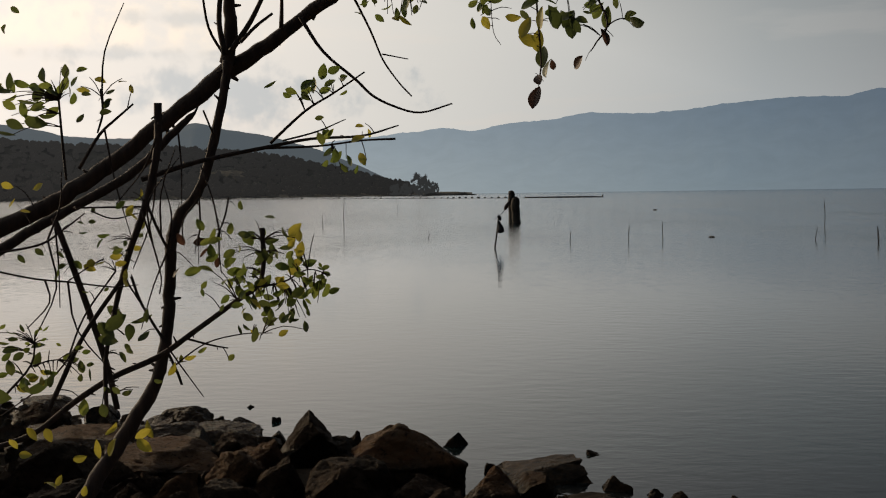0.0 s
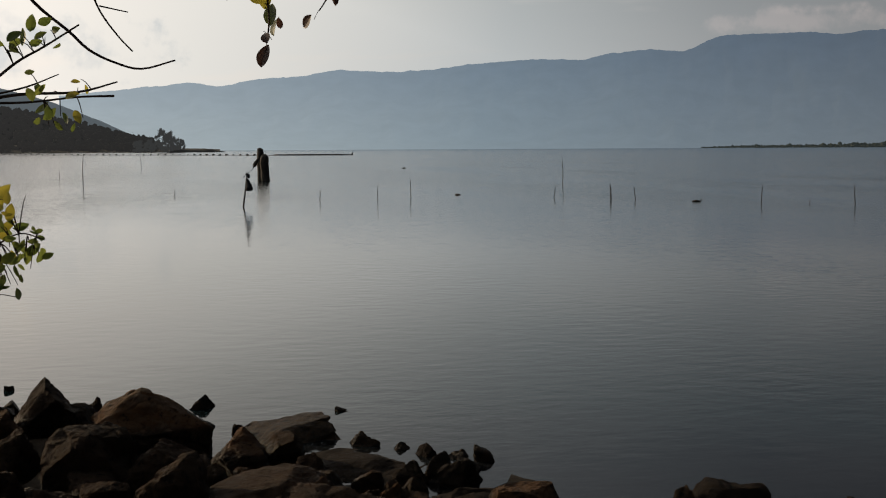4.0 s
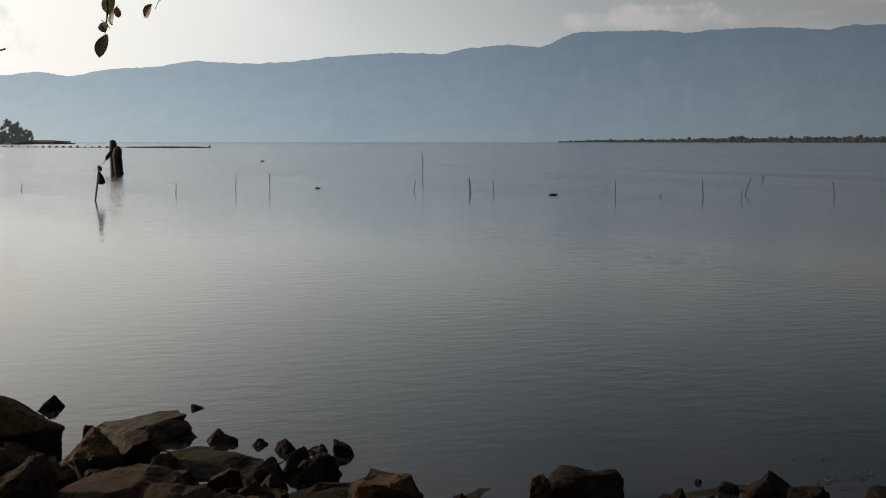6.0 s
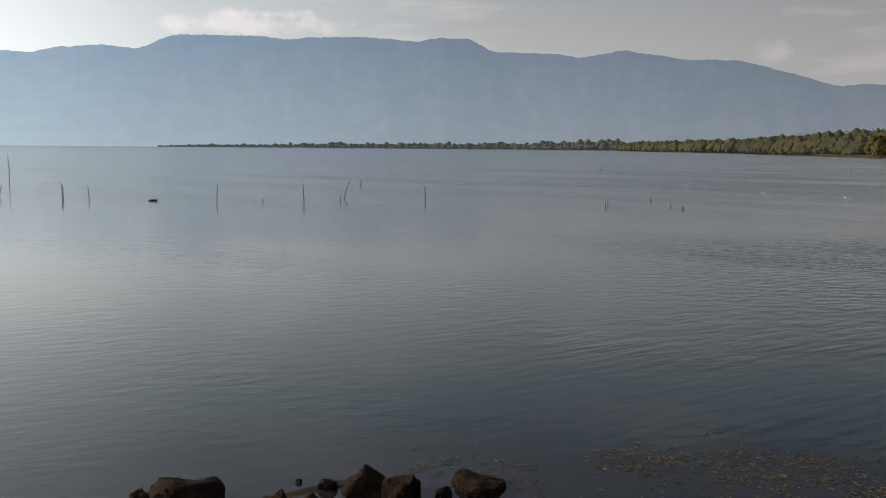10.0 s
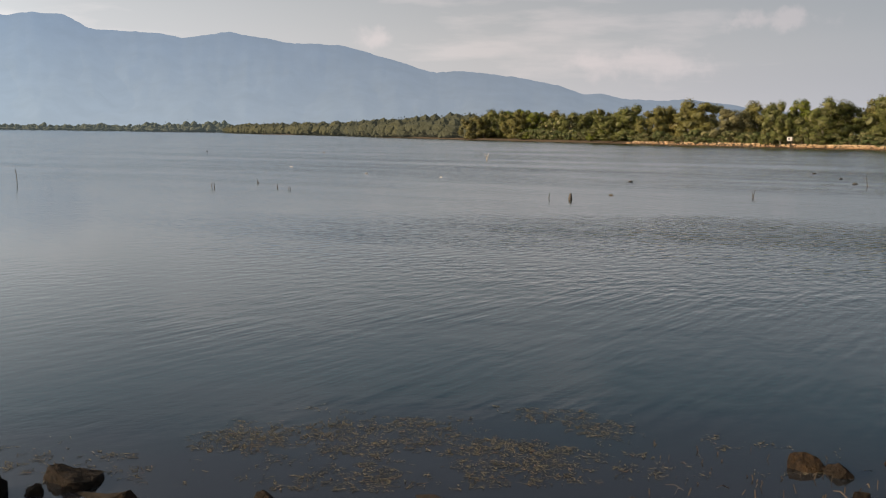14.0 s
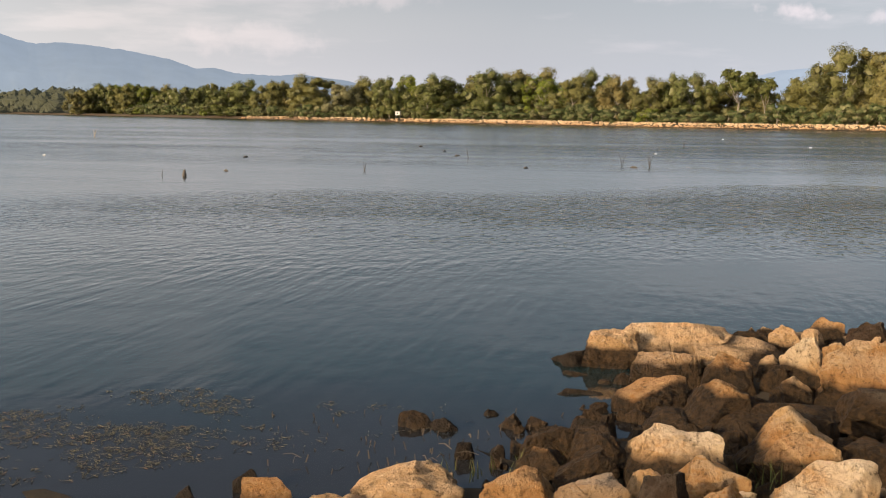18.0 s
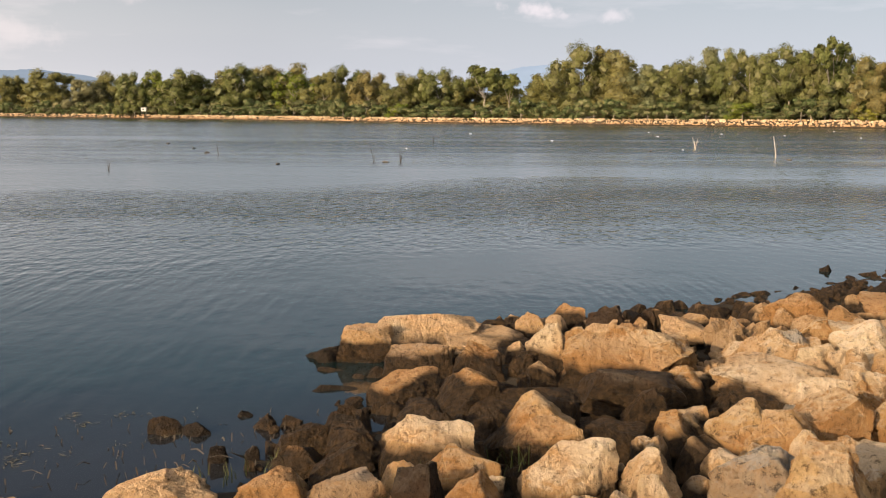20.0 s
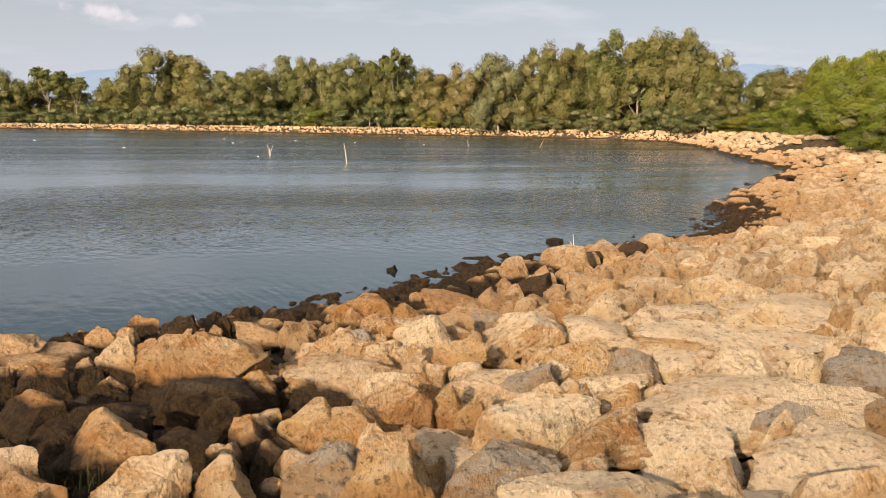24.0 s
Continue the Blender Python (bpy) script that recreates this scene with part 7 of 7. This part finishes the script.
for k, (name, pts) in enumerate(BRANCHES):
    big = max(p[3] for p in pts) > 0.008
    slim = {"limb": 0.68, "stem": 0.74}.get(name, 0.9)
    drop = 0.007 if k == 0 else 0.0
    pts = [(x - drop * float(np.interp(z, [2.45, 2.6], [0.0, 1.0])), y, z - drop, r * slim) for x, y, z, r in pts]
    wood = part(name, tube(pts, BARK, name, 12 if big else 6, 6 if big else 4, brng if big else None), bush)
    for p, q in zip(pts, pts[1:]):
        NODES += [tuple(p[i] + (q[i] - p[i]) * u for i in range(3)) for u in (0.0, 0.33, 0.66)]
    # knots and broken spurs on the thicker wood, and fine bare shoots
    for p, q in zip(pts, pts[1:]):
        if p[3] > 0.004:
            for _ in range(2):
                u, way = brng.rand(), brng.uniform(0, 6.28)
                c = [p[i] + (q[i] - p[i]) * u for i in range(3)]
                l = p[3] + brng.uniform(0.002, 0.009)
                part("spur", tube([(*c, p[3] * 0.45), (c[0] + math.cos(way) * l, c[1] + brng.normal(0, 0.004), c[2] + math.sin(way) * l, p[3] * 0.16)], BARK, "spur", 5, 2), wood)
NODES = np.array(NODES)
for k in range(46):
    x, y, z = NODES[brng.randint(len(NODES))]
    if not (-0.56 < x < -0.27 and 2.3 < z < 2.7):
        continue
    l, lean = brng.uniform(0.05, 0.16), brng.normal(0, 0.35)
    down = -1 if brng.rand() < 0.7 else 1
    bend = brng.normal(0, 0.012)
    part("shoot", tube([(x, y, z, 0.0016), (x + lean * l * 0.4 + bend, y + brng.normal(0, 0.01), z + down * l * 0.5, 0.0012), (x + lean * l, y + brng.normal(0, 0.02), z + down * l, 0.0007)], BARK, "shoot", 5, 3), bush)
# root collar, down into the soil between the stones
foot = min((p for _, pts in BRANCHES for p in pts), key=lambda p: p[2])
part("root_collar", tube([(foot[0], foot[1], foot[2] + 0.02, foot[3] * 0.85), (foot[0] - 0.02, foot[1] - 0.01, foot[2] - 0.12, foot[3] * 1.1), (foot[0] - 0.03, foot[1] - 0.02, foot[2] - 0.45, foot[3] * 1.4), (foot[0] - 0.05, foot[1] - 0.03, 0.35, foot[3] * 1.8)], BARK, "root_collar", 10, 4, brng), bush)


def leaf_mesh(seed, material, curl):
    """One oval leaf, folded along its rib and curled, one unit long."""
    verts, faces = [], []
    steps = 8
    for i in range(steps + 1):
        u = i / steps
        w = 0.30 * math.sin(math.pi * u ** 0.85) ** 0.75 if 0 < i < steps else 0.015
        dip = -curl * (u - 0.4) ** 2
        verts += [(u - 0.5, -w, dip + 0.10 * w), (u - 0.5, -w * 0.5, dip), (u - 0.5, 0, dip - 0.03), (u - 0.5, w * 0.5, dip), (u - 0.5, w, dip + 0.10 * w)]
    for i in range(steps):
        for k in range(4):
            a = i * 5 + k
            faces.append((a, a + 5, a + 6, a + 1))
    return mesh_from("leaf", verts, faces, material, True)


LEAF_MESHES = [[leaf_mesh(k, m, c) for k, c in enumerate((0.15, 0.45, -0.25))] for m in LEAF_MATS]
LEAVES = LEAVES_SPRAY + LEAVES_SPRAYB + LEAVES_SPRAYC + LEAVES_SPRAYD + LEAVES_UPPER + LEAVES_WEST + LEAVES_WEST_B + LEAVES_LOW + LEAVES_LOW_B + LEAVES_MID + LEAVES_MID_B + LEAVES_TOP + LEAVES_TOP_B + LEAVES_TOP_C
# leaves are set broadside to the starting camera, each tipped at random
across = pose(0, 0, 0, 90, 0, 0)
EXTRA = [(x + brng.normal(0, 0.014), y, z + brng.normal(0, 0.012), size * 0.95, angle + brng.normal(0, 50), tone) for x, y, z, size, angle, tone in LEAVES if y < 1.82 and tone != 2]
EXTRA += [(x + brng.normal(0, 0.018), y, z + brng.normal(0, 0.014), size * 1.05, angle + brng.normal(0, 40), tone) for x, y, z, size, angle, tone in LEAVES_SPRAY + LEAVES_SPRAYB + LEAVES_SPRAYC]
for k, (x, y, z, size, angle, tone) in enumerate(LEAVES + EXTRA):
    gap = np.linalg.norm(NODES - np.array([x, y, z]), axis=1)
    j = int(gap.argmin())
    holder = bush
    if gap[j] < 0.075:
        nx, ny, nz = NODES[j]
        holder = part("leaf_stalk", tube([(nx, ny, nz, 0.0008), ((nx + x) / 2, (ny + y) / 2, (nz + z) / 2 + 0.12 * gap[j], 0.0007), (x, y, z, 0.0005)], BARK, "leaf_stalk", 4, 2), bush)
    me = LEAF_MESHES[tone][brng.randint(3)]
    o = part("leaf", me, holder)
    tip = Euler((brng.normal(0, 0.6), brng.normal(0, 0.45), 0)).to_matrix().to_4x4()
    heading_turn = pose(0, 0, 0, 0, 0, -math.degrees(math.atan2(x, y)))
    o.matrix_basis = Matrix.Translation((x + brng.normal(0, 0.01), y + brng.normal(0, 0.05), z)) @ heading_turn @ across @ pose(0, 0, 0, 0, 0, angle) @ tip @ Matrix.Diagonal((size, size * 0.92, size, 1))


# ---- floating weed in the shallows ----
def weed_patch():
    """Drifted mats of small leaves: each a heading and distance from the bank's edge, how wide, how deep, how dense."""
    rng = np.random.RandomState(41)
    mats = [(39.9, 8.7, 2.6, 0.35, 0.7), (44.6, 8.8, 1.3, 0.16, 0.8), (51.5, 9.1, 2.4, 0.42, 1.0), (55.8, 9.3, 2.4, 0.62, 0.95), (58.5, 9.6, 1.2, 0.2, 0.8),
            (57.0, 8.3, 5.0, 0.45, 0.55), (64.5, 8.6, 4.0, 0.75, 0.9), (68.5, 9.5, 1.4, 0.3, 0.7), (70.5, 8.2, 4.5, 0.6, 0.5), (75.5, 8.2, 2.6, 0.4, 0.35), (62.0, 7.6, 7.0, 0.35, 0.35), (62.0, 8.5, 15.0, 1.1, 0.45), (44.0, 8.6, 6.0, 0.4, 0.4)]
    n = 150000
    az, r = rng.uniform(36, 80, n), rng.uniform(6.8, 10.8, n)
    p = np.stack([np.sin(np.radians(az)) * r, np.cos(np.radians(az)) * r], 1)
    dense = np.zeros(n)
    for h, dist, wide, deep, much in mats:
        dense = np.maximum(dense, much * np.exp(-0.5 * (((az - h) / (wide * 0.85)) ** 2 + ((r - dist) / (deep * 0.8)) ** 2)))
    keep = (dense > 0.06) & (inland(p) < -0.05)
    p, dense = p[keep], dense[keep]
    clump = np.array([noise.fractal(Vector((x * 1.6, y * 1.6, 3.1)), 0.8, 2.1, 5) + 0.6 * noise.noise(Vector((x * 7.0, y * 7.0, 1.0))) for x, y in p])
    p = p[0.55 * clump + 0.8 * dense > rng.uniform(0.22, 1.9, len(p))]
    n = len(p)
    a = rng.normal(0.5, 0.9, n)
    l, w = rng.uniform(0.006, 0.042, n), rng.uniform(0.0015, 0.006, n)
    ax, nx = np.stack([np.cos(a), np.sin(a)], 1), np.stack([-np.sin(a), np.cos(a)], 1)
    z = rng.uniform(0.003, 0.007, n)
    corners = [p - ax * l[:, None], p - nx * w[:, None], p + ax * l[:, None], p + nx * w[:, None]]
    lift = [rng.uniform(0, 0.005, n), np.zeros(n), rng.uniform(0, 0.005, n), np.zeros(n)]
    v = np.stack([np.column_stack([q, z + h]) for q, h in zip(corners, lift)], 1).reshape(-1, 3)
    return mesh_arrays("water_weed", v, np.arange(len(v)).reshape(-1, 4), WEED)


tagged(new("water_weed", weed_patch()), "olive strands of weed floating in the shallows", "water weed", kind="stuff")

# grass and dead stalks between the stones
def tufts():
    rng = np.random.RandomState(52)
    verts, faces = [], []
    for cx, cy, n, h in ((7.3, 1.1, 22, 0.07), (7.5, 0.62, 24, 0.07), (6.95, -0.15, 22, 0.07), (7.1, -0.8, 22, 0.08),):
        for _ in range(n):
            x, y = cx + rng.normal(0, 0.14), cy + rng.normal(0, 0.12)
            z = max(0.0, float(bank_height([(x, y)])[0])) - 0.05
            a, l = rng.uniform(0, 6.28), h * rng.uniform(0.6, 1.4)
            lean = rng.uniform(0.2, 0.9) * l
            w = 0.0045
            ux, uy = math.cos(a), math.sin(a)
            k = len(verts)
            for u, ww in ((0, 1), (0.5, 0.8), (1, 0.1)):
                px, py, pz = x + ux * lean * u * u, y + uy * lean * u * u, z + l * 1.5 * u
                verts += [(px - uy * w * ww, py + ux * w * ww, pz), (px + uy * w * ww, py - ux * w * ww, pz)]
            faces += [(k, k + 1, k + 3, k + 2), (k + 2, k + 3, k + 5, k + 4)]
    return mesh_from("grass_tufts", verts, faces, GRASS)


tagged(new("grass_tufts", tufts()), "green and straw-coloured grass between the stones", "grass", kind="stuff")


def reed_stubs():
    """Rotted reed stubs and fallen stems where the point runs into the shallows."""
    rng = np.random.RandomState(58)
    verts, faces = [], []
    for k in range(80):
        az, r = radians(rng.uniform(71, 86)), rng.uniform(7.4, 9.4)
        x, y = math.sin(az) * r, math.cos(az) * r
        lying = k % 3 == 0 and r < 8.3
        l = rng.uniform(0.06, 0.18) if lying else rng.uniform(0.01, 0.045)
        a, w = rng.uniform(0, 6.28), rng.uniform(0.002, 0.006)
        z0 = max(float(bank_height([(x, y)])[0]), 0.0) + (0.03 if lying else -0.02)
        tip = np.array([math.cos(a) * l, math.sin(a) * l, rng.uniform(-0.01, 0.02)]) if lying else np.array([rng.normal(0, 0.015), rng.normal(0, 0.015), l + 0.02])
        b = len(verts)
        for u in (0.0, 0.5, 1.0):
            c = np.array([x, y, z0]) + tip * u + np.array([0, 0, 0.02 * math.sin(math.pi * u) if lying else 0])
            for q in range(3):
                v = 2.1 * q
                verts.append((c[0] + w * math.cos(v), c[1] + w * math.sin(v), c[2] + (w * math.cos(v + 1) if lying else 0)))
        for ring in (0, 3):
            for q in range(3):
                m = (q + 1) % 3
                faces.append((b + ring + q, b + ring + m, b + ring + 3 + m, b + ring + 3 + q))
    return mesh_from("reed_stubs", verts, faces, REED)


tagged(new("reed_stubs", reed_stubs()), "dark reed stubs and fallen straw at the water's edge", "reeds", kind="stuff")
for x, y, h, dx in ((17.1, -9.6, 0.42, -0.03),):
    z0 = float(bank_height([(x, y)])[0])
    stalk = thing("dry_stalk", "pale dry stalk standing between the stones", "stalk", place=Matrix.Translation((x, y, z0)))
    part("stem", tube([(0, 0, -0.2, 0.012), (dx * 0.3, 0, h * 0.5, 0.008), (dx, 0.03, h, 0.004)], BLEACHED, "stem", 6, 3), stalk)
    part("side_shoot", tube([(dx * 0.3, 0, h * 0.45, 0.006), (dx * 0.3 + 0.06, 0.05, h * 0.7, 0.003)], BLEACHED, "side_shoot", 5, 2), stalk)

# ---- all the stones of the near bank ----
BANKS = [thing("stone_bank_west", "bank of dark shaded angular stones below the bush", "stone bank", kind="structure"),
         thing("stone_bank_middle", "dark wet stones at the edge of the water", "stone bank", kind="structure"),
         thing("stone_bank_point", "bank of ochre angular stones around a flat slab", "stone bank", kind="structure"),
         thing("stone_bank_east", "wide bank of pale sunlit angular stones", "stone bank", kind="structure")]
srng = np.random.RandomState(77)
hx = np.array([h[:2] for h in SINGLE])
under = bank_height(hx)
low = [stone_mesh(300 + s, 0.6, KINDS[2 + s % 2]) for s in range(12)]
low_v = [np.array([v.co for v in m.vertices]) for m in low]
low_f = [np.array([p.vertices for p in m.polygons]) for m in low]
joined = {"pale": ([], [], [0]), "dark": ([], [], [0])}
taken = [0, 0, 0, 0]


def lay(m, tone="pale"):
    """Adds one plain stone to the joined rest."""
    verts, faces, count = joined[tone]
    k = srng.randint(len(low))
    pts = low_v[k] @ np.array(m.to_3x3()).T + np.array(m.translation)
    verts.append(pts)
    faces.append(low_f[k] + count[0])
    count[0] += len(pts)


for i, ((x, y, w, d, top, turn, kind, tone, bank), z) in enumerate(zip(SINGLE, under)):
    if bank > 1 and kind in (1, 2) and top > max(z, 0.0):
        top -= 0.16 * (top - max(z, 0.0))
    if tone == 4 and bank < 3:
        top = max(0.75 * top, 0.03) - (0.05 if kind == 0 and bank == 0 else 0.0)
    foot_z = min(max(z, -0.1) - 0.10, top - 0.10) - 0.10 * min(w, 1.0)
    tall = top - foot_z
    wide = 1.0 if tone == 4 else 1.03 if kind == 0 else 1.10
    tilt = 0.10 if kind == 0 else 0.22
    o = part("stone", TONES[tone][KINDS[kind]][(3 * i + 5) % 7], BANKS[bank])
    o.matrix_basis = Matrix.LocRotScale((x, y, foot_z + tall / 2), Euler((srng.normal(0, tilt), srng.normal(0, tilt), radians(turn + srng.normal(0, 6)))), (w * wide, d * wide, tall * 1.05))
    taken[bank] += 1
# the stones between and beyond them: a few large, many middling, small ones in the gaps
CX, CY, CR = hx[:, 0], hx[:, 1], np.array([0.42 * max(h[2], h[3]) for h in SINGLE])
N = 30000
cand = np.column_stack([srng.uniform(-13, 34, N), srng.uniform(-34, 20, N)])
dd = inland(cand)
ok = (dd > -0.2) & (dd < 15) & (np.hypot(*cand.T) > 2.6)
cand, dd = cand[ok], dd[ok]
sizes = np.concatenate([srng.uniform(0.62, 1.0, 300), srng.uniform(0.38, 0.62, 1700), srng.uniform(0.20, 0.38, len(cand) - 2000)])
fill = []
for (x, y), d, s in zip(cand, dd, sizes):
    middle = x > 2.4 and y > 2.0
    known = 4.2 < x < 14.5 and -8.5 < y < 2.0 or -4.5 < x < 2.6 and 6.8 < y < 13
    if middle and d < 2.4 and (d < 0.4 or s > 0.3):
        continue
    if 5.0 < x < 8.6 and 0.6 < y < 3.6 and d < 1.3:
        continue
    if d < 1.6 and not middle:
        s = min(s, srng.uniform(0.20, 0.28 + 0.2 * max(d, 0)))
    if known:
        s = min(s, srng.uniform(0.16, 0.42))
    r = 0.36 * s
    if np.any((CX - x) ** 2 + (CY - y) ** 2 < (CR + r) ** 2 * 0.80):
        continue
    CX, CY, CR = np.append(CX, x), np.append(CY, y), np.append(CR, r)
    fill.append((x, y, s, d, known))
for p, inward in along(10, 24, 0.26):
    q = p + inward * srng.uniform(-0.45, 0.7) + srng.normal(0, 0.1, 2)
    s = srng.uniform(0.14, 0.36) * (1.0 if math.hypot(*q) < 14 else 1.3)
    if not (5.0 < q[0] < 10.6 and q[1] > 0.2) and np.all((hx[:, 0] - q[0]) ** 2 + (hx[:, 1] - q[1]) ** 2 > 0.4 ** 2):
        fill.append((*q, s, float(inland([q])[0]), False))
fill.sort(key=lambda f: math.hypot(f[0], f[1]))
ground_z = bank_height([f[:2] for f in fill])
for (x, y, s, d, known), z in zip(fill, ground_z):
    bank = 0 if x < 2.4 else 1 if y > 1.9 else 2 if y > -2.6 else 3
    h = s * srng.uniform(0.20, 0.42)
    open_bank = not known and x > 5 and d > 1.4
    top = max(z, 0.0) + (0.15 - 0.22 * srng.rand() if known else h * min(1.0, 0.35 + 0.3 * max(d, 0))) + (srng.uniform(-0.09, 0.07) if open_bank else 0.0)
    tall = h + 0.22
    m = Matrix.LocRotScale((x, y, top - tall / 2), Euler((srng.normal(0, 0.26), srng.normal(0, 0.26), srng.uniform(0, 6.28))), (s * (1.0 if open_bank else 1.1), s * srng.uniform(0.65, 1.0) * (1.0 if open_bank else 1.1), tall))
    if taken[bank] < 300 and (bank > 0 or y > 4):
        taken[bank] += 1
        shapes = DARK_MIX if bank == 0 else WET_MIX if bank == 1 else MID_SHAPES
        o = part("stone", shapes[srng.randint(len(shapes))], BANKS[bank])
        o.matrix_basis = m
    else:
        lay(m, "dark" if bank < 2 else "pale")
# small broken stones in the gaps of the near bank
bits_v, bits_f, bits = [], [], 0
chips = np.column_stack([srng.uniform(3, 16, 5200), srng.uniform(-13, 1, 5200)])
away = inland(chips)
for (x, y), d in zip(chips, away):
    if 0.2 < d < 10 and math.hypot(x, y) > 3.0:
        s, k = srng.uniform(0.06, 0.20), srng.randint(len(low))
        z = max(0.0, float(np.interp(d, [0, 2.5, 10], [0, 0.27, 1.1])) - 0.26 + srng.uniform(0, 0.14))
        m = np.array(Euler(tuple(srng.uniform(0, 6.28, 3))).to_matrix()) * s
        bits_v.append(low_v[k] * np.array([1.0, 0.8, 0.6]) @ m.T + np.array([x, y, z]))
        bits_f.append(low_f[k] + bits)
        bits += len(low_v[k])
tagged(new("rubble", mesh_arrays("rubble", np.concatenate(bits_v), np.concatenate(bits_f), STONE_FAR)), "small broken stones lying in the gaps of the bank", "rubble", kind="stuff")
# farther along the bay and on the far bank, joined
for p, inward in along(20, 27, 0.30):
    for _ in range(3):
        q = p + inward * (15.0 * srng.rand() ** 1.2 - 0.2) + srng.normal(0, 0.3, 2)
        if math.hypot(*q) > 33 or q[0] > 34 or q[1] < -34:
            s = srng.uniform(0.35, 0.95)
            z = max(float(bank_height([q])[0]), -0.1)
            lay(Matrix.LocRotScale((*q, z + 0.12 * s), Euler((srng.normal(0, 0.2), srng.normal(0, 0.2), srng.uniform(0, 6.28))), (s, s * 0.75, s * 0.45)))
for p, inward in along(27, 37, 0.34):
    for _ in range(5 if math.hypot(*p) < 300 else 2 if math.hypot(*p) < 370 else 0):
        q = p + inward * (6.0 * srng.rand() - 0.2)
        s = srng.uniform(0.22, 0.58)
        z = max(float(bank_height([q])[0]), -0.1)
        lay(Matrix.LocRotScale((*q, z * 1.1 + 0.08 * s), Euler((srng.normal(0, 0.2), srng.normal(0, 0.2), srng.uniform(0, 6.28))), (s, s * 0.75, s * 0.7)))
rest = {tone: mesh_arrays("stones", np.concatenate(v), np.concatenate(f), STONE_FAR if tone == "pale" else STONE_FAR_SHADED) for tone, (v, f, _) in joined.items()}
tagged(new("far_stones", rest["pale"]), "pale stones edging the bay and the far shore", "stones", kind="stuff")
tagged(new("shaded_stones", rest["dark"]), "dark shaded stones farther along the near bank", "stones", kind="stuff")
